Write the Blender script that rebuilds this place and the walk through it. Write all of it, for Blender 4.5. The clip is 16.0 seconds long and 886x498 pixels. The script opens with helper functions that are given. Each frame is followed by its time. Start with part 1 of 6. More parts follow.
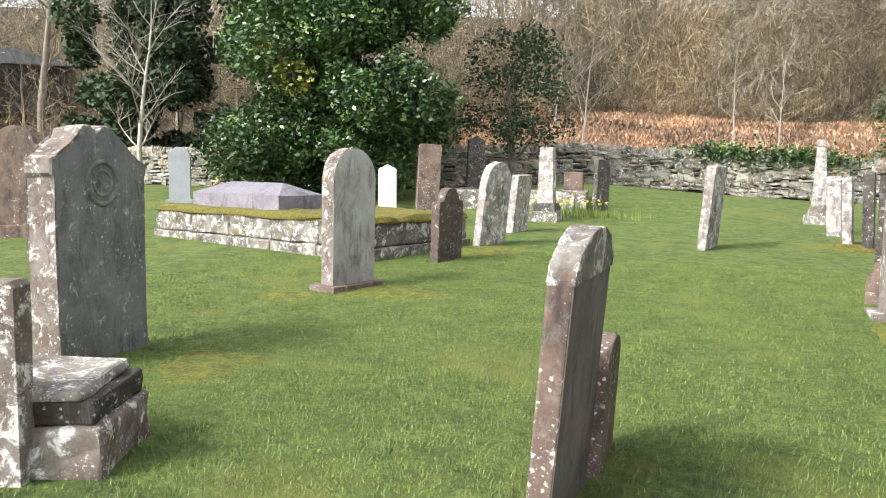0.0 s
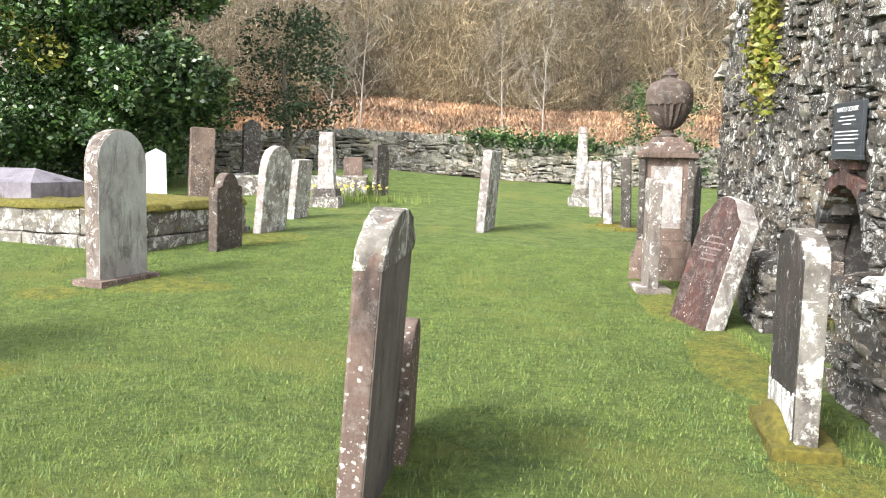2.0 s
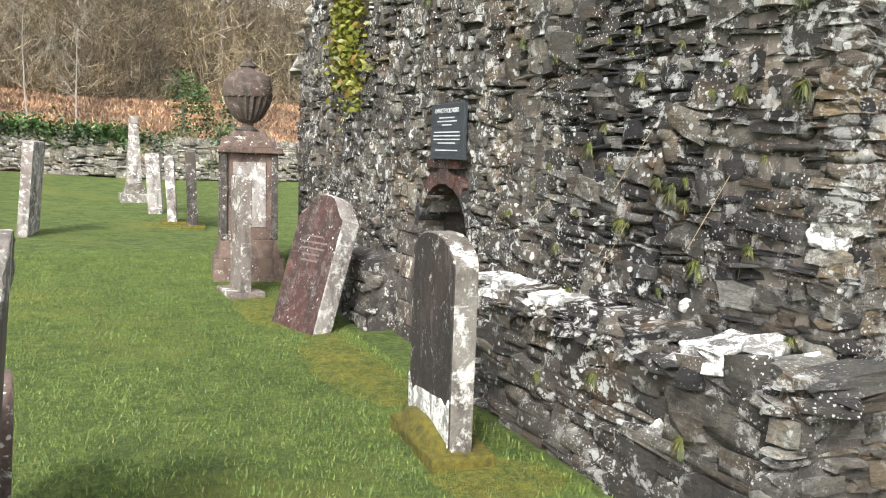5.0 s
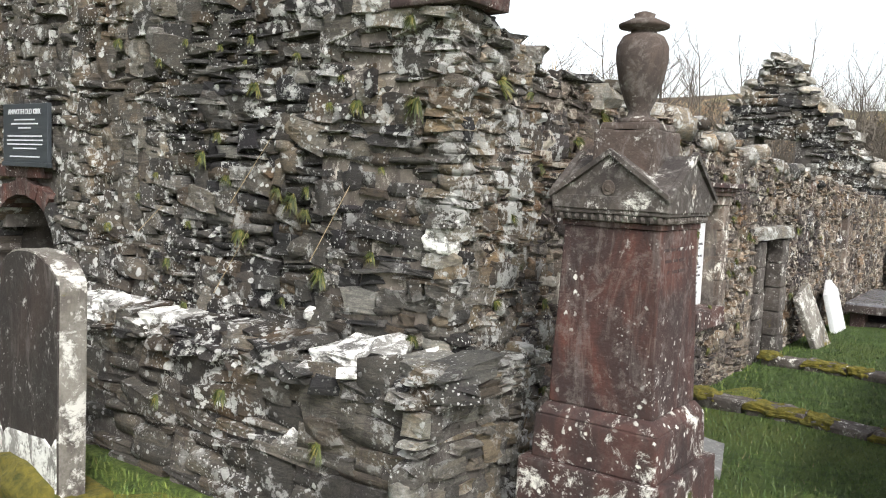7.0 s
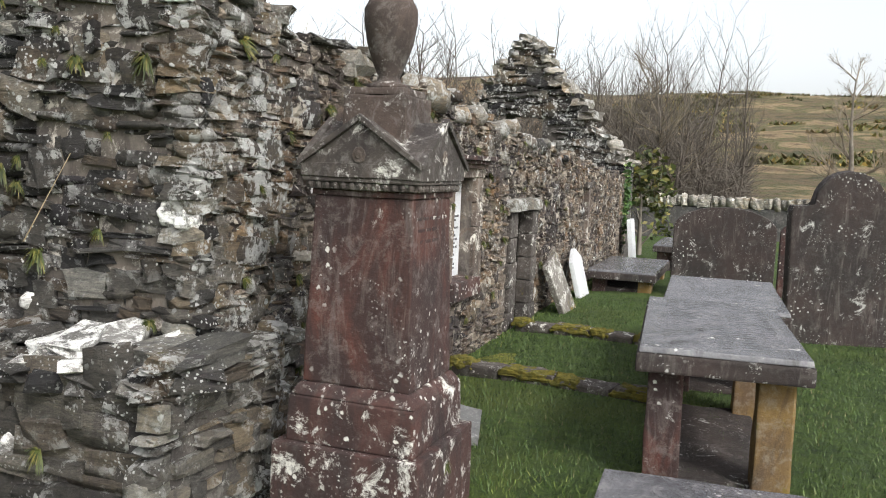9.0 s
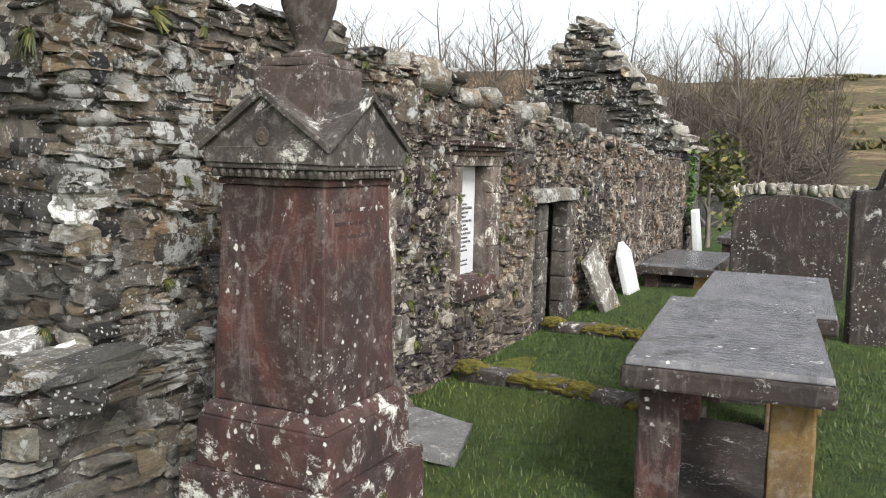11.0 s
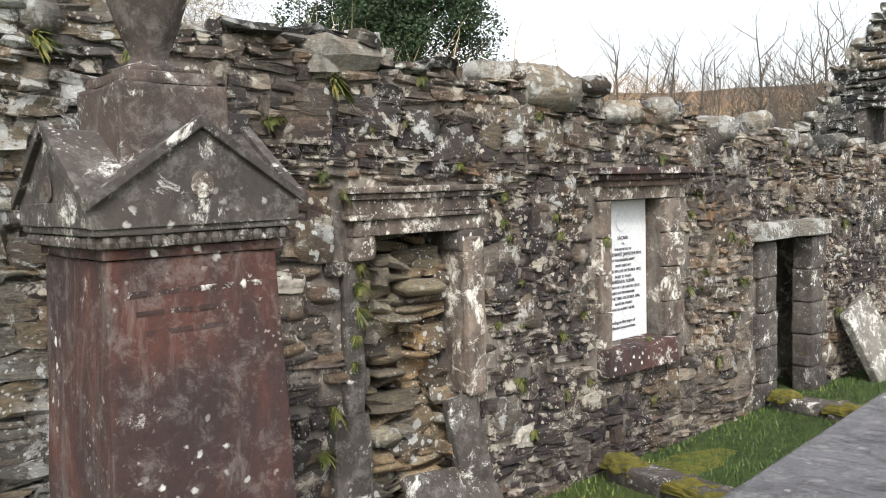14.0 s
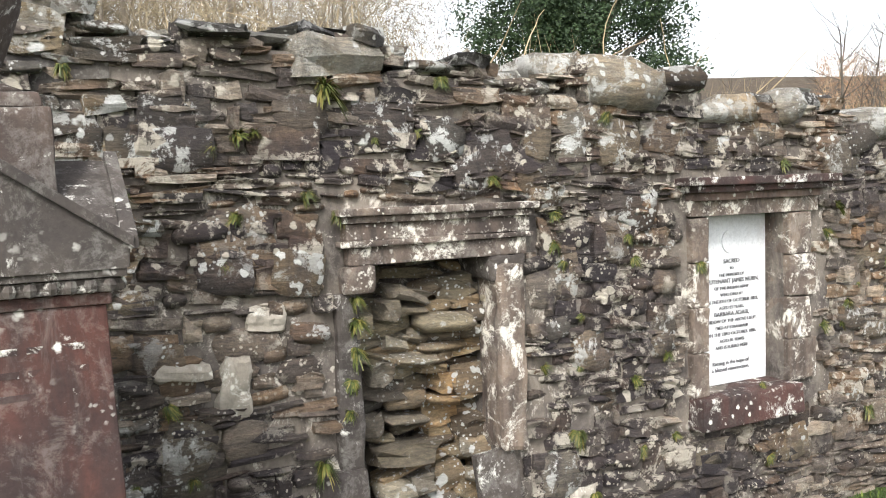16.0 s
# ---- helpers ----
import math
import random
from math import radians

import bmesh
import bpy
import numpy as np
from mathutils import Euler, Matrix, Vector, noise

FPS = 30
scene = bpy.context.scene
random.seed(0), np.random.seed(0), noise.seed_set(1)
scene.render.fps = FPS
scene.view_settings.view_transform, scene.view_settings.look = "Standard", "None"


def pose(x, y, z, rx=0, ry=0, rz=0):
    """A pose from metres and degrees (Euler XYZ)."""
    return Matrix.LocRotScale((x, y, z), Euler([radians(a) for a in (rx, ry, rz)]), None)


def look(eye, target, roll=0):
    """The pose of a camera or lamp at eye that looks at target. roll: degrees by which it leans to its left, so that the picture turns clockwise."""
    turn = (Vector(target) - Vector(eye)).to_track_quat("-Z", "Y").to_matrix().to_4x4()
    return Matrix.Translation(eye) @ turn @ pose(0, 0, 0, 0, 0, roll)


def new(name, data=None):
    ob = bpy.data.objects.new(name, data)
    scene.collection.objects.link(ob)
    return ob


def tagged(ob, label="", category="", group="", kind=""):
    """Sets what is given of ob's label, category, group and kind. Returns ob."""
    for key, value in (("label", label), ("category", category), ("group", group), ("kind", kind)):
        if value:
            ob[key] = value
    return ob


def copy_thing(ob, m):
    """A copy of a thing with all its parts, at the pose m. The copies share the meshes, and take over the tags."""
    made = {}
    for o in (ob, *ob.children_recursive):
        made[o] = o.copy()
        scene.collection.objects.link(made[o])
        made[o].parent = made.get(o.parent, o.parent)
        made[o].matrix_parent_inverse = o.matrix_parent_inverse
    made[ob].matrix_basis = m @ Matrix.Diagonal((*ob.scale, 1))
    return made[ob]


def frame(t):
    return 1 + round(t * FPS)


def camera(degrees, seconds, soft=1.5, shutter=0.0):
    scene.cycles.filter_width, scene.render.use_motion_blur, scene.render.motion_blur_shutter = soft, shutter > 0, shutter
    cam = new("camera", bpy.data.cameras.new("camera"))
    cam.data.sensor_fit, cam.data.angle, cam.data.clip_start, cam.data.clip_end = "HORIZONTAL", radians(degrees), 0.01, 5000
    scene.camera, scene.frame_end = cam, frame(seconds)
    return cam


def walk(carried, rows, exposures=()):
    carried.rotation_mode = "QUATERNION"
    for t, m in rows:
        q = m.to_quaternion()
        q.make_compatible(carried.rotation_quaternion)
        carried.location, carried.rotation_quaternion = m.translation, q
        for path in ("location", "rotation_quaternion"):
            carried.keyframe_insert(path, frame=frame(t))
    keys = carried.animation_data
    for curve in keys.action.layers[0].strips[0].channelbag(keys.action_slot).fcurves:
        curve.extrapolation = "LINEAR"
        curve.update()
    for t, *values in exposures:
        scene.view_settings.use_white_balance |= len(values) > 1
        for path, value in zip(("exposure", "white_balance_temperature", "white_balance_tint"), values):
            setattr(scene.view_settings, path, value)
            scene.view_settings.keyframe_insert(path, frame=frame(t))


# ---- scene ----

cam = camera(55.84, 16.0, soft=1.0)
PATH = [
    (0, -2.209, -3.126, 1.672, 21.08, -5.88, 0.70),
    (0.5, -2.228, -3.084, 1.666, 17.62, -5.95, 0.74),
    (1, -2.251, -3.074, 1.660, 12.41, -6.18, 1.15),
    (1.5, -2.303, -3.079, 1.662, 7.54, -6.39, 0.98),
    (2, -2.361, -2.977, 1.643, 5.76, -6.61, 0.89),
    (2.5, -2.415, -2.866, 1.646, 2.79, -6.60, 0.69),
    (3, -2.505, -2.748, 1.640, -0.56, -7.03, 1.22),
    (3.5, -2.637, -2.603, 1.639, -9.98, -7.04, 0.48),
    (3.7, -2.678, -2.576, 1.645, -12.21, -7.34, 0.44),
    (5.8, -2.868, -2.148, 1.676, -36.36, -5.32, 1.76),
    (6, -2.898, -2.127, 1.675, -39.79, -5.22, 1.57),
    (6.5, -2.903, -2.115, 1.664, -48.47, -4.93, 2.06),
    (7, -2.922, -2.125, 1.670, -53.86, -4.82, 2.34),
    (7.5, -2.926, -2.115, 1.659, -57.58, -4.60, 2.35),
    (8, -2.927, -2.102, 1.657, -60.99, -4.82, 2.36),
    (8.5, -2.870, -2.075, 1.647, -66.34, -5.55, 2.31),
    (9, -2.731, -2.095, 1.631, -69.85, -5.66, 2.38),
    (9.2, -2.668, -2.125, 1.631, -70.65, -5.87, 2.43),
    (11.5, -1.833, -2.499, 1.585, -60.80, -6.68, 0.14),
    (12, -1.596, -2.588, 1.567, -56.51, -6.19, -1.09),
    (12.5, -1.324, -2.641, 1.587, -48.90, -2.82, -0.92),
    (13, -1.019, -2.640, 1.618, -42.62, -3.47, -1.43),
    (13.5, -0.725, -2.740, 1.642, -38.75, -4.82, -1.62),
    (14, -0.451, -2.713, 1.636, -41.71, -4.13, -1.62),
    (14.5, -0.190, -2.751, 1.617, -40.42, -4.31, -2.53),
    (15, 0.030, -2.804, 1.674, -36.98, -5.87, -1.71),
    (15.5, 0.225, -2.688, 1.690, -33.11, -4.98, -1.73),
    (16, 0.446, -2.688, 1.708, -27.61, -4.12, -1.90),
]

walk(cam, [(t, pose(x, y, z, 90 + pitch, 0, yaw) @ pose(0, 0, 0, 0, 0, roll)) for t, x, y, z, yaw, pitch, roll in PATH],
     [(0.0, 0.8), (1.5, 0.97), (2.8, 0.97), (3.7, 0.72), (6.0, 0.43), (7.5, 0.1), (9.0, -0.04), (12.0, 0.0), (12.5, -0.14), (13.5, 0.2), (14.0, 0.12), (16.0, 0.45)])

# ---- light ----
SUN_ELEV, SUN_FROM = radians(42), Vector((-0.60, -0.78))
world = bpy.data.worlds.new("sky")
scene.world = world
world.use_nodes = True
wn = world.node_tree.nodes
sky = wn.new("ShaderNodeTexSky")
sky.sky_type, sky.sun_disc = "NISHITA", False
sky.sun_elevation, sky.sun_rotation = SUN_ELEV, math.atan2(SUN_FROM.x, SUN_FROM.y)
sky.dust_density, sky.air_density, sky.ozone_density = 3.0, 1.0, 1.0
pale = wn.new("ShaderNodeHueSaturation")
pale.inputs["Saturation"].default_value = 0.22
pale.inputs["Value"].default_value = 1.78
world.node_tree.links.new(sky.outputs[0], pale.inputs["Color"])
world.node_tree.links.new(pale.outputs[0], wn["Background"].inputs["Color"])
wn["Background"].inputs["Strength"].default_value = 0.15
sun_data = bpy.data.lights.new("sun", "SUN")
sun_data.energy, sun_data.angle, sun_data.color = 2.2, radians(10), (1.0, 0.965, 0.91)
sun = new("sun", sun_data)
flat = SUN_FROM.normalized() * math.cos(SUN_ELEV)
sun.matrix_world = look((flat.x * 60, flat.y * 60, math.sin(SUN_ELEV) * 60), (0, 0, 0))


# ---- materials ----
def nodes_of(name, rough=0.9):
    mat = bpy.data.materials.new(name)
    mat.use_nodes = True
    nt = mat.node_tree
    bsdf = nt.nodes["Principled BSDF"]
    bsdf.inputs["Roughness"].default_value = rough
    return mat, nt, bsdf


def noise_node(nt, scale, detail=5, rough=0.6, vector=None, distort=0.0):
    n = nt.nodes.new("ShaderNodeTexNoise")
    n.inputs["Scale"].default_value, n.inputs["Detail"].default_value = scale, detail
    n.inputs["Roughness"].default_value, n.inputs["Distortion"].default_value = rough, distort
    if vector is not None:
        nt.links.new(vector, n.inputs["Vector"])
    return n.outputs["Fac"]


def ramp(nt, fac, stops):
    r = nt.nodes.new("ShaderNodeValToRGB")
    el = r.color_ramp.elements
    while len(el) > 1:
        el.remove(el[0])
    for i, (p, c) in enumerate(stops):
        e = el[0] if i == 0 else el.new(p)
        e.position = p
        e.color = (*c, 1) if len(c) == 3 else c
    nt.links.new(fac, r.inputs["Fac"])
    return r.outputs["Color"]


def mask(nt, fac, lo, hi):
    return ramp(nt, fac, [(lo, (0, 0, 0)), (hi, (1, 1, 1))])


def mix(nt, fac, a, b, kind="MIX"):
    m = nt.nodes.new("ShaderNodeMix")
    m.data_type, m.blend_type = "RGBA", kind
    for socket, value in ((m.inputs[0], fac), (m.inputs[6], a), (m.inputs[7], b)):
        if isinstance(value, (int, float)):
            socket.default_value = value
        elif isinstance(value, tuple):
            socket.default_value = (*value, 1)
        else:
            nt.links.new(value, socket)
    return m.outputs[2]


def mathn(nt, op, a, b=0.0):
    m = nt.nodes.new("ShaderNodeMath")
    m.operation = op
    for socket, value in zip(m.inputs, (a, b)):
        if isinstance(value, (int, float)):
            socket.default_value = value
        else:
            nt.links.new(value, socket)
    return m.outputs[0]


def bump(nt, bsdf, height, strength, distance=0.02):
    b = nt.nodes.new("ShaderNodeBump")
    b.inputs["Strength"].default_value, b.inputs["Distance"].default_value = strength, distance
    nt.links.new(height, b.inputs["Height"])
    nt.links.new(b.outputs[0], bsdf.inputs["Normal"])


def place(nt, scale=(1, 1, 1), world_space=True):
    """Coordinates in metres, stretched by scale."""
    src = nt.nodes.new("ShaderNodeNewGeometry").outputs["Position"] if world_space else nt.nodes.new("ShaderNodeTexCoord").outputs["Object"]
    m = nt.nodes.new("ShaderNodeMapping")
    m.inputs["Scale"].default_value = scale
    nt.links.new(src, m.inputs["Vector"])
    return m.outputs[0]


def piece_random(nt):
    a = nt.nodes.new("ShaderNodeObjectInfo").outputs["Random"]
    b = nt.nodes.new("ShaderNodeNewGeometry").outputs["Random Per Island"]
    return mathn(nt, "FRACT", mathn(nt, "ADD", a, b))


def spots(nt, vec, scale, lo, hi, patch_scale, patch_lo, patch_hi):
    """Round lichen spots, gathered in patches."""
    v = nt.nodes.new("ShaderNodeTexVoronoi")
    v.inputs["Scale"].default_value = scale
    wob = nt.nodes.new("ShaderNodeVectorMath")
    wob.operation = "ADD"
    nz = nt.nodes.new("ShaderNodeTexNoise")
    nz.inputs["Scale"].default_value = scale * 2.5
    nt.links.new(vec, nz.inputs["Vector"])
    sc = nt.nodes.new("ShaderNodeVectorMath")
    sc.operation = "SCALE"
    sc.inputs["Scale"].default_value = 0.45 / scale
    nt.links.new(nz.outputs["Color"], sc.inputs[0])
    nt.links.new(vec, wob.inputs[0])
    nt.links.new(sc.outputs[0], wob.inputs[1])
    nt.links.new(wob.outputs[0], v.inputs["Vector"])
    dots = ramp(nt, v.outputs["Distance"], [(lo, (1, 1, 1)), (hi, (0, 0, 0))])
    patch = mask(nt, noise_node(nt, patch_scale, 3, 0.6, vec), patch_lo, patch_hi)
    return mix(nt, 1.0, dots, patch, "MULTIPLY")


def rubble_material(name, stops, lichen=0.58, moss=0.7, white=(0.66, 0.665, 0.645), dark=0.55, stains=()):
    mat, nt, bsdf = nodes_of(name, 0.86)
    vec = place(nt)
    col = ramp(nt, piece_random(nt), stops)
    bed = noise_node(nt, 6, 7, 0.72, place(nt, (1, 1, 7)), 0.7)
    grain = noise_node(nt, 48, 8, 0.78, place(nt, (1, 1, 2.2)), 0.4)
    col = mix(nt, 0.8, col, ramp(nt, bed, [(0.3, (0.38, 0.37, 0.37)), (0.48, (0.9, 0.89, 0.87)), (0.6, (1.25, 1.2, 1.12)), (0.72, (1.7, 1.62, 1.5))]), "MULTIPLY")
    col = mix(nt, 0.75, col, ramp(nt, grain, [(0.3, (0.4, 0.39, 0.38)), (0.5, (0.95, 0.94, 0.92)), (0.68, (1.6, 1.55, 1.45))]), "MULTIPLY")
    col = mix(nt, mask(nt, noise_node(nt, 1.7, 4, 0.6, vec), 0.52, 0.7), col, mix(nt, 1.0, col, (1.25, 1.0, 0.72), "MULTIPLY"))
    soot = mask(nt, noise_node(nt, 1.3, 5, 0.7, vec), dark - 0.06, dark + 0.14)
    col = mix(nt, soot, col, mix(nt, 0.75, col, (0.022, 0.019, 0.022)))
    runs = mask(nt, noise_node(nt, 3.2, 6, 0.7, place(nt, (1.8, 1.8, 0.32)), 0.8), dark - 0.01, dark + 0.13)
    col = mix(nt, runs, col, mix(nt, 0.68, col, (0.03, 0.024, 0.03)))
    if stains:
        xyz = nt.nodes.new("ShaderNodeSeparateXYZ")
        nt.links.new(vec, xyz.inputs[0])
        ragged = mathn(nt, "MULTIPLY", mathn(nt, "SUBTRACT", noise_node(nt, 4.5, 7, 0.7, place(nt, (1, 1, 0.6)), 0.6), 0.5), 3.2)
        total = None
        for cx, cz, rx, rz in stains:
            a = mathn(nt, "POWER", mathn(nt, "DIVIDE", mathn(nt, "SUBTRACT", xyz.outputs[0], cx), rx), 2.0)
            b = mathn(nt, "POWER", mathn(nt, "DIVIDE", mathn(nt, "SUBTRACT", xyz.outputs[2], cz), rz), 2.0)
            one = mathn(nt, "SUBTRACT", 1.0, mathn(nt, "ADD", a, b))
            total = one if total is None else mathn(nt, "MAXIMUM", total, one)
        wet = mask(nt, mathn(nt, "ADD", total, ragged), 0.0, 0.6)
        col = mix(nt, wet, col, mix(nt, 0.72, col, (0.026, 0.02, 0.026)))
    pale = mix(nt, 0.5, white, ramp(nt, grain, [(0.32, (0.45, 0.45, 0.43)), (0.6, (1.05, 1.05, 1.05))]), "MULTIPLY")
    crust = mask(nt, noise_node(nt, 10, 9, 0.74, vec, 0.3), lichen, lichen + 0.045)
    gather = mask(nt, noise_node(nt, 1.5, 4, 0.65, vec), 0.40, 0.58)
    col = mix(nt, mix(nt, 1.0, crust, gather, "MULTIPLY"), col, pale)
    col = mix(nt, spots(nt, vec, 8, 0.17, 0.22, 1.3, 0.52, 0.55), col, pale)
    col = mix(nt, spots(nt, vec, 17, 0.2, 0.26, 1.7, 0.49, 0.54), col, pale)
    col = mix(nt, spots(nt, vec, 44, 0.18, 0.28, 2.4, 0.49, 0.58), col, pale)
    green = mask(nt, noise_node(nt, 3.1, 7, 0.74, vec, 0.3), moss, moss + 0.07)
    col = mix(nt, green, col, mix(nt, grain, (0.05, 0.055, 0.012), (0.2, 0.18, 0.035)))
    nt.links.new(col, bsdf.inputs["Base Color"])
    bump(nt, bsdf, mathn(nt, "ADD", mathn(nt, "MULTIPLY", bed, 1.3), mathn(nt, "ADD", grain, noise_node(nt, 110, 4, 0.7, vec))), 0.9, 0.016)
    return mat


def stone_material(name, base, second, lichen=0.6, spot=0.55, moss=0.72, white=(0.68, 0.67, 0.62), rough=0.85, streak=True, stain=0.6, gloss=0.35, crusty=0.3, runs=0.0):
    mat, nt, bsdf = nodes_of(name, rough)
    vec = place(nt, world_space=True)
    col = mix(nt, mask(nt, noise_node(nt, 2.4, 5, 0.6, vec), 0.38, 0.62), base, second)
    if streak:
        run = noise_node(nt, 5, 6, 0.65, place(nt, (1.1, 1.1, 0.4)), 0.9)
        col = mix(nt, mask(nt, run, stain - 0.08, stain + 0.1), col, mix(nt, 0.7, col, (0.03, 0.025, 0.025)))
    fine = noise_node(nt, 60, 6, 0.75, vec)
    col = mix(nt, 0.55, col, ramp(nt, fine, [(0.25, (0.5, 0.5, 0.5)), (0.5, (0.95, 0.95, 0.95)), (0.75, (1.3, 1.3, 1.25))]), "MULTIPLY")
    if runs:
        wash = mask(nt, noise_node(nt, 6, 7, 0.7, place(nt, (1.6, 1.6, 0.3)), 1.2), 0.54, 0.68)
        col = mix(nt, mix(nt, 1.0, wash, (runs, runs, runs), "MULTIPLY"), col, (0.3, 0.27, 0.25))
    crust = mask(nt, noise_node(nt, 13, 9, 0.8, vec, 0.3), 0.5, 0.62)
    col = mix(nt, mix(nt, 1.0, crust, (crusty, crusty, crusty), "MULTIPLY"), col, tuple(0.45 * w + 0.35 * b for w, b in zip(white, base)))
    col = mix(nt, mask(nt, noise_node(nt, 8, 9, 0.78, vec, 0.4), lichen - 0.01, lichen + 0.07), col, white)
    col = mix(nt, spots(nt, vec, 48, 0.12, 0.26, 3.5, spot + 0.04, spot + 0.2), col, white)
    col = mix(nt, spots(nt, vec, 22, 0.14, 0.24, 2.6, spot + 0.02, spot + 0.12), col, white)
    col = mix(nt, mask(nt, noise_node(nt, 4.3, 6, 0.7, vec), moss, moss + 0.07), col, (0.17, 0.14, 0.025))
    nt.links.new(col, bsdf.inputs["Base Color"])
    bsdf.inputs["Specular IOR Level"].default_value = gloss
    bump(nt, bsdf, mathn(nt, "ADD", fine, noise_node(nt, 14, 6, 0.7, vec)), 0.45, 0.01)
    return mat


def plain_material(name, a, b, scale=8.0, rough=0.85, strength=0.3):
    mat, nt, bsdf = nodes_of(name, rough)
    vec = place(nt)
    f = noise_node(nt, scale, 6, 0.65, vec)
    nt.links.new(ramp(nt, f, [(0.3, a), (0.7, b)]), bsdf.inputs["Base Color"])
    bump(nt, bsdf, noise_node(nt, scale * 6, 5, 0.7, vec), strength, 0.01)
    return mat


def leaf_material(name, stops, rough=0.5, broad=0.0):
    mat, nt, bsdf = nodes_of(name, rough)
    col = ramp(nt, piece_random(nt), stops)
    col = mix(nt, 0.6, col, ramp(nt, noise_node(nt, 2.6, 5, 0.65, place(nt)), [(0.35, (0.55, 0.55, 0.55)), (0.65, (1.25, 1.25, 1.1))]), "MULTIPLY")
    if broad:
        col = mix(nt, 0.85, col, ramp(nt, noise_node(nt, broad, 4, 0.6, place(nt)), [(0.36, (0.5, 0.5, 0.5)), (0.5, (1.15, 1.13, 1.08)), (0.62, (1.85, 1.75, 1.55))]), "MULTIPLY")
    nt.links.new(col, bsdf.inputs["Base Color"])
    return mat


def ground_material(name, stops, scale, patch=None, rough=0.95, side_tint=None):
    mat, nt, bsdf = nodes_of(name, rough)
    vec = place(nt)
    col = ramp(nt, noise_node(nt, scale, 6, 0.65, vec), stops)
    fine = noise_node(nt, 55, 6, 0.8, vec)
    col = mix(nt, 0.6, col, ramp(nt, fine, [(0.32, (0.42, 0.44, 0.36)), (0.5, (0.95, 0.95, 0.92)), (0.68, (1.6, 1.55, 1.45))]), "MULTIPLY")
    tuft = noise_node(nt, 9, 6, 0.7, vec, 0.6)
    col = mix(nt, 0.8, col, ramp(nt, tuft, [(0.32, (0.5, 0.56, 0.45)), (0.5, (1, 1, 1)), (0.68, (1.4, 1.33, 1.25))]), "MULTIPLY")
    clod = noise_node(nt, 24, 5, 0.7, vec, 0.5)
    col = mix(nt, 0.7, col, ramp(nt, clod, [(0.35, (0.6, 0.64, 0.5)), (0.5, (1, 1, 1)), (0.65, (1.35, 1.3, 1.25))]), "MULTIPLY")
    if patch:
        col = mix(nt, mask(nt, noise_node(nt, 0.55, 5, 0.65, vec), 0.54, 0.68), col, patch)
    # multiplies the colour by position: south of the church, with a ragged edge
    if side_tint:
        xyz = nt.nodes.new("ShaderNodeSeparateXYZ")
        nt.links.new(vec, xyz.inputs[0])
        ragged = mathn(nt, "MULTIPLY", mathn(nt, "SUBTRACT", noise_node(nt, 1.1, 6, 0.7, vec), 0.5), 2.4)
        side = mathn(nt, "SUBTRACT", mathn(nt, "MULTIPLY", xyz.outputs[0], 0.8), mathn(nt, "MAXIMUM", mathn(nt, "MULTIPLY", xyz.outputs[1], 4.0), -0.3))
        col = mix(nt, mask(nt, mathn(nt, "ADD", side, ragged), 0.0, 1.0), col, mix(nt, 1.0, col, side_tint, "MULTIPLY"))
    nt.links.new(col, bsdf.inputs["Base Color"])
    bump(nt, bsdf, mathn(nt, "ADD", mathn(nt, "ADD", fine, clod), tuft), 1.0, 0.06)
    return mat


M_RUBBLE = rubble_material("schist_rubble", [(0, (0.015, 0.015, 0.018)), (0.25, (0.044, 0.043, 0.042)), (0.42, (0.107, 0.101, 0.089)), (0.56, (0.023, 0.023, 0.024)), (0.7, (0.113, 0.087, 0.060)), (0.8, (0.050, 0.050, 0.049)), (0.88, (0.239, 0.237, 0.221)), (0.94, (0.139, 0.136, 0.131)), (1, (0.038, 0.037, 0.036))], 0.53, 0.68)
M_STAINED = rubble_material("stained_schist_rubble", [(0, (0.049, 0.042, 0.043)), (0.25, (0.118, 0.099, 0.088)), (0.42, (0.235, 0.189, 0.152)), (0.56, (0.074, 0.061, 0.058)), (0.7, (0.246, 0.172, 0.115)), (0.8, (0.137, 0.118, 0.107)), (0.9, (0.412, 0.353, 0.294)), (1, (0.098, 0.082, 0.076))], 0.52, 0.66, (0.58, 0.53, 0.45), dark=0.57, stains=((2.55, 1.1, 0.4, 0.8), (2.0, 1.82, 1.0, 0.14), (1.0, 0.75, 0.4, 0.3), (2.9, 1.86, 0.5, 0.14), (3.0, 0.35, 0.7, 0.3), (2.4, 0.5, 0.5, 0.45), (1.2, 1.55, 0.5, 0.12), (4.3, 1.7, 0.6, 0.2), (6.4, 1.1, 0.7, 0.5)))
M_GABLE = rubble_material("grey_gable_stone", [(0, (0.044, 0.042, 0.040)), (0.25, (0.096, 0.090, 0.080)), (0.45, (0.152, 0.140, 0.124)), (0.6, (0.064, 0.060, 0.056)), (0.75, (0.136, 0.112, 0.088)), (0.9, (0.208, 0.196, 0.172)), (1, (0.080, 0.076, 0.072))], 0.535, 0.68, dark=0.57)
M_CORNER = rubble_material("buff_corner_stone", [(0, (0.063, 0.060, 0.056)), (0.25, (0.154, 0.144, 0.126)), (0.45, (0.091, 0.086, 0.082)), (0.6, (0.223, 0.180, 0.122)), (0.75, (0.126, 0.115, 0.104)), (0.9, (0.279, 0.274, 0.245)), (1, (0.077, 0.072, 0.070))], 0.505, 0.66, dark=0.6)
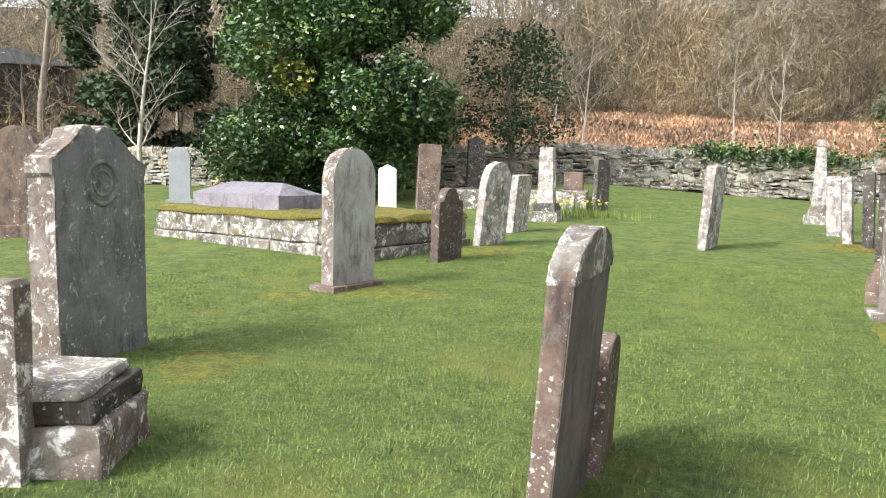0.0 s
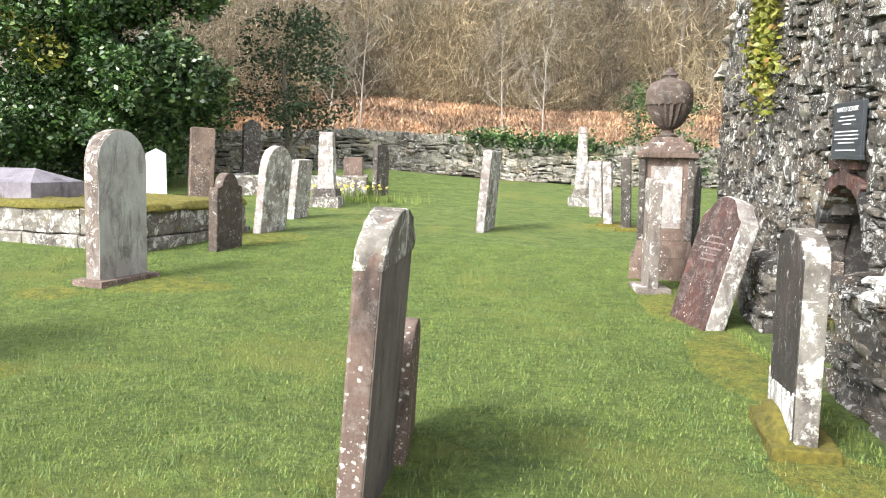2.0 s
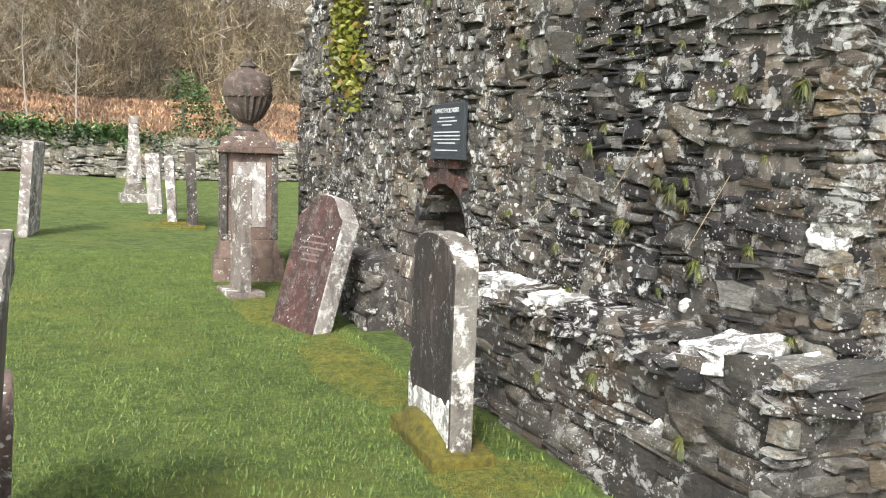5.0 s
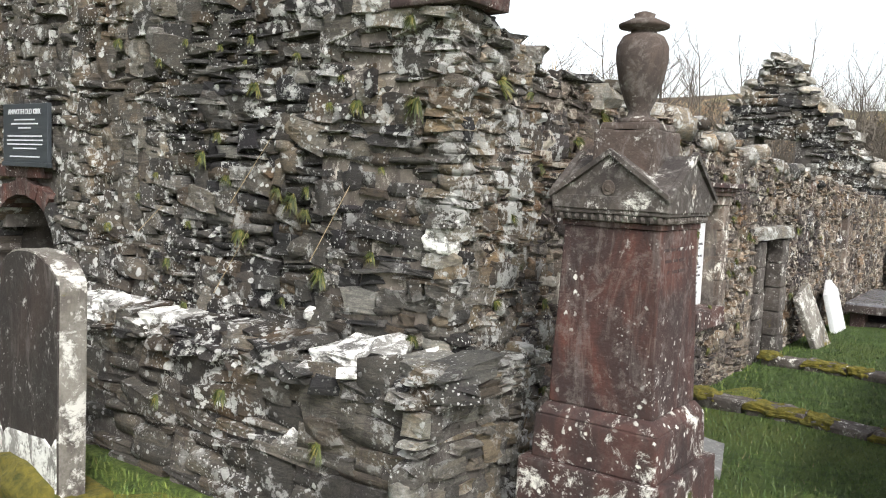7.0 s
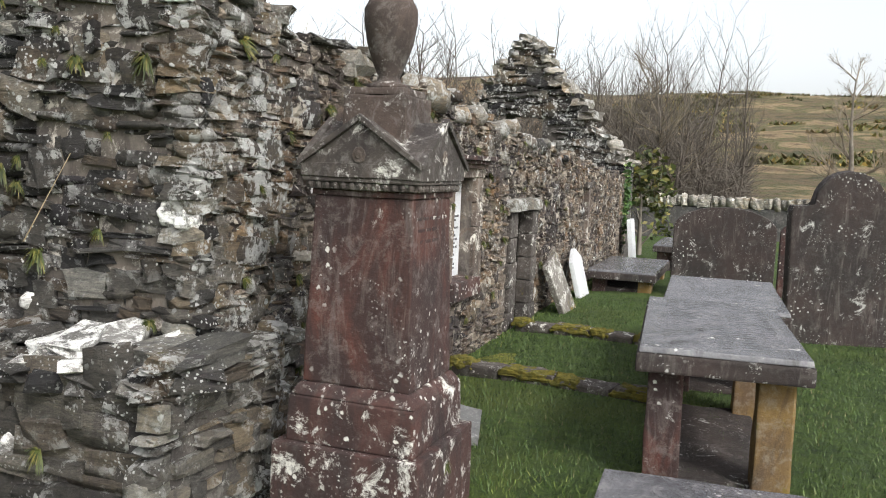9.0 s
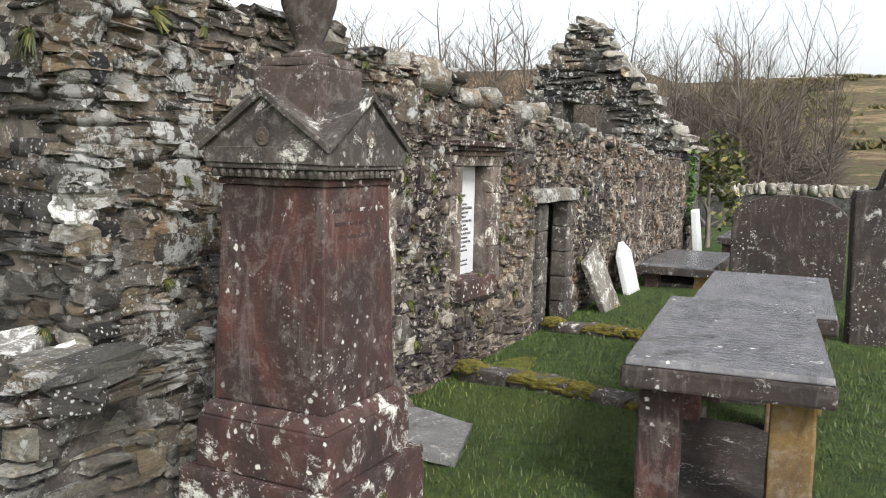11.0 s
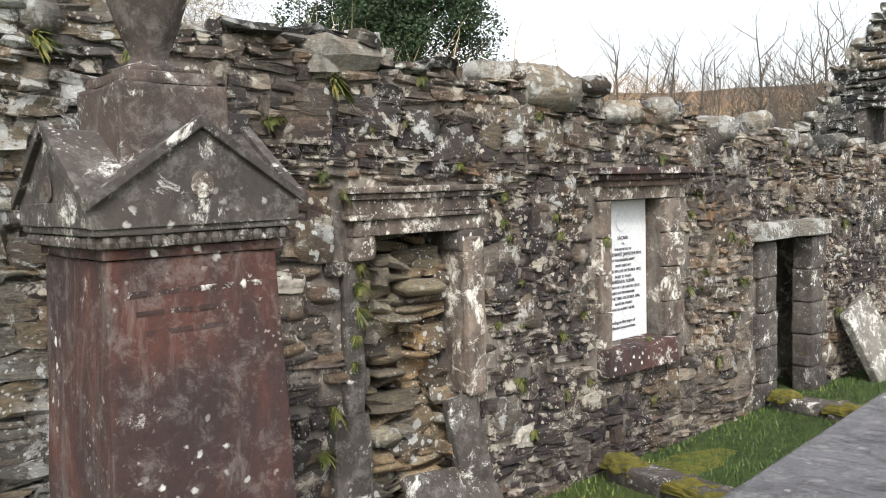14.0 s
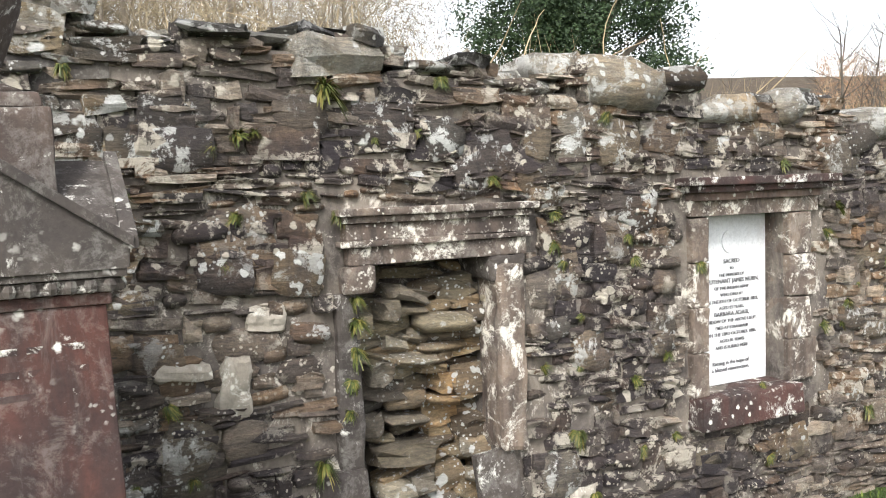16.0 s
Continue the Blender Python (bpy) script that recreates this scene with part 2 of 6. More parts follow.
M_INFILL = rubble_material("infill_rubble", [(0, (0.085, 0.072, 0.060)), (0.25, (0.306, 0.264, 0.187)), (0.45, (0.145, 0.128, 0.111)), (0.6, (0.391, 0.357, 0.281)), (0.8, (0.340, 0.255, 0.153)), (1, (0.102, 0.093, 0.085))], 0.62, 0.74, dark=0.64)
M_BOULDER = rubble_material("lichened_boulder", [(0, (0.045, 0.037, 0.038)), (0.25, (0.151, 0.130, 0.099)), (0.45, (0.068, 0.056, 0.055)), (0.6, (0.227, 0.187, 0.137)), (0.75, (0.129, 0.086, 0.068)), (0.9, (0.256, 0.234, 0.199)), (1, (0.076, 0.068, 0.062))], 0.53, 0.7)
M_DYKE = rubble_material("dyke_stone", [(0, (0.16, 0.155, 0.14)), (0.3, (0.33, 0.315, 0.28)), (0.6, (0.22, 0.213, 0.19)), (0.8, (0.50, 0.485, 0.44)), (1, (0.17, 0.165, 0.15))], 0.55, 0.60, (0.72, 0.71, 0.67), 0.62)
M_MORTAR = stone_material("old_lime_mortar", (0.095, 0.084, 0.075), (0.035, 0.031, 0.031), 0.57, 0.52, 0.69)
M_LIMEMORTAR = stone_material("pale_lime_mortar", (0.21, 0.18, 0.15), (0.09, 0.078, 0.072), 0.55, 0.5, 0.68, (0.55, 0.51, 0.45), stain=0.54)
M_DARKCORE = stone_material("dyke_core", (0.09, 0.085, 0.08), (0.05, 0.05, 0.05), 0.8, 0.8, 0.62)
M_RED = stone_material("red_sandstone", (0.105, 0.042, 0.032), (0.068, 0.033, 0.029), 0.64, 0.49, 0.74, stain=0.43, crusty=0.25, runs=0.26)
M_REDBASE = stone_material("blackened_red_base", (0.048, 0.028, 0.026), (0.085, 0.042, 0.036), 0.555, 0.5, 0.68, stain=0.5, crusty=0.1)
M_REDDARK = stone_material("weathered_brown_sandstone", (0.20, 0.138, 0.11), (0.14, 0.098, 0.082), 0.60, 0.49, 0.68, stain=0.56, crusty=0.2)
M_GREYRED = stone_material("grey_lichened_sandstone", (0.095, 0.08, 0.07), (0.05, 0.043, 0.04), 0.58, 0.5, 0.66)
M_PALE = stone_material("whitened_headstone", (0.38, 0.35, 0.33), (0.22, 0.18, 0.165), 0.52, 0.47, 0.70, (0.7, 0.69, 0.66), stain=0.56)
M_FACE = stone_material("washed_pale_face", (0.45, 0.445, 0.435), (0.31, 0.29, 0.28), 0.62, 0.6, 0.8, (0.62, 0.61, 0.58), stain=0.58, crusty=0.12, runs=0.5)
M_SLATE = stone_material("grey_slate_headstone", (0.135, 0.138, 0.138), (0.20, 0.202, 0.20), 0.585, 0.5, 0.72, (0.5, 0.5, 0.48), rough=0.7, runs=0.6, crusty=0.3)
M_GRANITE = stone_material("pale_granite", (0.32, 0.34, 0.36), (0.26, 0.28, 0.30), 0.8, 0.8, 0.85, rough=0.55, streak=False)
M_WHITE = stone_material("white_marble", (0.74, 0.76, 0.78), (0.66, 0.68, 0.70), 0.82, 0.8, 0.86, rough=0.5, streak=False)
M_LEDGER = stone_material("wet_ledger_slab", (0.10, 0.10, 0.11), (0.16, 0.157, 0.17), 0.64, 0.55, 0.78, rough=0.24, gloss=0.8)
M_PURPLE = stone_material("purple_grey_ledger", (0.24, 0.225, 0.26), (0.17, 0.15, 0.18), 0.74, 0.7, 0.76, rough=0.45)
M_LICHEN = stone_material("lichen_crusted_stone", (0.22, 0.205, 0.18), (0.09, 0.075, 0.065), 0.525, 0.48, 0.61, (0.6, 0.59, 0.55))
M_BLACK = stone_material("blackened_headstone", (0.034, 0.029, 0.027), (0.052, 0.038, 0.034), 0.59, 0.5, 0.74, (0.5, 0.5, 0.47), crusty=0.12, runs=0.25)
M_DRESSED = stone_material("buff_dressed_stone", (0.24, 0.185, 0.145), (0.11, 0.085, 0.072), 0.54, 0.5, 0.68, (0.7, 0.67, 0.6), stain=0.52)
M_BLOTCH = stone_material("blotched_headstone_edge", (0.13, 0.095, 0.08), (0.22, 0.19, 0.17), 0.545, 0.49, 0.7, (0.66, 0.65, 0.61))
M_URN = stone_material("weathered_urn_stone", (0.105, 0.075, 0.062), (0.07, 0.054, 0.047), 0.6, 0.56, 0.7)
M_DUN = stone_material("smooth_dun_face", (0.19, 0.165, 0.16), (0.13, 0.105, 0.10), 0.68, 0.62, 0.8, stain=0.6, crusty=0.1, runs=0.3)
M_OCHRE = stone_material("ochre_stained_stone", (0.22, 0.14, 0.045), (0.15, 0.10, 0.06), 0.66, 0.56, 0.62)
M_MOSS = plain_material("yellow_moss", (0.05, 0.055, 0.01), (0.19, 0.155, 0.022), 22, 0.95, 0.9)
M_PLAQUE = plain_material("slate_plaque", (0.035, 0.042, 0.05), (0.05, 0.058, 0.066), 9, 0.45, 0.05)
M_LETTER = plain_material("plaque_lettering", (0.55, 0.57, 0.6), (0.62, 0.64, 0.66), 9, 0.6, 0.0)
M_INK = plain_material("lead_lettering", (0.09, 0.09, 0.10), (0.14, 0.14, 0.15), 9, 0.6, 0.0)
M_CARVED = plain_material("carved_shade", (0.12, 0.09, 0.085), (0.2, 0.17, 0.16), 20, 0.9, 0.2)
M_BARK = plain_material("grey_bark", (0.13, 0.11, 0.09), (0.26, 0.23, 0.19), 6, 0.9, 0.6)
M_BIRCH = plain_material("pale_birch_bark", (0.26, 0.235, 0.195), (0.42, 0.39, 0.34), 6, 0.8, 0.3)
M_TWIG = plain_material("brown_twigs", (0.125, 0.105, 0.075), (0.28, 0.235, 0.175), 2, 0.9, 0.2)
M_GROVE = plain_material("grove_bark", (0.06, 0.052, 0.042), (0.15, 0.128, 0.105), 2, 0.9, 0.2)
M_DRY = plain_material("dry_stalks", (0.30, 0.23, 0.13), (0.5, 0.40, 0.26), 3, 0.9, 0.2)
M_TWIGS = leaf_material("mixed_twigs", [(0, (0.08, 0.068, 0.046)), (0.5, (0.20, 0.168, 0.122)), (0.85, (0.36, 0.31, 0.235)), (1, (0.55, 0.49, 0.40))], 0.9, 0.22)
M_IVY = leaf_material("ivy_leaves", [(0, (0.014, 0.036, 0.012)), (0.5, (0.034, 0.08, 0.022)), (0.85, (0.07, 0.13, 0.04)), (1, (0.16, 0.2, 0.09))], 0.38, 0.7)
M_IVYGOLD = leaf_material("yellow_ivy_leaves", [(0, (0.10, 0.12, 0.015)), (0.6, (0.19, 0.20, 0.03)), (0.9, (0.30, 0.28, 0.06)), (1, (0.25, 0.12, 0.05))], 0.5)
M_YEW = leaf_material("yew_needles", [(0, (0.016, 0.034, 0.015)), (0.7, (0.036, 0.068, 0.027)), (1, (0.065, 0.10, 0.04))], 0.75)
M_FERN = leaf_material("fern_fronds", [(0, (0.025, 0.04, 0.008)), (0.6, (0.085, 0.105, 0.02)), (1, (0.22, 0.18, 0.05))], 0.6)
M_COPPER = leaf_material("beech_leaves", [(0, (0.22, 0.09, 0.035)), (1, (0.42, 0.2, 0.09))], 0.7)
M_BRACKEN = leaf_material("dead_bracken", [(0, (0.25, 0.14, 0.095)), (0.6, (0.37, 0.24, 0.17)), (1, (0.52, 0.41, 0.29))], 0.9, 0.4)
M_BLADE = leaf_material("grass_blades", [(0, (0.085, 0.14, 0.022)), (0.6, (0.17, 0.24, 0.045)), (0.92, (0.24, 0.295, 0.07)), (1, (0.34, 0.31, 0.12))], 0.75)
M_TUFT = leaf_material("tuft_blades", [(0, (0.06, 0.12, 0.03)), (0.5, (0.12, 0.2, 0.055)), (0.85, (0.17, 0.25, 0.08)), (1, (0.24, 0.27, 0.11))], 0.7)
M_SOUTHBLADE = leaf_material("south_side_blades", [(0, (0.03, 0.065, 0.012)), (0.6, (0.065, 0.115, 0.022)), (0.92, (0.12, 0.17, 0.045)), (1, (0.22, 0.2, 0.09))], 0.6)
M_GORSE = leaf_material("gorse", [(0, (0.05, 0.06, 0.02)), (0.6, (0.10, 0.10, 0.032)), (0.85, (0.16, 0.11, 0.055)), (1, (0.32, 0.25, 0.04))], 0.8, 0.09)
M_YELLOW = plain_material("daffodil_yellow", (0.75, 0.6, 0.06), (0.85, 0.75, 0.2), 9, 0.6, 0.0)
M_GRASS = ground_material("mown_grass", [(0.3, (0.085, 0.14, 0.026)), (0.55, (0.15, 0.218, 0.043)), (0.75, (0.20, 0.26, 0.07))], 3.0, (0.21, 0.235, 0.045), side_tint=(0.5, 0.6, 0.5))
M_HEATH = ground_material("bracken_slope", [(0.3, (0.20, 0.12, 0.08)), (0.55, (0.31, 0.21, 0.14)), (0.75, (0.38, 0.29, 0.19))], 1.1)
M_WOODFLOOR = ground_material("wood_floor", [(0.3, (0.05, 0.036, 0.024)), (0.6, (0.10, 0.072, 0.048)), (0.8, (0.08, 0.08, 0.034))], 0.8)
M_HILL = ground_material("gorse_hill", [(0.36, (0.05, 0.055, 0.02)), (0.43, (0.15, 0.105, 0.06)), (0.5, (0.09, 0.09, 0.03)), (0.56, (0.30, 0.22, 0.13)), (0.63, (0.12, 0.08, 0.045)), (0.7, (0.13, 0.125, 0.04))], 0.12)
M_ROOF = plain_material("shed_roof", (0.10, 0.11, 0.13), (0.2, 0.21, 0.23), 3, 0.6, 0.3)
M_TIMBER = plain_material("dark_timber", (0.022, 0.018, 0.016), (0.045, 0.038, 0.03), 6, 0.8, 0.4)


# ---- mesh helpers ----
def smooth_step(a, b, v):
    t = min(1.0, max(0.0, (v - a) / (b - a)))
    return t * t * (3 - 2 * t)


def dyke_y(x):
    """The line of the north boundary wall."""
    return 21.0 + 3.4 * smooth_step(-16, -4, x) + 0.04 * x


def yard_z(x, y):
    z = 0.06 + 0.045 * max(0, y - 3) * (0.6 + 0.4 * min(1, max(0, -x / 8))) * (1 if y < 26 else 26 / y)
    z += 0.10 * smooth_step(-2, 1.5, x) * smooth_step(1.0, -1.0, y)
    z += 0.35 * math.exp(-((x + 6.5) ** 2 / 9 + (y - 20) ** 2 / 8))
    return z


def ground_z(x, y):
    z = yard_z(x, min(y, 26))
    out = y - dyke_y(x)
    if out > 0:
        z += 3.4 * smooth_step(0, 17, out) + 0.24 * min(60, max(0, out - 14)) + 0.25 * noise.noise((x * 0.25, y * 0.25, 0)) * smooth_step(0, 5, out)
    east = x - 24
    if east > 0:
        z += 18 * smooth_step(10, 170, east) * smooth_step(75, -30, y - 0.35 * x) + 3.0 * noise.noise((x * 0.022, y * 0.022, 3)) * smooth_step(15, 90, east)
    west = -x - 30
    if west > 0:
        z += 0.06 * west
    return z + 0.02 * noise.noise((x * 0.9, y * 0.9, 5))


def mesh_of(name, bm, mat, smooth=False):
    bmesh.ops.recalc_face_normals(bm, faces=bm.faces)
    me = bpy.data.meshes.new(name)
    bm.to_mesh(me)
    bm.free()
    me.materials.append(mat)
    if smooth:
        for p in me.polygons:
            p.use_smooth = True
    return me


def part(name, bm, material, parent, label="", smooth=False):
    ob = new(name, mesh_of(name, bm, material, smooth))
    ob.parent = parent
    return tagged(ob, label)


def thing(name, m, label, category, group="", kind=""):
    ob = new(name)
    ob.matrix_world = m
    return tagged(ob, label, category, group, kind)


def structure(name, bm, material, label, category, smooth=False):
    return tagged(new(name, mesh_of(name, bm, material, smooth)), label, category, kind="structure")


def raw_mesh(name, verts, faces, mat, smooth=False):
    me = bpy.data.meshes.new(name)
    me.from_pydata(verts, [], faces)
    me.materials.append(mat)
    if smooth:
        me.polygons.foreach_set("use_smooth", [True] * len(me.polygons))
    me.update()
    return me


def add_box(bm, x0, x1, y0, y1, z0, z1, top=1.0, bevel=0.0):
    """A block; top shrinks its upper face."""
    cx, cy = (x0 + x1) / 2, (y0 + y1) / 2
    vs = [bm.verts.new((cx + (x - cx) * s, cy + (y - cy) * s, z)) for z, s in ((z0, 1), (z1, top)) for x, y in ((x0, y0), (x1, y0), (x1, y1), (x0, y1))]
    fs = [bm.faces.new([vs[i] for i in f]) for f in ((3, 2, 1, 0), (4, 5, 6, 7), (0, 1, 5, 4), (1, 2, 6, 5), (2, 3, 7, 6), (3, 0, 4, 7))]
    if bevel:
        bmesh.ops.bevel(bm, geom=list({e for f in fs for e in f.edges}), offset=bevel, segments=2, profile=0.6, affect="EDGES")
    return bm


def box(x0, x1, y0, y1, z0, z1, top=1.0, bevel=0.0):
    return add_box(bmesh.new(), x0, x1, y0, y1, z0, z1, top, bevel)


def worn(bm, amount=0.006, cuts=2, scale=9.0, seed=0.0):
    """Cuts the faces finer and wears them uneven."""
    bmesh.ops.subdivide_edges(bm, edges=bm.edges[:], cuts=cuts, use_grid_fill=True)
    bm.normal_update()
    for v in bm.verts:
        p = v.co * scale
        d = noise.fractal((p.x + seed, p.y, p.z), 1.0, 2.0, 3)
        v.co += v.normal * amount * d
    return bm


def prism(outline, y0, y1, bevel=0.012):
    """An outline in x and z, from y0 to y1, with eased edges."""
    bm = bmesh.new()
    a = [bm.verts.new((x, y0, z)) for x, z in outline]
    b = [bm.verts.new((x, y1, z)) for x, z in outline]
    front = bm.faces.new(a)
    back = bm.faces.new(b[::-1])
    n = len(a)
    for i in range(n):
        bm.faces.new((a[i], b[i], b[(i + 1) % n], a[(i + 1) % n]))
    if bevel:
        bmesh.ops.bevel(bm, geom=list(front.edges) + list(back.edges), offset=bevel, segments=2, profile=0.6, affect="EDGES")
    return bm


def lathe(profile, steps=24, flutes=0, flute_range=(0, 0)):
    """A turned shape from (radius, z); flutes: ribs within a range of z."""
    bm = bmesh.new()
    rings = []
    for r, z in profile:
        ring = []
        for i in range(steps):
            a = 2 * math.pi * i / steps
            k = 1 + (0.07 * (1 if i % 2 else -1) if flutes and flute_range[0] < z < flute_range[1] else 0)
            ring.append(bm.verts.new((r * k * math.cos(a), r * k * math.sin(a), z)))
        rings.append(ring)
    for p, q in zip(rings, rings[1:]):
        for i in range(steps):
            bm.faces.new((p[i], p[(i + 1) % steps], q[(i + 1) % steps], q[i]))
    bm.faces.new(rings[0][::-1])
    bm.faces.new(rings[-1])
    return bm


def tube(verts, faces, p, q, r0, r1, sides):
    d = (q - p).normalized()
    side = d.cross(Vector((0.3, 0.9, 0.2))).normalized()
    up = d.cross(side)
    b = len(verts)
    for c, r in ((p, r0), (q, r1)):
        for i in range(sides):
            a = 2 * math.pi * i / sides
            verts.append(tuple(c + side * (r * math.cos(a)) + up * (r * math.sin(a))))
    for i in range(sides):
        j = (i + 1) % sides
        faces.append((b + i, b + j, b + sides + j, b + sides + i))


def long_tube(verts, faces, points, radii, sides, closed=False):
    """One continuous tube along points."""
    b, n = len(verts), len(points)
    for i, (p, r) in enumerate(zip(points, radii)):
        q0 = points[i - 1] if i or closed else p
        q1 = points[(i + 1) % n] if i < n - 1 or closed else p
        d = (q1 - q0).normalized()
        side = d.cross(Vector((0.03, 0.99, 0.02))).normalized()
        up = d.cross(side)
        for k in range(sides):
            a = 2 * math.pi * k / sides
            verts.append(tuple(p + side * (r * math.cos(a)) + up * (r * math.sin(a))))
    for i in range(n if closed else n - 1):
        j = (i + 1) % n
        for k in range(sides):
            m = (k + 1) % sides
            faces.append((b + i * sides + k, b + i * sides + m, b + j * sides + m, b + j * sides + k))


def arc(cx, cz, r, a0, a1, n, squash=1.0):
    return [(cx + r * math.cos(radians(a0 + (a1 - a0) * i / n)), cz + squash * r * math.sin(radians(a0 + (a1 - a0) * i / n))) for i in range(n + 1)]


def outline(kind, w, h):
    """Half-width w, height h, from the foot up and round."""
    foot = [(-w, -0.15), (w, -0.15)]
    if kind == "round":
        return foot + arc(0, h - w, w, 0, 180, 14)
    if kind == "low_round":
        return foot + arc(0, h - 0.45 * w, w, 0, 180, 12, 0.45)
    if kind == "flat":
        return foot + [(w, h - 0.03), (w - 0.03, h), (-w + 0.03, h), (-w, h - 0.03)]
    if kind == "point":
        return foot + [(w, h - 0.55 * w), (0, h), (-w, h - 0.55 * w)]
    if kind == "shoulder":
        s = w * 0.62
        return foot + [(w, h - s - 0.06), (w - 0.02, h - s), (s, h - s)] + arc(0, h - s, s, 8, 172, 10) + [(-s, h - s), (-w + 0.02, h - s), (-w, h - s - 0.06)]
    if kind == "scroll":
        return foot + [(w * 0.94, h * 0.12), (w * 0.94, h * 0.78), (w, h * 0.80), (w, h * 0.835), (w * 0.8, h * 0.85), (w * 0.66, h * 0.89), (w * 0.5, h * 0.93), (w * 0.3, h * 0.965), (w * 0.14, h * 0.995), (w * 0.02, h * 0.99), (-w * 0.1, h * 0.965), (-w * 0.22, h), (-w * 0.42, h * 0.985), (-w * 0.5, h * 0.94), (-w * 0.78, h * 0.885), (-w, h * 0.86), (-w, h * 0.80), (-w * 0.94, h * 0.78), (-w * 0.94, h * 0.12)]
    if kind == "bell":
        return foot + [(w, h * 0.84), (w * 0.86, h * 0.86), (w * 0.72, h * 0.90), (w * 0.5, h * 0.97)] + arc(0, h * 0.97, w * 0.48, 5, 175, 6, 0.35) + [(-w * 0.5, h * 0.97), (-w * 0.72, h * 0.90), (-w * 0.86, h * 0.86), (-w, h * 0.84)]
    return foot + [(w, h * 0.72), (w * 0.92, h * 0.78), (w * 0.55, h * 0.83), (w * 0.42, h * 0.95), (w * 0.18, h), (-w * 0.3, h * 0.985), (-w * 0.5, h * 0.9), (-w * 0.95, h * 0.8), (-w, h * 0.76)]


def headstone(x, y, rz, kind, w, h, t, mat, label, lean=(0, 0), plinth=None, bars=0, panel=None, group="headstones in the churchyard", wear=0.006, z=None, crown=0.0):
    """An upright grave slab. rz: the way its face looks (0: towards -y). lean: degrees back and sideways."""
    th = thing("headstone", pose(x, y, ground_z(x, y) if z is None else z, 0, 0, rz), label, "headstone", group)
    tilt = pose(0, 0, 0, -lean[0], lean[1], 0)
    bm = prism(outline(kind, w / 2, h), -t / 2, t / 2, min(0.014, t / 5))
    bmesh.ops.triangulate(bm, faces=[f for f in bm.faces if len(f.verts) > 4])
    worn(bm, wear, 1, 7.0, x + y)
    bm.transform(tilt)
    part("slab", bm, mat, th)
    if crown:
        bm = prism([(-w / 2 - 0.004, h - crown), (w / 2 + 0.004, h - crown)] + arc(0, h - 0.45 * w / 2, w / 2 + 0.004, 0, 180, 12, 0.46), -t / 2 - 0.014, t / 2 + 0.005, 0.012)
        bmesh.ops.triangulate(bm, faces=[f for f in bm.faces if len(f.verts) > 4])
        bm = worn(bm, 0.012, 2, 16.0, x)
        bm.transform(tilt)
        part("moulded_top", bm, M_LICHEN, th, "moulded top crusted with pale lichen")
    if panel is None and not bars and group != "loose slabs":
        panel = mat
    if panel:
        bm = prism(outline(kind, w / 2 * 0.985, h * 0.993), -t / 2 - 0.006, -t / 2 + 0.03, 0.004)
        bm.transform(tilt)
        part("inscription_panel", bm, panel, th, "weathered inscription panel")
    if plinth:
        bm = box(-plinth[0] / 2, plinth[0] / 2, -plinth[1] / 2, plinth[1] / 2, -0.1, plinth[2], 0.96, 0.012)
        part("plinth", worn(bm, 0.008, 2, 8.0, x), plinth[3] if len(plinth) > 3 else mat, th)
    rng = random.Random(int(abs(x * 100) + abs(y * 10)))
    for i in range(bars):
        lw = w * rng.uniform(0.35, 0.7)
        bm = box(-lw / 2, lw / 2, -t / 2 - 0.008, -t / 2 - 0.002, h * 0.68 - i * 0.055, h * 0.68 - i * 0.055 + 0.016)
        bm.transform(tilt)
        part("inscription_line", bm, M_CARVED, th)
    return th


# ---- ground: one sheet to the horizon ----
def spaced(near, far, count, lo):
    k = np.linspace(-1, 1, count)
    return np.sign(k) * (near * np.abs(k) + (far - near) * np.abs(k) ** lo)


gx, gy = spaced(38, 1500, 201, 6), spaced(38, 1500, 201, 6) + 6
gv = [(x, y, ground_z(x, y)) for y in gy for x in gx]
gf, zone = [], []
for j in range(200):
    for i in range(200):
        a = j * 201 + i
        gf.append((a, a + 1, a + 202, a + 201))
        cx, cy = (gx[i] + gx[i + 1]) / 2, (gy[j] + gy[j + 1]) / 2
        out = cy - dyke_y(cx)
        zone.append(3 if cx > 21 and cy < 60 else 0 if out < 0 else 1 if (out < 16 and cx > -16) else 2)
gm = raw_mesh("ground", gv, gf, M_GRASS, True)
for m in (M_HEATH, M_WOODFLOOR, M_HILL):
    gm.materials.append(m)
gm.polygons.foreach_set("material_index", zone)
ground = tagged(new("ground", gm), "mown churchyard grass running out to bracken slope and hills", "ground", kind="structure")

# ---- rubble walls ----
def stone_template(seed):
    """A rough unit block, one wide, deep and high, with broken edges."""
    rng = random.Random(seed)
    bm = bmesh.new()
    bmesh.ops.create_cube(bm, size=1.0)
    bmesh.ops.subdivide_edges(bm, edges=bm.edges[:], cuts=1, use_grid_fill=True)
    for v in bm.verts:
        d = v.co.length
        v.co *= 1 - (0.72 if seed < 5 else 0.2) * max(0, d - 0.55)
        k = 0.55 if seed < 5 else 1.0
        v.co += Vector((rng.uniform(-0.10, 0.10), rng.uniform(-0.11, 0.11), rng.uniform(-0.14, 0.14))) * k
    return bm


STONE_BM = [stone_template(i) for i in range(14)]
STONE_V = [np.array([v.co[:] for v in b.verts]) for b in STONE_BM]
STONE_F = []
for b in STONE_BM:
    b.verts.index_update()
    STONE_F.append([tuple(v.index for v in f.verts) for f in b.faces])


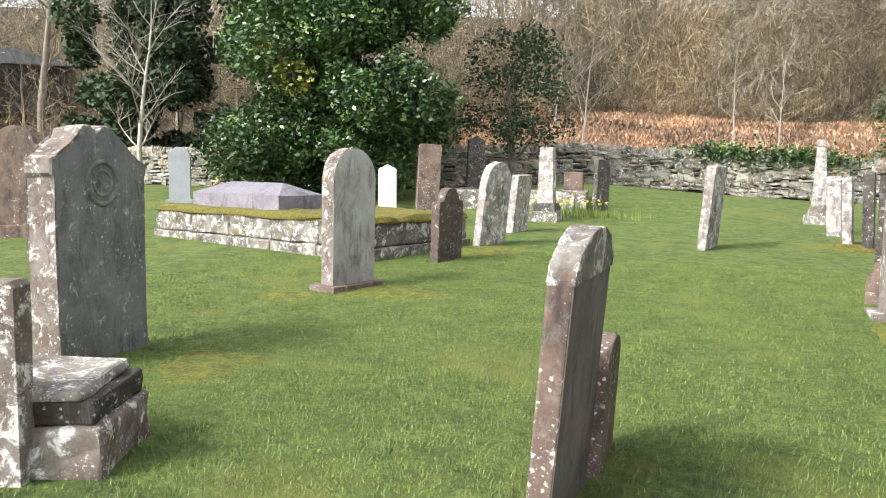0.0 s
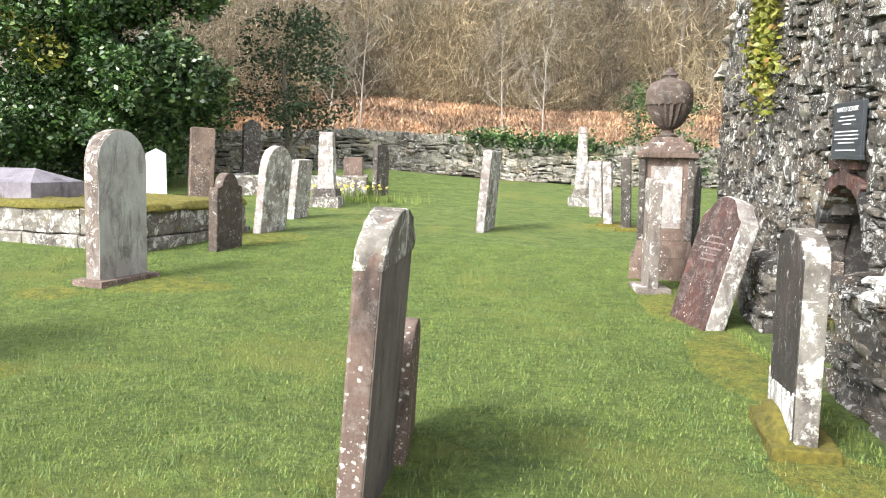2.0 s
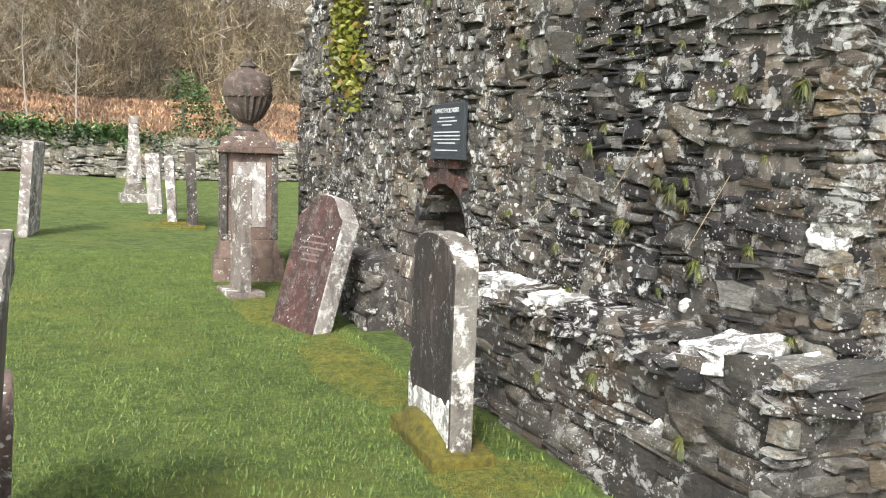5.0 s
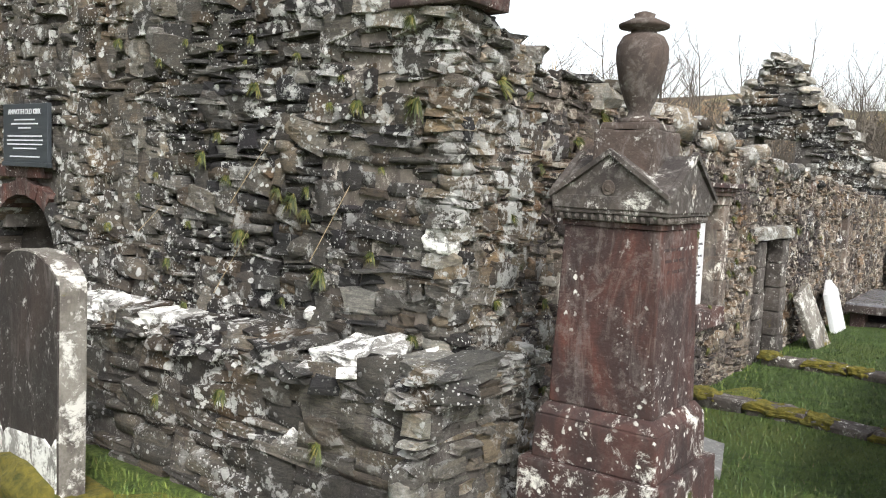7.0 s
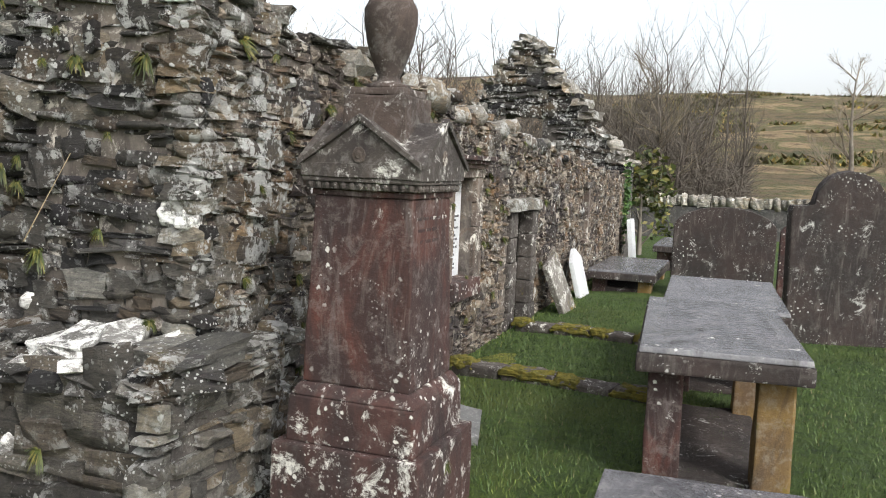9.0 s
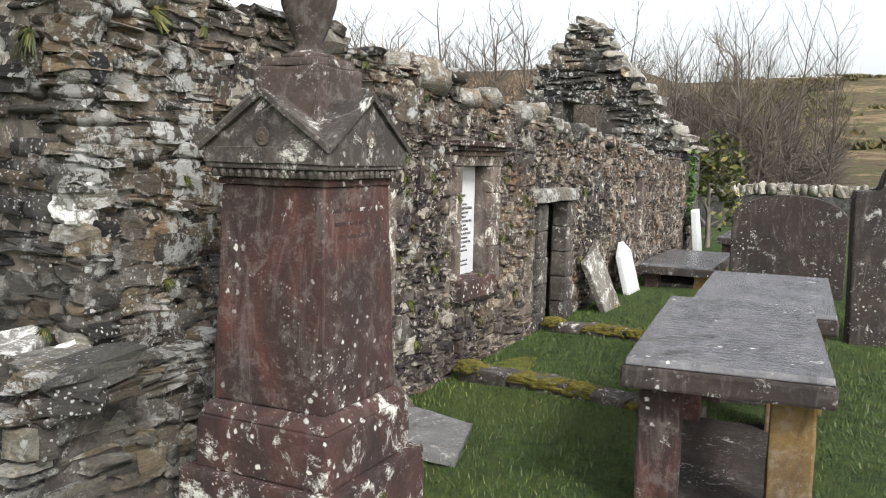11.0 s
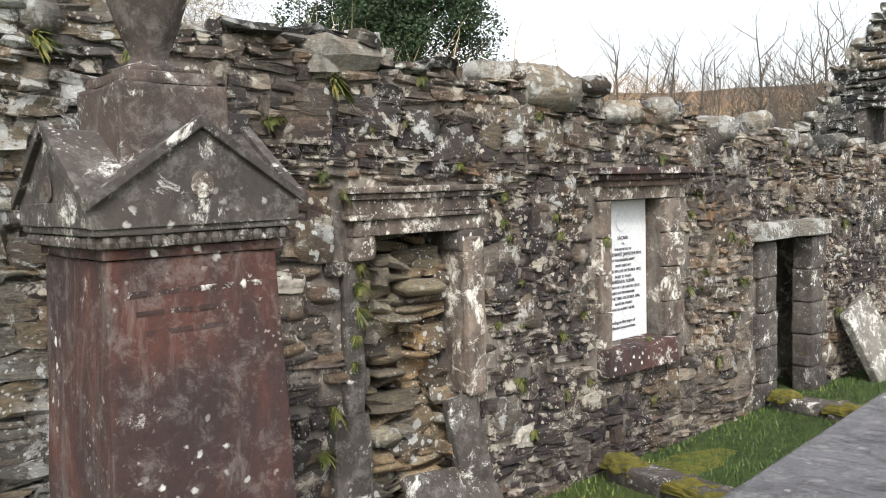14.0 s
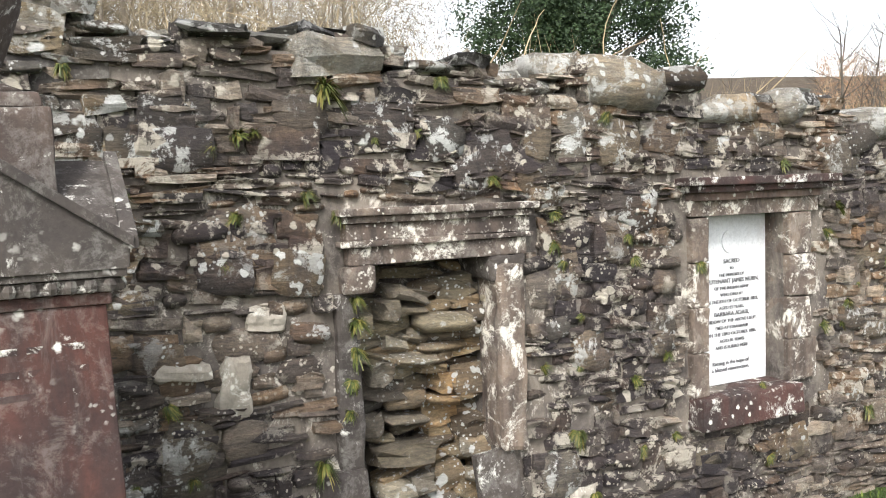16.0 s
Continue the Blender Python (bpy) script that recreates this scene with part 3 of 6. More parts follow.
def stone_meshes(name, mat):
    return [raw_mesh(name, STONE_V[i].tolist(), STONE_F[i], mat, i < 5) for i in range(14)]


def courses(u0, u1, v0, v1, inside, rng, row=(0.035, 0.095), length=(0.06, 0.26), big=0.2):
    """Rough coursed stones on a face: centre u, v, width, height and turn."""
    out, v = [], v0
    while v < v1:
        h = rng.uniform(*row)
        u = u0 + rng.uniform(-0.1, 0.1)
        while u < u1:
            w = rng.uniform(*length) * (0.6 + 0.8 * rng.random())
            hh = h
            if rng.random() < big:
                hh, w = h * rng.uniform(1.4, 2.3), w * rng.uniform(0.8, 1.2)
            if rng.random() < 0.25:
                hh, w = h * 0.5, w * 1.1
            cu, cv = u + w / 2, v + h / 2 + 0.03 * math.sin(u * 2.1 + v * 3) + 0.022 * math.sin(u * 6.3 + v * 5) + rng.uniform(-0.014, 0.014)
            if inside(cu, cv, w / 2):
                out.append((cu, cv, w, hh * 1.02, rng.uniform(-7, 7)))
            u += w * 0.97
        v += h * 0.93
    return out


def lay(wall, name, stones, to_world, meshes, mat, near, depth=(0.08, 0.13), proud=0.03, seed=1, label="joined rubble", shapes=(0, 14)):
    """Lays stones on a wall: those within near as parts, at most 300, the rest as one mesh."""
    rng = random.Random(seed)
    rest_v, rest_f, singles = [], [], 0
    for cu, cv, w, h, turn in stones:
        k, d = rng.randrange(*shapes), rng.uniform(*depth)
        off = rng.uniform(-0.3, 1.0) * proud
        m = to_world(cu, cv, off) @ pose(0, 0, 0, rng.uniform(-6, 6), turn, rng.uniform(-7, 7)) @ Matrix.Diagonal((w * 1.04, d, h * 1.05, 1))
        if near(cu, cv) and singles < 300:
            ob = new(name, meshes[k])
            ob.parent = wall
            ob.matrix_world = m
            singles += 1
        else:
            base = sum(len(a) for a in rest_v)
            a = np.array(m)
            rest_v.append(STONE_V[k] @ a[:3, :3].T + a[:3, 3])
            rest_f.append((k, base))
    if rest_v:
        v = np.concatenate(rest_v)
        f = [tuple(i + b for i in face) for k, b in rest_f for face in STONE_F[k]]
        ob = new(name + "_rest", raw_mesh(name + "_rest", v.tolist(), f, mat))
        ob.parent = wall
        tagged(ob, label, kind="stuff")


# church: west gable on x = 0, south wall on y = 0, both 0.75 thick
LENGTH, WIDTH, THICK = 12.3, 7.8, 0.75
SOUTH_TOP = [(-0.1, 2.42), (0.3, 2.36), (0.8, 2.26), (1.6, 2.2), (2.7, 2.14), (3.3, 2.06), (4.3, 1.99), (6.2, 1.88), (8.5, 1.76), (12.3, 1.56)]


def south_top(x):
    return float(np.interp(x, [a for a, _ in SOUTH_TOP], [b for _, b in SOUTH_TOP])) + 0.04 * math.sin(x * 5.3) + 0.03 * math.sin(x * 13.1)


def gable_top(y):
    return min(2.35 + (y + 0.1) * 1.15, 2.75 + (WIDTH - y) * 1.1, 5.6) + 0.07 * math.sin(y * 6) + 0.04 * math.sin(y * 15)


# openings of the south wall: x0, x1, z0, z1, depth of the recess (0.75: right through)
OPENINGS = [(1.52, 2.07, 0.25, 1.46, 0.34), (3.14, 3.64, 0.76, 1.55, 0.14), (4.95, 5.80, 0.0, 1.235, 0.7), (8.36, 8.5, 0.74, 1.38, 0.75)]
FRAMES = [(1.43, 2.16, 0.22, 1.64), (3.04, 3.84, 0.62, 1.72), (4.66, 5.66, 0.0, 1.36), (8.28, 8.58, 0.66, 1.44)]


def core_column(bm, x0, x1, z0, z1, y0, y1, n=1):
    for i in range(n):
        a, b = x0 + (x1 - x0) * i / n, x0 + (x1 - x0) * (i + 1) / n
        add_box(bm, a, b, y0, y1, z0, z1 if z1 else south_top((a + b) / 2) - 0.05)


bm = bmesh.new()
edges = sorted({0.0, LENGTH, *[v for o in OPENINGS for v in o[:2]]})
for a, b in zip(edges, edges[1:]):
    hole = next((o for o in OPENINGS if abs(o[0] - a) < 1e-6), None)
    if hole is None:
        core_column(bm, a, b, -0.3, None, 0.012, THICK, max(1, int((b - a) / 0.3)))
    else:
        if hole[2] > 0:
            core_column(bm, a, b, -0.3, hole[2], 0.012, THICK)
        core_column(bm, a, b, hole[3], None, 0.012, THICK, max(1, int((b - a) / 0.3)))
        if hole[4] < THICK:
            core_column(bm, a, b, hole[2], hole[3], hole[4], THICK)
wall_south = structure("wall_south", bm, M_LIMEMORTAR, "roofless side wall of grey lichened schist rubble", "ruined wall")


def in_south(u, v, half):
    if not (-0.02 + half < u < LENGTH - half and 0.0 < v < south_top(u) - 0.01):
        return False
    return not any(a - half * 0.8 < u < b + half * 0.8 and c - 0.03 < v < d + 0.03 for a, b, c, d in FRAMES)


rubble = stone_meshes("stone", M_RUBBLE)
rng = random.Random(5)
south_stones = courses(0.0, LENGTH, 0.05, 2.45, in_south, rng, (0.022, 0.08), (0.05, 0.2), 0.25)
south_stones = [(a, b, c * 0.9, d * 0.84, e) for a, b, c, d, e in south_stones]
lay(wall_south, "stone", south_stones, lambda u, v, o: pose(u, 0.044 - o, v), stone_meshes("stone", M_STAINED), M_STAINED, lambda u, v: 0.7 < u < 3.1 and 0.75 < v < 1.95, proud=0.014, seed=2, label="grey schist rubble with white lichen")
# larger stones that break the courses
bold = [(q[0], q[1], q[2] * 1.25, q[2] * q[3], q[4]) for q in ((rng.uniform(0.1, 11.9), rng.uniform(0.3, 2.0), rng.uniform(0.10, 0.2), rng.uniform(0.6, 1.25), rng.uniform(-28, 28)) for _ in range(230))]
bold = [q for q in bold if in_south(q[0], q[1] + 0.05, q[2] * 0.7) and in_south(q[0], q[1] - 0.05, q[2] * 0.7)]
lay(wall_south, "boulder", bold, lambda u, v, o: pose(u, 0.036 - o, v), stone_meshes("boulder", M_BOULDER), M_BOULDER, lambda u, v: True, proud=0.012, seed=17, shapes=(0, 5))
# a course of tall rounded blocks under the wall head, and pale stones lower down
head_row = [(1.33, 1.96, 0.2, 0.15), (1.63, 1.945, 0.25, 0.19), (1.865, 1.885, 0.15, 0.16), (2.06, 1.86, 0.2, 0.25), (2.27, 1.9, 0.12, 0.2), (2.43, 1.865, 0.14, 0.26), (2.66, 1.87, 0.22, 0.18), (2.93, 1.9, 0.24, 0.17), (3.2, 1.88, 0.2, 0.15), (3.46, 1.93, 0.22, 0.16), (4.02, 1.8, 0.24, 0.2), (4.4, 1.76, 0.2, 0.18), (0.95, 1.86, 0.22, 0.14), (0.62, 1.9, 0.2, 0.13), (0.34, 1.98, 0.26, 0.14), (2.38, 1.36, 0.15, 0.22), (2.62, 1.5, 0.17, 0.24), (2.5, 1.05, 0.16, 0.17), (2.35, 0.56, 0.2, 0.18)]
lay(wall_south, "head_boulder", [(a, b, c, d, 5 * math.sin(a * 9)) for a, b, c, d in head_row], lambda u, v, o: pose(u, 0.03 - o, v), stone_meshes("head_boulder", M_BOULDER), M_BOULDER, lambda u, v: True, proud=0.012, seed=19, shapes=(0, 5))
# rough top of broken coping stones
cope = []
x = -0.05
while x < LENGTH - 0.2:
    w = rng.uniform(0.09, 0.22)
    for row in range(3):
        cope.append((x + w / 2, south_top(x + w / 2) + rng.uniform(-0.04, 0.03), w, rng.uniform(0.07, 0.13), rng.uniform(-7, 7), row * 0.25))
    x += w * 0.93
# near-black stone colour that stands in for shade deep in the openings
M_SHADESTONE = rubble_material("shade_dark_stone", [(0, (0.02, 0.02, 0.02)), (0.5, (0.045, 0.042, 0.036)), (1, (0.03, 0.03, 0.028))], 0.75, 0.7)
M_COPE = rubble_material("lichened_cope_stone", [(0, (0.16, 0.15, 0.135)), (0.5, (0.34, 0.325, 0.29)), (0.8, (0.2, 0.18, 0.16)), (1, (0.46, 0.44, 0.40))], 0.49, 0.66, dark=0.66)
copes = stone_meshes("cope_stone", M_COPE)
for cu, cv, w, h, turn, back in cope:
    if back == 0 and cu < 7:
        ob = new("cope_stone", (copes if rng.random() < 0.5 else rubble)[rng.randrange(14) if cu < 2.3 else rng.randrange(6)])
        ob.parent = wall_south
        flatness = rng.choice((0.4, 0.55, 0.7, 1.0)) if cu < 2.3 else rng.choice((0.8, 1.1, 1.4))
        ob.matrix_world = pose(cu, 0.12 + rng.uniform(-0.06, 0.04), cv - 0.02, rng.uniform(-8, 8), turn, rng.uniform(-16, 16)) @ Matrix.Diagonal((w * 1.12, 0.26, h * flatness, 1))
lay(wall_south, "cope_block", [c[:5] for c in cope if c[5] > 0 or c[0] >= 7], lambda u, v, o: pose(u, 0.42 + 4 * o, v), copes, M_COPE, lambda u, v: False, (0.28, 0.42), 0.06, 3, "lichened broken cope stones")

ob = new("white_cope_stone", copes[9])
ob.parent = wall_south
ob.matrix_world = pose(1.45, 0.10, 2.17, 0, -3, 6) @ Matrix.Diagonal((0.31, 0.30, 0.14, 1))
ob = new("round_cope_stone", copes[2])
ob.parent = wall_south
ob.matrix_world = pose(2.69, 0.10, 2.10, 0, 8, 0) @ Matrix.Diagonal((0.42, 0.34, 0.22, 1))
# west gable, with an arched doorway, half blocked
ARCH_Y, ARCH_HALF, SPRING, SILL = 3.56, 0.46, 1.00, 0.70


def in_arch(y, z, grow=0.0):
    if not (ARCH_Y - ARCH_HALF - grow < y < ARCH_Y + ARCH_HALF + grow):
        return False
    if z < SPRING:
        return z > SILL - grow
    return (y - ARCH_Y) ** 2 + (z - SPRING) ** 2 < (ARCH_HALF + grow) ** 2


bm = bmesh.new()
n = 52
for i in range(n):
    a, b = WIDTH * i / n, WIDTH * (i + 1) / n
    m = (a + b) / 2
    top = gable_top(m) - 0.06
    if abs(m - ARCH_Y) < ARCH_HALF:
        rise = SPRING + math.sqrt(max(0, ARCH_HALF ** 2 - (m - ARCH_Y) ** 2))
        add_box(bm, 0.04, THICK, a, b, -0.3, SILL)
        add_box(bm, 0.04, THICK, a, b, rise, top)
        add_box(bm, 0.62, THICK, a, b, SILL, rise)
    elif m < 1.1:
        add_box(bm, 0.04, THICK, a, b, -0.3, 2.16)
        add_box(bm, 0.04, 0.26 + 0.2 * m, a, b, 2.16, top)
    else:
        add_box(bm, 0.04, THICK, a, b, -0.3, top)
wall_west = structure("wall_west", bm, M_MORTAR, "tall ruined gable of dark schist rubble with niche", "ruined wall")
gable_stones = courses(-0.08, WIDTH, 0.0, 4.6, lambda u, v, h: h * 0.6 - 0.07 < u < WIDTH - h * 0.6 and v < gable_top(u) and not in_arch(u, v, 0.09 + h * 0.4) and not (3.2 < u < 3.95 and 1.4 < v < 1.66), rng, (0.022, 0.078), (0.06, 0.23), 0.24)
lay(wall_west, "stone", [q for q in gable_stones if q[0] < 2.1], lambda u, v, o: pose(0.047 - o, u, v, 0, 0, 90), rubble, M_RUBBLE, lambda u, v: 0.1 < u < 2.2 and 0.9 < v < 1.9, seed=4, label="dark schist rubble with white lichen")
rounder = courses(1.95, WIDTH, 0.0, 4.6, lambda u, v, h: h * 0.6 < u < WIDTH - h * 0.6 and v < gable_top(u) and not in_arch(u, v, 0.09 + h * 0.4) and not (3.2 < u < 3.95 and 1.4 < v < 1.66), rng, (0.035, 0.12), (0.06, 0.2), 0.25)
lay(wall_west, "stone", rounder, lambda u, v, o: pose(0.043 - o, u, v, 0, 0, 90), stone_meshes("stone", M_GABLE), M_GABLE, lambda u, v: False, proud=0.02, seed=24, label="grey rounded rubble with pale lichen", shapes=(0, 8))

bold = [(rng.uniform(0.2, 7.4), rng.uniform(0.9, 3.6), rng.uniform(0.13, 0.27), rng.uniform(0.09, 0.2), rng.uniform(-26, 26)) for _ in range(260)]
bold = [q for q in bold if q[1] < gable_top(q[0]) - 0.1 and not in_arch(q[0], q[1], 0.3) and not (2.95 < q[0] < 4.1 and 1.3 < q[1] < 2.2)]
lay(wall_west, "boulder", bold, lambda u, v, o: pose(0.036 - o, u, v, 0, 0, 90), stone_meshes("boulder", M_GABLE), M_GABLE, lambda u, v: True, proud=0.02, seed=18, shapes=(0, 8))

# projecting foot of the gable: core, rubble and flat ledge stones
bm = bmesh.new()
FOOT = [(-0.2, 2.95, 0.38, 0.84, 0.80), (4.5, 5.9, 0.30, 0.80, 0.76)]
for a, b, outw, za, zb in FOOT:
    k = 12
    for i in range(k):
        y0, y1 = a + (b - a) * i / k, a + (b - a) * (i + 1) / k
        z = za + (zb - za) * (i + 0.5) / k
        o = outw * (1 - 0.35 * (i + 0.5) / k)
        vs = [bm.verts.new(p) for p in ((-o - 0.02, y0, -0.3), (-o - 0.02, y1, -0.3), (0.06, y1, -0.3), (0.06, y0, -0.3), (-o + 0.08, y0, z - 0.07), (-o + 0.08, y1, z - 0.07), (0.06, y1, z), (0.06, y0, z))]
        for f in ((3, 2, 1, 0), (4, 5, 6, 7), (0, 1, 5, 4), (1, 2, 6, 5), (2, 3, 7, 6), (3, 0, 4, 7)):
            bm.faces.new([vs[i] for i in f])
footing = part("footing", bm, M_MORTAR, wall_west, "projecting rubble footing")
for k, (a, b, outw, za, zb) in enumerate(FOOT):
    def foot_z(u):
        return za + (zb - za) * (u - a) / (b - a)

    def foot_out(u, v):
        return outw * (1 - 0.35 * (u - a) / (b - a)) - 0.08 * max(0, v) / foot_z(u)
    st = courses(a, b, 0.0, 0.95, lambda u, v, h: a + h * 0.5 < u < b - h * 0.5 and v < foot_z(u) - 0.03, rng, (0.05, 0.13), (0.12, 0.38))
    lay(footing, "footing_stone", st, lambda u, v, o: pose(-foot_out(u, v) + 0.03 - o, u, v, 0, 0, 90), stone_meshes("footing_stone", M_GABLE), M_GABLE, lambda u, v: k == 0 and 0.1 < v, seed=7 + k, label="dark footing rubble with lichen")
# return of the footing round the corner
part("footing_return", worn(box(-0.36, 0.5, -0.16, 0.03, -0.2, 0.80, 0.97), 0.015, 3, 6), M_MORTAR, wall_west)
st = courses(-0.40, 0.55, 0.05, 0.85, lambda u, v, h: True, rng, (0.03, 0.10), (0.07, 0.2))
lay(footing, "corner_stone", st, lambda u, v, o: pose(u, -0.15 + 0.1 * max(0, u) - o, v), stone_meshes("corner_stone", M_CORNER), M_CORNER, lambda u, v: True, seed=12, shapes=(4, 14))
M_BUFF = stone_material("pale_buff_stone", (0.40, 0.37, 0.32), (0.28, 0.25, 0.21), 0.56, 0.5, 0.72, (0.62, 0.6, 0.54), streak=False)
M_LIME = stone_material("white_lichened_ledge", (0.30, 0.29, 0.27), (0.11, 0.105, 0.10), 0.46, 0.46, 0.70, (0.80, 0.80, 0.77), streak=False)
ledges = stone_meshes("ledge_stone", M_LIME)
darks = stone_meshes("ledge_slab", M_RUBBLE)
# broken ledge of thin overlapping slabs
for layer in range(3):
    u = -0.3
    while u < 2.9:
        w = rng.uniform(0.08, 0.22)
        pale = layer > 0 and (-0.15 < u < 0.42 or 1.5 < u < 2.55) and rng.random() < 0.8
        zz = 0.84 - 0.04 * u / 2.9 - 0.045 * (1 - layer) + rng.uniform(-0.012, 0.012)
        reach = 0.36 - 0.05 * u - 0.045 * layer + rng.uniform(-0.03, 0.03)
        ob = new("ledge_stone", (ledges if pale else darks)[rng.randrange(5, 14)])
        ob.parent = footing
        ob.matrix_world = pose(-reach * 0.55, u + w / 2, zz, rng.uniform(-5, 5), -7 + rng.uniform(-6, 6), rng.uniform(-35, 35)) @ Matrix.Diagonal((reach * 0.8 + 0.06, w * 1.2, rng.uniform(0.03, 0.08), 1))
        u += w * rng.uniform(0.8, 1.0)
for yy, zz, ww, hh in ((0.02, 1.42, 0.17, 0.13), (0.0, 1.52, 0.12, 0.08), (1.35, 0.99, 0.16, 0.06), (0.75, 1.0, 0.13, 0.07), (0.6, 0.42, 0.09, 0.16)):
    bm = worn(box(-0.03, 0.06, -ww / 2, ww / 2, -hh / 2, hh / 2, 0.7, 0.03), 0.035, 5, 12, yy * 9)
    bm.transform(pose(-0.30 if zz < 0.5 else -0.012, yy, zz, rng.uniform(-12, 12), 0, 0))
    part("white_stone", bm, M_LIME, wall_west, "white-lichened stone")
for xx, zz, ww, hh in ((0.30, 0.94, 0.10, 0.15), (1.185, 1.30, 0.15, 0.09), (1.077, 1.09, 0.12, 0.22), (0.92, 1.16, 0.2, 0.06), (2.45, 0.45, 0.15, 0.14)):
    bm = worn(box(-ww / 2, ww / 2, -0.012, 0.06, -hh / 2, hh / 2, 0.8, 0.03), 0.016, 4, 14, xx * 9)
    bm.transform(pose(xx, -0.01, zz, 0, rng.uniform(-12, 12), 0))
    part("pale_stone", bm, M_BUFF, wall_south, "pale buff stone")

# arch ring, red lintel block and dressed jamb of the niche
for i in range(11):
    a0, a1 = radians(180 * i / 11 + 0.6), radians(180 * (i + 1) / 11 - 0.6)
    r0, r1 = ARCH_HALF - 0.012, ARCH_HALF + 0.085 + 0.02 * (i % 2)
    bm = bmesh.new()
    vs = [bm.verts.new((x, ARCH_Y + q * math.cos(a), SPRING + q * math.sin(a))) for x in (-0.03, 0.2) for q, a in ((r0, a0), (r1, a0), (r1, a1), (r0, a1))]
    for fc in ((3, 2, 1, 0), (4, 5, 6, 7), (0, 1, 5, 4), (1, 2, 6, 5), (2, 3, 7, 6), (3, 0, 4, 7)):
        bm.faces.new([vs[k] for k in fc])
    part("voussoir", worn(bm, 0.006, 1, 12, i), M_RED if 2 < i < 8 else M_RUBBLE, wall_west)
part("lintel_block", worn(box(-0.03, 0.12, 3.28, 3.87, 1.56, 1.645, 1, 0.01), 0.005, 2, 10), M_RED, wall_west, "red sandstone block over the niche")
for i in range(5):
    z0 = 0.02 + i * 0.2
    part("jamb_stone", worn(box(-0.06, 0.2, 4.03, 4.38 - 0.05 * (i % 2), z0, z0 + 0.19, 1, 0.012), 0.008, 2, 9, i), M_DRESSED if i % 2 else M_GREYRED, wall_west)
part("impost", worn(box(-0.08, 0.2, 4.0, 4.42, 1.02, 1.08, 1, 0.01), 0.005, 2, 9), M_GREYRED, wall_west)
# back of the niche, its stones coloured dark for the shade inside
st = courses(3.05, 4.07, 0.70, 1.5, lambda u, v, h: in_arch(u, v, 0.05), rng, (0.05, 0.09), (0.1, 0.25))
lay(wall_west, "niche_stone", st, lambda u, v, o: pose(0.62 - o, u, v, 0, 0, 90), stone_meshes("niche_stone", M_SHADESTONE), M_SHADESTONE, lambda u, v: True, seed=21)
# quoins and red skewput on the corner
corner = stone_meshes("quoin", M_CORNER)
z = 0.86
while z < 2.36:
    h = rng.uniform(0.03, 0.08)
    w, d = rng.uniform(0.08, 0.18), rng.uniform(0.08, 0.18)
    ob = new("quoin", corner[rng.randrange(14)])
    ob.parent = wall_west
    ob.matrix_world = pose(w / 2 - 0.03, d / 2 - 0.06, z + h / 2, rng.uniform(-5, 5), rng.uniform(-5, 5), rng.uniform(-8, 8)) @ Matrix.Diagonal((w * 1.1, d * 1.1, h * 1.1, 1))
    z += h * 0.92
st = courses(0.08, 0.7, 0.86, 2.25, lambda u, v, h: True, rng, (0.025, 0.08), (0.06, 0.22))
lay(wall_west, "return_stone", st, lambda u, v, o: pose(u, 0.02 + 0.03 * u - o, v), stone_meshes("return_stone", M_CORNER), M_CORNER, lambda u, v: True, proud=0.014, seed=23)
part("skewput", worn(box(-0.08, 0.26, -0.12, 0.3, 2.40, 2.52, 1, 0.015), 0.008, 2, 9), M_RED, wall_west, "red sandstone skewput")
# rough skew stones up the gable edge
y = 0.0
sk = stone_meshes("skew_stone", M_COPE)
while y < WIDTH:
    w = rng.uniform(0.14, 0.34)
    ob = new("skew_stone", sk[rng.randrange(14)])
    ob.parent = wall_west
    deep = 0.3 if y < 1.0 else 0.8
    ob.matrix_world = pose(deep * 0.42, y + w / 2, gable_top(y + w / 2), rng.uniform(-10, 10), rng.uniform(-8, 8), 0) @ Matrix.Diagonal((deep, w * 1.2, 0.16, 1))
    y += w * 0.8

# other church walls: north, and the east gable with its window head
bm = bmesh.new()
for i in range(40):
    a = LENGTH * i / 40
    add_box(bm, a, a + LENGTH / 40, WIDTH - THICK, WIDTH, -0.2, 1.9 + 0.12 * math.sin(i * 1.7))
structure("wall_north", bm, M_MORTAR, "low ruined rubble wall of the church", "ruined wall")


def east_top(y):
    return max(1.55, min(1.62 + (y + 0.1) * 1.16, 4.05 - (y - 2.02) * 1.4)) + 0.06 * math.sin(y * 8)


bm = bmesh.new()
for i in range(44):
    a, b = 7.8 * i / 44, 7.8 * (i + 1) / 44
    m = (a + b) / 2
    if 1.55 < m < 2.35:
        add_box(bm, LENGTH + 0.04, LENGTH + 0.7, a, b, -0.3, 1.4)
        add_box(bm, LENGTH + 0.04, LENGTH + 0.7, a, b, 2.62, east_top(m) - 0.05)
    else:
        add_box(bm, LENGTH + 0.04, LENGTH + 0.7, a, b, -0.3, east_top(m) - 0.05)
wall_east = structure("wall_east", bm, M_MORTAR, "ruined far gable of rubble with white-lichened stepped edge", "ruined wall")
st = courses(0, 7.8, 1.2, 4.1, lambda u, v, h: v < east_top(u) and not (1.5 - h < u < 2.4 + h and 1.4 < v < 2.62), rng, (0.07, 0.14), (0.14, 0.4))
lay(wall_east, "stone", st, lambda u, v, o: pose(LENGTH + 0.04 - o, u, v, 0, 0, 90), rubble, M_RUBBLE, lambda u, v: 0 < u < 3.4 and v > 1.7, seed=31, label="dark rubble")
y = -0.05
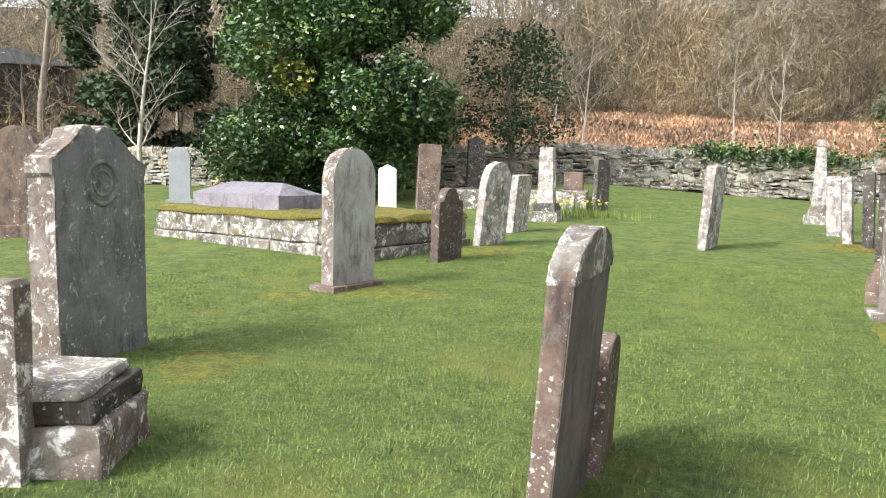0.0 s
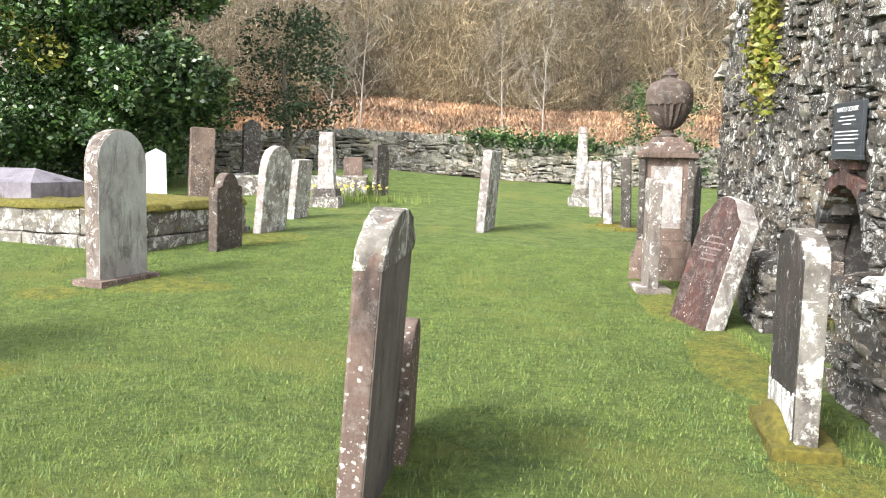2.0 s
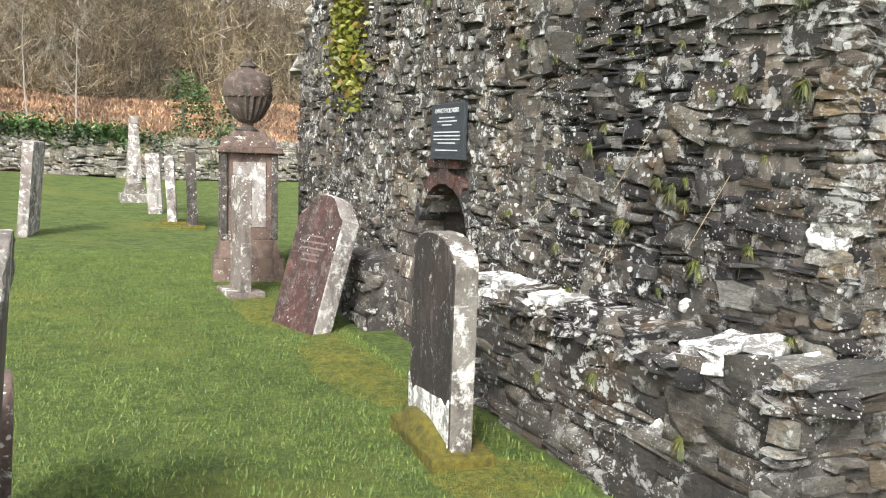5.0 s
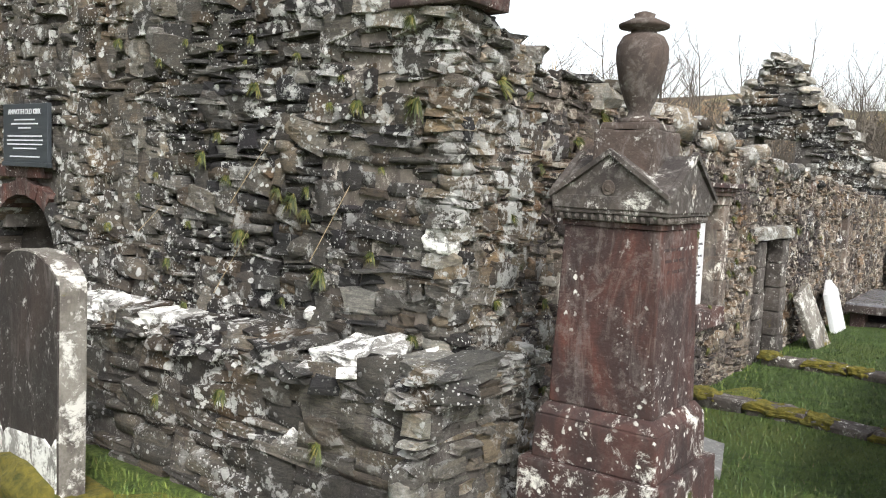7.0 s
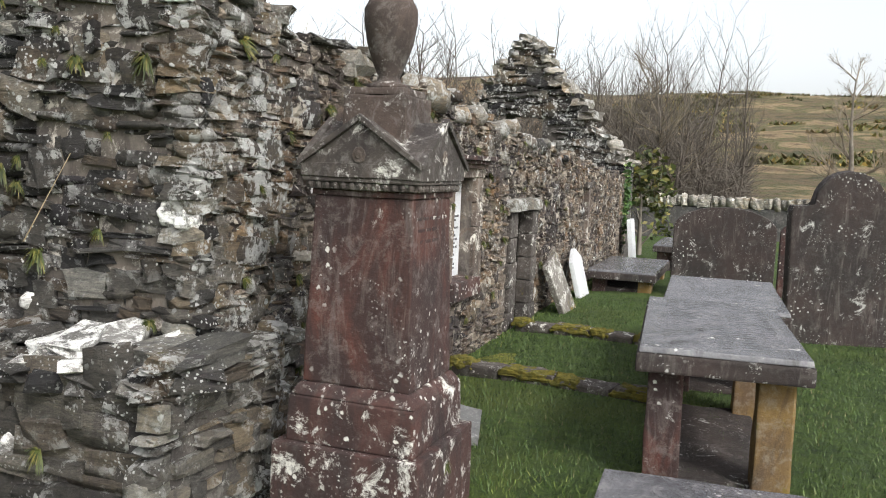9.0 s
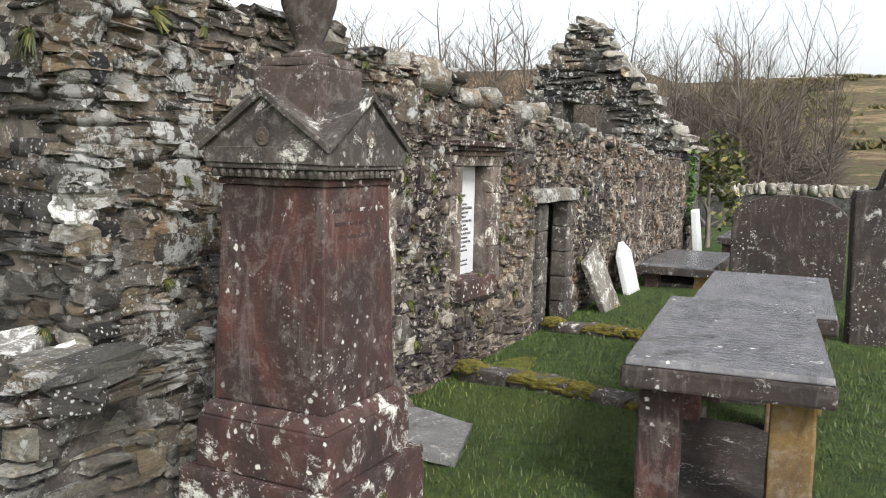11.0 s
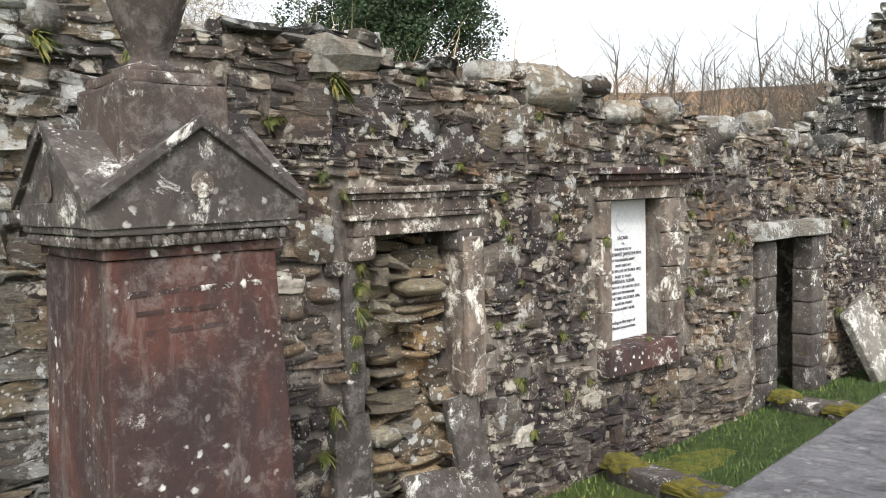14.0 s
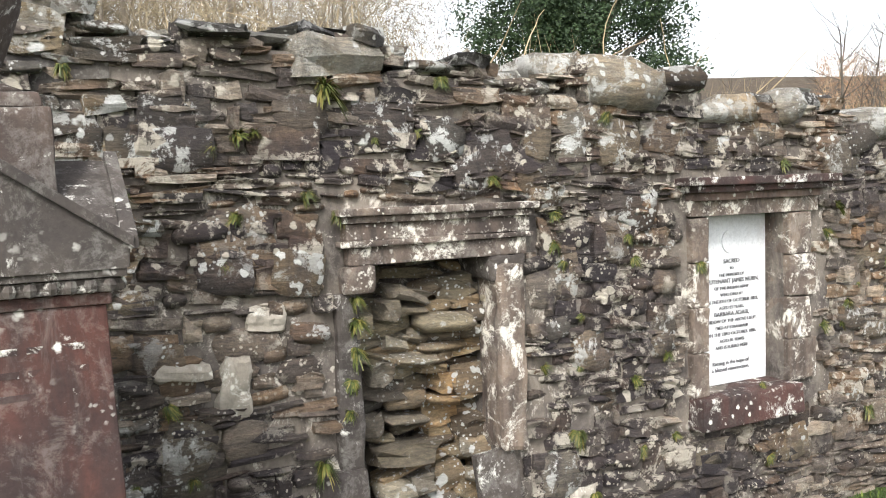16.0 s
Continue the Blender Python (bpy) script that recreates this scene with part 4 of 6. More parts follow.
ec = stone_meshes("edge_stone", M_COPE)
while y < 4.6:
    w = rng.uniform(0.14, 0.28)
    ob = new("edge_stone", ec[rng.randrange(14)])
    ob.parent = wall_east
    ob.matrix_world = pose(LENGTH + 0.32, y + w / 2, east_top(y + w / 2) + 0.01, rng.uniform(-12, 12), 0, rng.uniform(-9, 9)) @ Matrix.Diagonal((0.8, w * 1.15, rng.uniform(0.1, 0.2), 1))
    y += w * 0.7

# ---- openings of the south wall ----
win1 = thing("window_1", pose(0, 0, 0), "blocked window with moulded stone head and loose rubble fill", "blocked window", kind="structure")
MOULD = [(1.43, 2.22, -0.09, 1.625, 1.65), (1.445, 2.21, -0.07, 1.60, 1.625), (1.46, 2.2, -0.05, 1.54, 1.60), (1.44, 2.21, -0.06, 1.52, 1.54), (1.47, 2.19, -0.04, 1.455, 1.52)]
for x0, x1, y0, z0, z1 in MOULD:
    part("lintel_moulding", worn(box(x0, x1, y0, 0.18, z0, z1, 1, 0.006), 0.004, 3, 11, z0), M_DRESSED, win1)
part("left_jamb", worn(box(1.42, 1.51, -0.03, 0.2, 0.74, 1.36, 0.9, 0.015), 0.012, 3, 7), M_GREYRED, win1)
part("left_capital", worn(box(1.45, 1.56, -0.05, 0.2, 1.36, 1.455, 1.08, 0.015), 0.008, 2, 12), M_DRESSED, win1)
part("left_foot", worn(box(1.33, 1.52, -0.06, 0.2, 0.18, 0.75, 0.92, 0.02), 0.014, 3, 6), M_GREYRED, win1)
part("right_jamb", worn(box(2.05, 2.165, -0.06, 0.12, 0.70, 1.42, 1.05, 0.025), 0.018, 4, 8), M_DRESSED, win1, "worn leaning door post")
part("right_capital", worn(box(2.03, 2.17, -0.04, 0.2, 1.36, 1.455, 1.1, 0.015), 0.014, 2, 9), M_GREYRED, win1)
bm = box(-0.1, 0.1, -0.03, 0.03, 0.0, 0.6, 0.85, 0.012)
bm.transform(pose(2.11, -0.06, 0.12, -6, -7, 0))
part("slate_prop", worn(bm, 0.006, 3, 8), M_GREYRED, win1, "grey slate propped in the opening")
st = courses(1.53, 2.06, 0.22, 1.46, lambda u, v, h: True, random.Random(8), (0.03, 0.075), (0.07, 0.2), 0.22)
st = [(a, b, c, d, e * 2.2) for a, b, c, d, e in st]
lay(win1, "fill_stone", st, lambda u, v, o: pose(u, 0.20 - 2.6 * o + 0.05 * math.sin(v * 9) + (0.12 if v > 1.34 else 0), v), stone_meshes("fill_stone", M_INFILL), M_INFILL, lambda u, v: True, (0.1, 0.2), 0.03, 41)

win2 = thing("window_2", pose(0, 0, 0), "walled-up window framed in buff stone holding a memorial", "blocked window", kind="structure")
for x0, x1, y0, z0, z1, m in ((2.98, 3.87, -0.13, 1.685, 1.72, M_REDBASE), (3.01, 3.85, -0.10, 1.655, 1.685, M_REDBASE), (3.04, 3.83, -0.06, 1.62, 1.655, M_REDDARK), (3.04, 3.83, -0.03, 1.55, 1.62, M_DRESSED)):
    part("head_moulding", worn(box(x0, x1, y0, 0.16, z0, z1, 1, 0.006), 0.004, 3, 10, z0), m, win2)
for i in range(4):
    z0 = 0.76 + i * 0.198
    part("left_jamb_stone", worn(box(3.045, 3.14, -0.025, 0.16, z0, z0 + 0.194, 1, 0.01), 0.006, 2, 9, i), M_DRESSED, win2)
    part("right_jamb_stone", worn(box(3.64, 3.82 - 0.04 * (i % 2), -0.03, 0.16, z0, z0 + 0.194, 1, 0.01), 0.007, 2, 9, i + 5), M_DRESSED, win2)
part("sill", worn(box(3.04, 3.68, -0.08, 0.14, 0.62, 0.76, 0.97, 0.012), 0.006, 3, 9), M_REDBASE, win2, "dark red sandstone sill")


def lettering(text, x, y, z, size, mat, parent, turn=(90, 0, 0), width=None):
    cu = bpy.data.curves.new("lettering", "FONT")
    cu.body, cu.size, cu.align_x, cu.extrude = text, size, "CENTER", 0.0012
    tmp = new("lettering", cu)
    bpy.context.view_layer.update()
    me = bpy.data.meshes.new_from_object(tmp.evaluated_get(bpy.context.evaluated_depsgraph_get()))
    bpy.data.objects.remove(tmp)
    me.materials.clear()
    me.materials.append(mat)
    span = max(v.co.x for v in me.vertices) - min(v.co.x for v in me.vertices)
    s = width / span if width and span > width else 1.0
    ob = new("lettering", me)
    ob.parent = parent
    ob.matrix_world = pose(x, y, z, *turn) @ Matrix.Diagonal((s, 1, 1, 1))


tablet = thing("memorial_tablet", pose(3.395, 0.10, 0.76), "white marble memorial tablet with dark lettering", "memorial tablet")
bm = box(-0.232, 0.232, 0.0, 0.038, 0.002, 0.785, 1, 0.006)
part("marble_slab", bm, M_WHITE, tablet)
bm = prism(arc(0, 0.665, 0.055, 0, 350, 16), -0.006, 0.002, 0)
part("crest", bm, M_WHITE, tablet, "small carved crest")
LINES = [("SACRED", 0.024, 0.14), ("TO", 0.016, 0.03), ("THE MEMORY OF", 0.018, 0.2), ("LIEUTENANT JAMES NURN,", 0.025, 0.38), ("OF THE INDIAN ARMY", 0.019, 0.29), ("WHO DIED AT", 0.019, 0.33), ("ON THE 8TH OF OCTOBER 1832,", 0.02, 0.39), ("AGED 23 YEARS.", 0.019, 0.21), ("BARBARA ADAIR,", 0.025, 0.29), ("WIDOW OF THE ABOVE LIEUT.", 0.02, 0.39), ("DIED AT STRANRAER", 0.019, 0.29), ("ON THE 23RD OCTOBER 1886,", 0.02, 0.38), ("AGED 86 YEARS;", 0.019, 0.21), ("AND IS BURIED HERE.", 0.019, 0.27)]
for i, (text, size, wid) in enumerate(LINES):
    lettering(text, 3.40, 0.096, 1.325 - i * 0.0305, size * 1.15, M_INK, tablet, width=wid)
lettering("Resting in the hope of", 3.39, 0.096, 0.855, 0.026, M_INK, tablet, width=0.34)
lettering("a blessed resurrection.", 3.39, 0.096, 0.825, 0.026, M_INK, tablet, width=0.32)

door = thing("door_1", pose(0, 0, 0), "low doorless doorway with heavy whitened stone lintel", "doorway", kind="structure")
part("lintel", worn(box(4.62, 5.66, -0.09, 0.3, 1.235, 1.35, 0.97, 0.02), 0.016, 4, 6), M_COPE, door, "rough whitened lintel stone")
for i in range(5):
    z0 = 0.05 + i * 0.235
    part("left_jamb_stone", worn(box(4.70 + 0.03 * (i % 2), 4.95, -0.03, 0.16, z0, z0 + 0.23, 1, 0.015), 0.009, 2, 8, i), M_GREYRED, door)
    part("right_jamb_stone", worn(box(5.42, 5.66 - 0.05 * (i % 2), -0.05, 0.10, z0, z0 + 0.23, 1, 0.015), 0.009, 2, 8, i + 9), M_GREYRED, door)
part("right_backing", box(5.60, 5.795, 0.03, 0.09, 0.0, 1.23), M_MORTAR, door)
# added back panel; its dark colour imitates the doorway's inner shade
part("blocking", worn(box(4.955, 5.795, 0.62, 0.695, 0.0, 1.23), 0.02, 5, 7), M_SHADESTONE, door, "added dark panel standing in for shade inside the doorway")
slit = thing("window_3", pose(0, 0, 0), "narrow slit window with pale dressed edges", "slit window", kind="structure")
part("right_edge", worn(box(8.5, 8.62, -0.03, 0.3, 0.7, 1.42, 1, 0.01), 0.006, 3, 9), M_DRESSED, slit)
part("lintel", worn(box(8.24, 8.64, -0.05, 0.3, 1.42, 1.5, 1, 0.01), 0.006, 3, 9), M_GREYRED, slit)
part("sill", worn(box(8.28, 8.6, -0.05, 0.3, 0.68, 0.735, 1, 0.01), 0.006, 3, 9), M_DRESSED, slit)

plaque = thing("wall_plaque", pose(-0.075, 3.42, 1.665, 0, 0, -90), "black slate information plaque with pale lettering", "plaque")
part("slate_panel", box(-0.285, 0.285, 0.0, 0.03, 0.0, 0.385, 1, 0.004), M_PLAQUE, plaque)
lettering("ANWOTH OLD KIRK", -0.079, 3.42, 1.98, 0.05, M_LETTER, plaque, (90, 0, -90), 0.42)
for i, wid in enumerate((0.26, 0.34, 0.16, 0, 0.44, 0.46, 0.45, 0.3, 0, 0.38)):
    if wid:
        part("text_line", box(-wid / 2, wid / 2, -0.003, 0.001, 0.275 - i * 0.027, 0.275 - i * 0.027 + 0.009), M_LETTER, plaque)
part("lower_rail", box(-0.295, 0.295, -0.008, 0.03, -0.03, 0.0, 1, 0.003), M_PLAQUE, plaque)

# ---- urn monument beside the corner ----
def stack(parent, levels):
    for name, hx, hy, z0, z1, top, mat, label in levels:
        part(name, worn(box(-hx, hx, -hy, hy, z0, z1, top, 0.01), 0.005, 3, 8, z0), mat, parent, label)


mon = thing("urn_monument", pose(0.41, -0.68, 0.10, 0, 0, 0), "red sandstone pedestal monument crowned by a stone urn", "monument", "urn monuments")
mon.scale = (0.89, 0.89, 1.0)
stack(mon, [("base", 0.365, 0.365, -0.15, 0.41, 0.98, M_REDBASE, "lichened base block"), ("plinth", 0.312, 0.312, 0.41, 0.60, 0.985, M_REDBASE, ""), ("plinth_weathering", 0.306, 0.306, 0.60, 0.65, 0.88, M_REDBASE, "sloping top of the plinth"), ("die", 0.262, 0.262, 0.65, 1.40, 0.90, M_RED, "tapering red die, faint inscription")])
for hw, z0, z1, mat in ((0.245, 1.40, 1.425, M_RED), (0.262, 1.425, 1.455, M_GREYRED), (0.278, 1.455, 1.475, M_GREYRED)):
    part("cornice_moulding", worn(box(-hw, hw, -hw, hw, z0, z1, 1, 0.006), 0.003, 3, 9, z0), mat, mon)
for side in range(4):
    for i in range(13):
        bm = bmesh.new()
        bmesh.ops.create_uvsphere(bm, u_segments=6, v_segments=4, radius=0.016)
        bm.transform(pose(0, 0, 0, 0, 0, 90 * side) @ pose(-0.24 + i * 0.04, -0.264, 1.44))
        part("carved_leaf", bm, M_GREYRED, mon)
bm = bmesh.new()
h0, h1, r = 1.475, 1.70, 0.285
for turn in (0, 90):
    roof = prism([(-r, h0), (r, h0), (r, h0 + 0.05), (0, h1), (-r, h0 + 0.05)], -r, r, 0.006)
    roof.transform(pose(0, 0, 0, 0, 0, turn) @ Matrix.Diagonal((1, 1 if not turn else 0.997, 1 if not turn else 0.998, 1)))
    me = bpy.data.meshes.new("tmp")
    roof.to_mesh(me)
    roof.free()
    bm.from_mesh(me)
    bpy.data.meshes.remove(me)
for side in range(4):
    for sx in (-1, 1):
        rake = prism([(sx * 0.292, 1.512), (sx * 0.292, 1.536), (0, 1.716), (0, 1.690)][::sx], -0.302, -0.27, 0.003)
        rake.transform(pose(0, 0, 0, 0, 0, 90 * side))
        part("raking_moulding", worn(rake, 0.003, 2, 12, side + sx), M_GREYRED, mon)
part("gabled_cap", worn(bm, 0.004, 2, 9), M_GREYRED, mon, "cross-gabled cap blackened with lichen")
for turn in (0, -90):
    bm = lathe([(0.032, 0), (0.03, 0.003), (0.018, 0.004), (0.012, 0.008)], 10)
    bm.transform(pose(0, 0, 0, 0, 0, turn) @ pose(0, -0.287, 1.56, 90, 0, 0))
    part("rosette", bm, M_DRESSED, mon)
stack(mon, [("urn_block", 0.155, 0.155, 1.55, 1.80, 0.98, M_URN, ""), ("urn_step", 0.135, 0.135, 1.80, 1.83, 0.95, M_URN, "")])
part("urn", lathe([(0.10, 1.83), (0.10, 1.845), (0.055, 1.86), (0.05, 1.88), (0.07, 1.92), (0.105, 2.01), (0.122, 2.10), (0.12, 2.15), (0.095, 2.19), (0.06, 2.205), (0.058, 2.218), (0.115, 2.226), (0.118, 2.238), (0.07, 2.258), (0.045, 2.268), (0.05, 2.282), (0.02, 2.292)], 28), M_URN, mon, "weathered stone urn with lid", True)
ink = random.Random(61)
for row in range(3):
    z = 1.315 - row * 0.045
    face, x = -0.262 + 0.0262 * (z - 0.65) / 0.75 - 0.0015, -0.19 + 0.02 * row
    while x < 0.18 - 0.02 * row:
        w = ink.uniform(0.03, 0.09)
        part("inscription_line", box(x, min(x + w, 0.2), face, face + 0.004, z, z + 0.013), M_REDBASE, mon)
        x += w + 0.018
# the second urn monument, further along the gable
mon2 = thing("urn_monument", pose(-0.70, 7.45, 0.27, 0, 0, -8), "tall red sandstone pedestal with fluted covered urn", "monument", "urn monuments")
mon2.scale = (0.93, 0.93, 1.02)
stack(mon2, [("base", 0.43, 0.43, -0.2, 0.16, 0.95, M_REDDARK, ""), ("plinth", 0.37, 0.37, 0.16, 0.36, 0.9, M_REDDARK, ""), ("die", 0.31, 0.31, 0.36, 1.32, 0.92, M_REDDARK, "red die with whitened panel"), ("cornice", 0.38, 0.38, 1.32, 1.38, 1.04, M_REDDARK, ""), ("cornice_step", 0.33, 0.33, 1.38, 1.50, 0.9, M_REDDARK, ""), ("cap", 0.22, 0.22, 1.50, 1.56, 0.9, M_REDDARK, "")])
for sx, sy in ((-1, -1), (1, -1), (-1, 1), (1, 1)):
    part("corner_shaft", worn(box(sx * 0.30 - 0.04, sx * 0.30 + 0.04, sy * 0.30 - 0.04, sy * 0.30 + 0.04, 0.36, 1.32, 0.95, 0.01), 0.004, 2, 9), M_GREYRED, mon2)
part("face_panel", box(-0.2, 0.2, -0.312, -0.29, 0.5, 1.22, 0.97, 0.005), M_PALE, mon2, "whitened inscription panel")
part("urn", lathe([(0.13, 1.56), (0.14, 1.585), (0.075, 1.61), (0.065, 1.65), (0.10, 1.665), (0.15, 1.70), (0.21, 1.78), (0.255, 1.87), (0.275, 1.93), (0.29, 1.945), (0.295, 1.965), (0.295, 2.07), (0.28, 2.13), (0.235, 2.19), (0.16, 2.225), (0.09, 2.245), (0.08, 2.265), (0.10, 2.28), (0.09, 2.305), (0.055, 2.32), (0.045, 2.36), (0.015, 2.375)], 40, 1, (1.66, 1.94)), M_URN, mon2, "fluted covered urn")

# ---- headstones ----
headstone(-3.06, 0.60, 90, "low_round", 0.84, 1.33, 0.105, M_REDDARK, "leaning brown sandstone headstone with pale lichened top", (-4.5, 0), wear=0.01, crown=0.21, panel=M_DUN)
headstone(-3.02, 1.36, 93, "low_round", 0.6, 0.70, 0.10, M_REDDARK, "small brown headstone close behind a taller one", (-3, 0))
headstone(-6.85, 5.75, 72, "round", 0.70, 1.66, 0.19, M_BLOTCH, "tall round-topped headstone, whitened face, on plinth", (0, 1), (0.9, 0.44, 0.06, M_REDDARK), panel=M_FACE)
headstone(-6.5, 8.12, 76, "shoulder", 0.6, 1.05, 0.13, M_URN, "small dark brown headstone with shoulders", (-3, -2))
headstone(-6.42, 9.85, 74, "round", 0.72, 1.36, 0.13, M_PALE, "leaning headstone crusted with white lichen, mossy tip", (-6, 2))
headstone(-6.5, 11.75, 78, "flat", 0.55, 1.05, 0.13, M_PALE, "narrow white-lichened upright headstone", (-6, 0))
headstone(-3.08, 11.1, 78, "flat", 0.72, 1.34, 0.14, M_PALE, "leaning whitened headstone with mossy top", (-5, 0))
headstone(-0.85, 1.76, -96, "low_round", 0.70, 1.19, 0.13, M_LICHEN, "dark headstone with white lichen streaks, mossy foot", (0, 0.5), (0.84, 0.36, 0.07, M_MOSS), panel=M_BLACK)
headstone(-0.79, 4.80, -72, "bell", 0.66, 1.18, 0.19, M_PALE, "red sandstone headstone leaning against the gable", (17, 0), bars=5, panel=M_RED)
headstone(-1.0, 6.35, -86, "flat", 0.42, 1.22, 0.10, M_BLOTCH, "narrow grey slab standing beside an urn monument", (0, 1), (0.6, 0.36, 0.05))
headstone(-7.30, 2.14, 92, "scroll", 1.06, 1.88, 0.26, M_BLOTCH, "large broken-topped grey headstone with carved roundel", (0, 0), wear=0.02, panel=M_SLATE)
big = bpy.data.objects["headstone.010"]
for k, (rad, thick) in enumerate(((0.17, 0.022), (0.10, 0.016))):
    vv, ff = [], []
    ring = [Vector((rad * math.cos(math.pi * i / 12), -0.135, 1.42 + rad * math.sin(math.pi * i / 12))) for i in range(24)]
    long_tube(vv, ff, ring, [thick] * 24, 6, True)
    o = new("roundel_ring", raw_mesh("roundel_ring", vv, ff, M_SLATE, True))
    o.parent = big
    tagged(o, "carved ring")
headstone(-11.62, 5.86, 25, "round", 0.62, 0.80, 0.13, M_REDDARK, "small round-topped brown headstone", (0, 0))
headstone(-14.58, 8.0, 30, "shoulder", 1.05, 1.95, 0.2, M_REDDARK, "tall red sandstone headstone with three lobes", (0, 0), (1.2, 0.5, 0.2))
headstone(-15.3, 13.3, 30, "round", 0.5, 1.45, 0.12, M_GRANITE, "round-topped grey granite headstone on base", (0, 0), (0.66, 0.36, 0.2))
headstone(-10.4, 14.5, 25, "point", 0.42, 1.05, 0.22, M_WHITE, "small white marble headstone with pointed top", (0, 0))
headstone(-9.5, 14.7, 30, "flat", 0.5, 1.5, 0.3, M_REDDARK, "tall plain pinkish sandstone pillar stone", (0, 3))
headstone(-9.32, 17.5, 30, "point", 0.42, 1.6, 0.25, M_GREYRED, "tall weathered grey stone near the boundary wall", (0, 2), (0.7, 0.5, 0.2))
headstone(-5.75, 16.0, 60, "flat", 0.42, 1.15, 0.13, M_GREYRED, "upright grey stone at a walled plot", (0, 2))
headstone(-0.95, 14.4, -98, "low_round", 0.62, 1.12, 0.25, M_PALE, "whitened brown headstone with rounded head", (-3, 0))
headstone(-0.86, 12.7, -98, "flat", 0.6, 1.16, 0.15, M_PALE, "white-lichened headstone on a mossy base", (-3, 0), (0.8, 0.45, 0.05, M_MOSS))
headstone(-0.60, 12.2, -98, "flat", 0.6, 1.28, 0.16, M_GREYRED, "grey-brown headstone leaning in a row", (-2, 0), (0.8, 0.4, 0.05, M_MOSS))
headstone(-0.15, 8.7, 70, "round", 0.5, 1.3, 0.16, M_GREYRED, "grey headstone beside the gable corner", (0, 0))
headstone(-5.75, -0.15, 20, "flat", 0.36, 1.02, 0.16, M_BLOTCH, "upright lichen-blotched stone at a low tomb", (0, 0))
headstone(5.65, -2.93, -78, "shoulder", 1.0, 1.58, 0.17, M_BLACK, "blackened shouldered headstone seen from behind", (-3, -2), group="headstones beside the church", wear=0.008)
headstone(7.9, -1.80, -88, "low_round", 1.18, 1.12, 0.16, M_BLACK, "broad blackened headstone with low curved top", (0, 0), group="headstones beside the church")
headstone(8.6, -2.75, -88, "low_round", 0.6, 0.95, 0.14, M_RED, "red sandstone headstone with white lichen", (0, 0), group="headstones beside the church")
headstone(10.5, -5.2, -88, "flat", 0.9, 0.75, 0.16, M_BLACK, "low blackened headstone in the grass", (0, 0), group="headstones beside the church")
headstone(6.2, -0.30, 0, "flat", 0.42, 0.66, 0.06, M_LICHEN, "whitened broken slab leaning on the church wall", (17, -20), group="loose slabs", z=0.1)
headstone(7.35, -0.24, 0, "point", 0.5, 0.62, 0.06, M_WHITE, "white broken slab leaning on the church wall", (14, -4), group="loose slabs", z=0.1)
headstone(11.7, -0.25, 0, "flat", 0.4, 0.75, 0.08, M_WHITE, "white slab at the end of the church wall", (6, 0), group="loose slabs")

dark_stone = bpy.data.objects["headstone.007"]
for k, (pts, yy) in enumerate((([(-0.345, 0.06), (0.345, 0.06), (0.345, 0.36), (0.3, 0.30), (0.22, 0.33), (0.12, 0.25), (0.02, 0.31), (-0.08, 0.24), (-0.2, 0.29), (-0.28, 0.24), (-0.345, 0.33)], -0.078),)):
    bm = prism(pts, yy, yy + 0.012, 0)
    bmesh.ops.triangulate(bm, faces=[f for f in bm.faces if len(f.verts) > 4])
    part("lichen_crust", worn(bm, 0.004, 2, 30, k), M_LIME, dark_stone, "white lichen crust")
bm = bmesh.new()
bmesh.ops.create_icosphere(bm, subdivisions=3, radius=1.0)
for v in bm.verts:
    v.co = Vector((v.co.x * 0.38, v.co.y * 0.16 - 0.03, max(-0.1, v.co.z * 0.13) + 0.05)) * (1 + 0.22 * noise.noise(v.co * 3.1))
part("moss_cushion", bm, M_MOSS, dark_stone, "thick yellow-green moss round the foot", True)

# obelisk-like cross shaft and walled plot
ob = thing("cross_shaft", pose(-1.15, 16.6, ground_z(-1.15, 16.6)), "broken white-lichened cross shaft on stepped base", "monument")
stack(ob, [("base", 0.3, 0.3, -0.1, 0.18, 0.95, M_LICHEN, ""), ("socket", 0.22, 0.22, 0.18, 0.4, 0.8, M_LICHEN, ""), ("shaft", 0.15, 0.12, 0.4, 1.65, 0.62, M_PALE, ""), ("head", 0.1, 0.09, 1.65, 1.8, 0.8, M_PALE, "")])
ob = thing("cross_shaft", pose(-6.45, 13.8, ground_z(-6.45, 13.8)), "white-lichened square shaft on stepped base", "monument")
stack(ob, [("base", 0.3, 0.3, -0.1, 0.2, 0.95, M_LICHEN, ""), ("socket", 0.24, 0.24, 0.2, 0.36, 0.9, M_GREYRED, ""), ("shaft", 0.17, 0.14, 0.36, 1.5, 0.8, M_PALE, "")])
plot = thing("walled_plot", pose(-7.3, 15.6, ground_z(-7.3, 15.6), 0, 0, 10), "low mossy stone-walled grave plot", "grave plot")
for nm, a in (("front_kerb", (-1.9, 1.3, -0.15, 0.15, -0.3, 0.42)), ("side_kerb", (1.02, 1.3, 0.15, 1.9, -0.3, 0.42)), ("side_kerb", (-1.9, -1.62, 0.15, 1.9, -0.3, 0.42))):
    part(nm, worn(box(*a, 1, 0.03), 0.03, 4, 5, a[0]), M_LICHEN, plot)
part("grass_top", worn(box(-1.62, 1.02, 0.15, 1.8, -0.3, 0.40, 1, 0.03), 0.04, 4, 3), M_GRASS, plot)
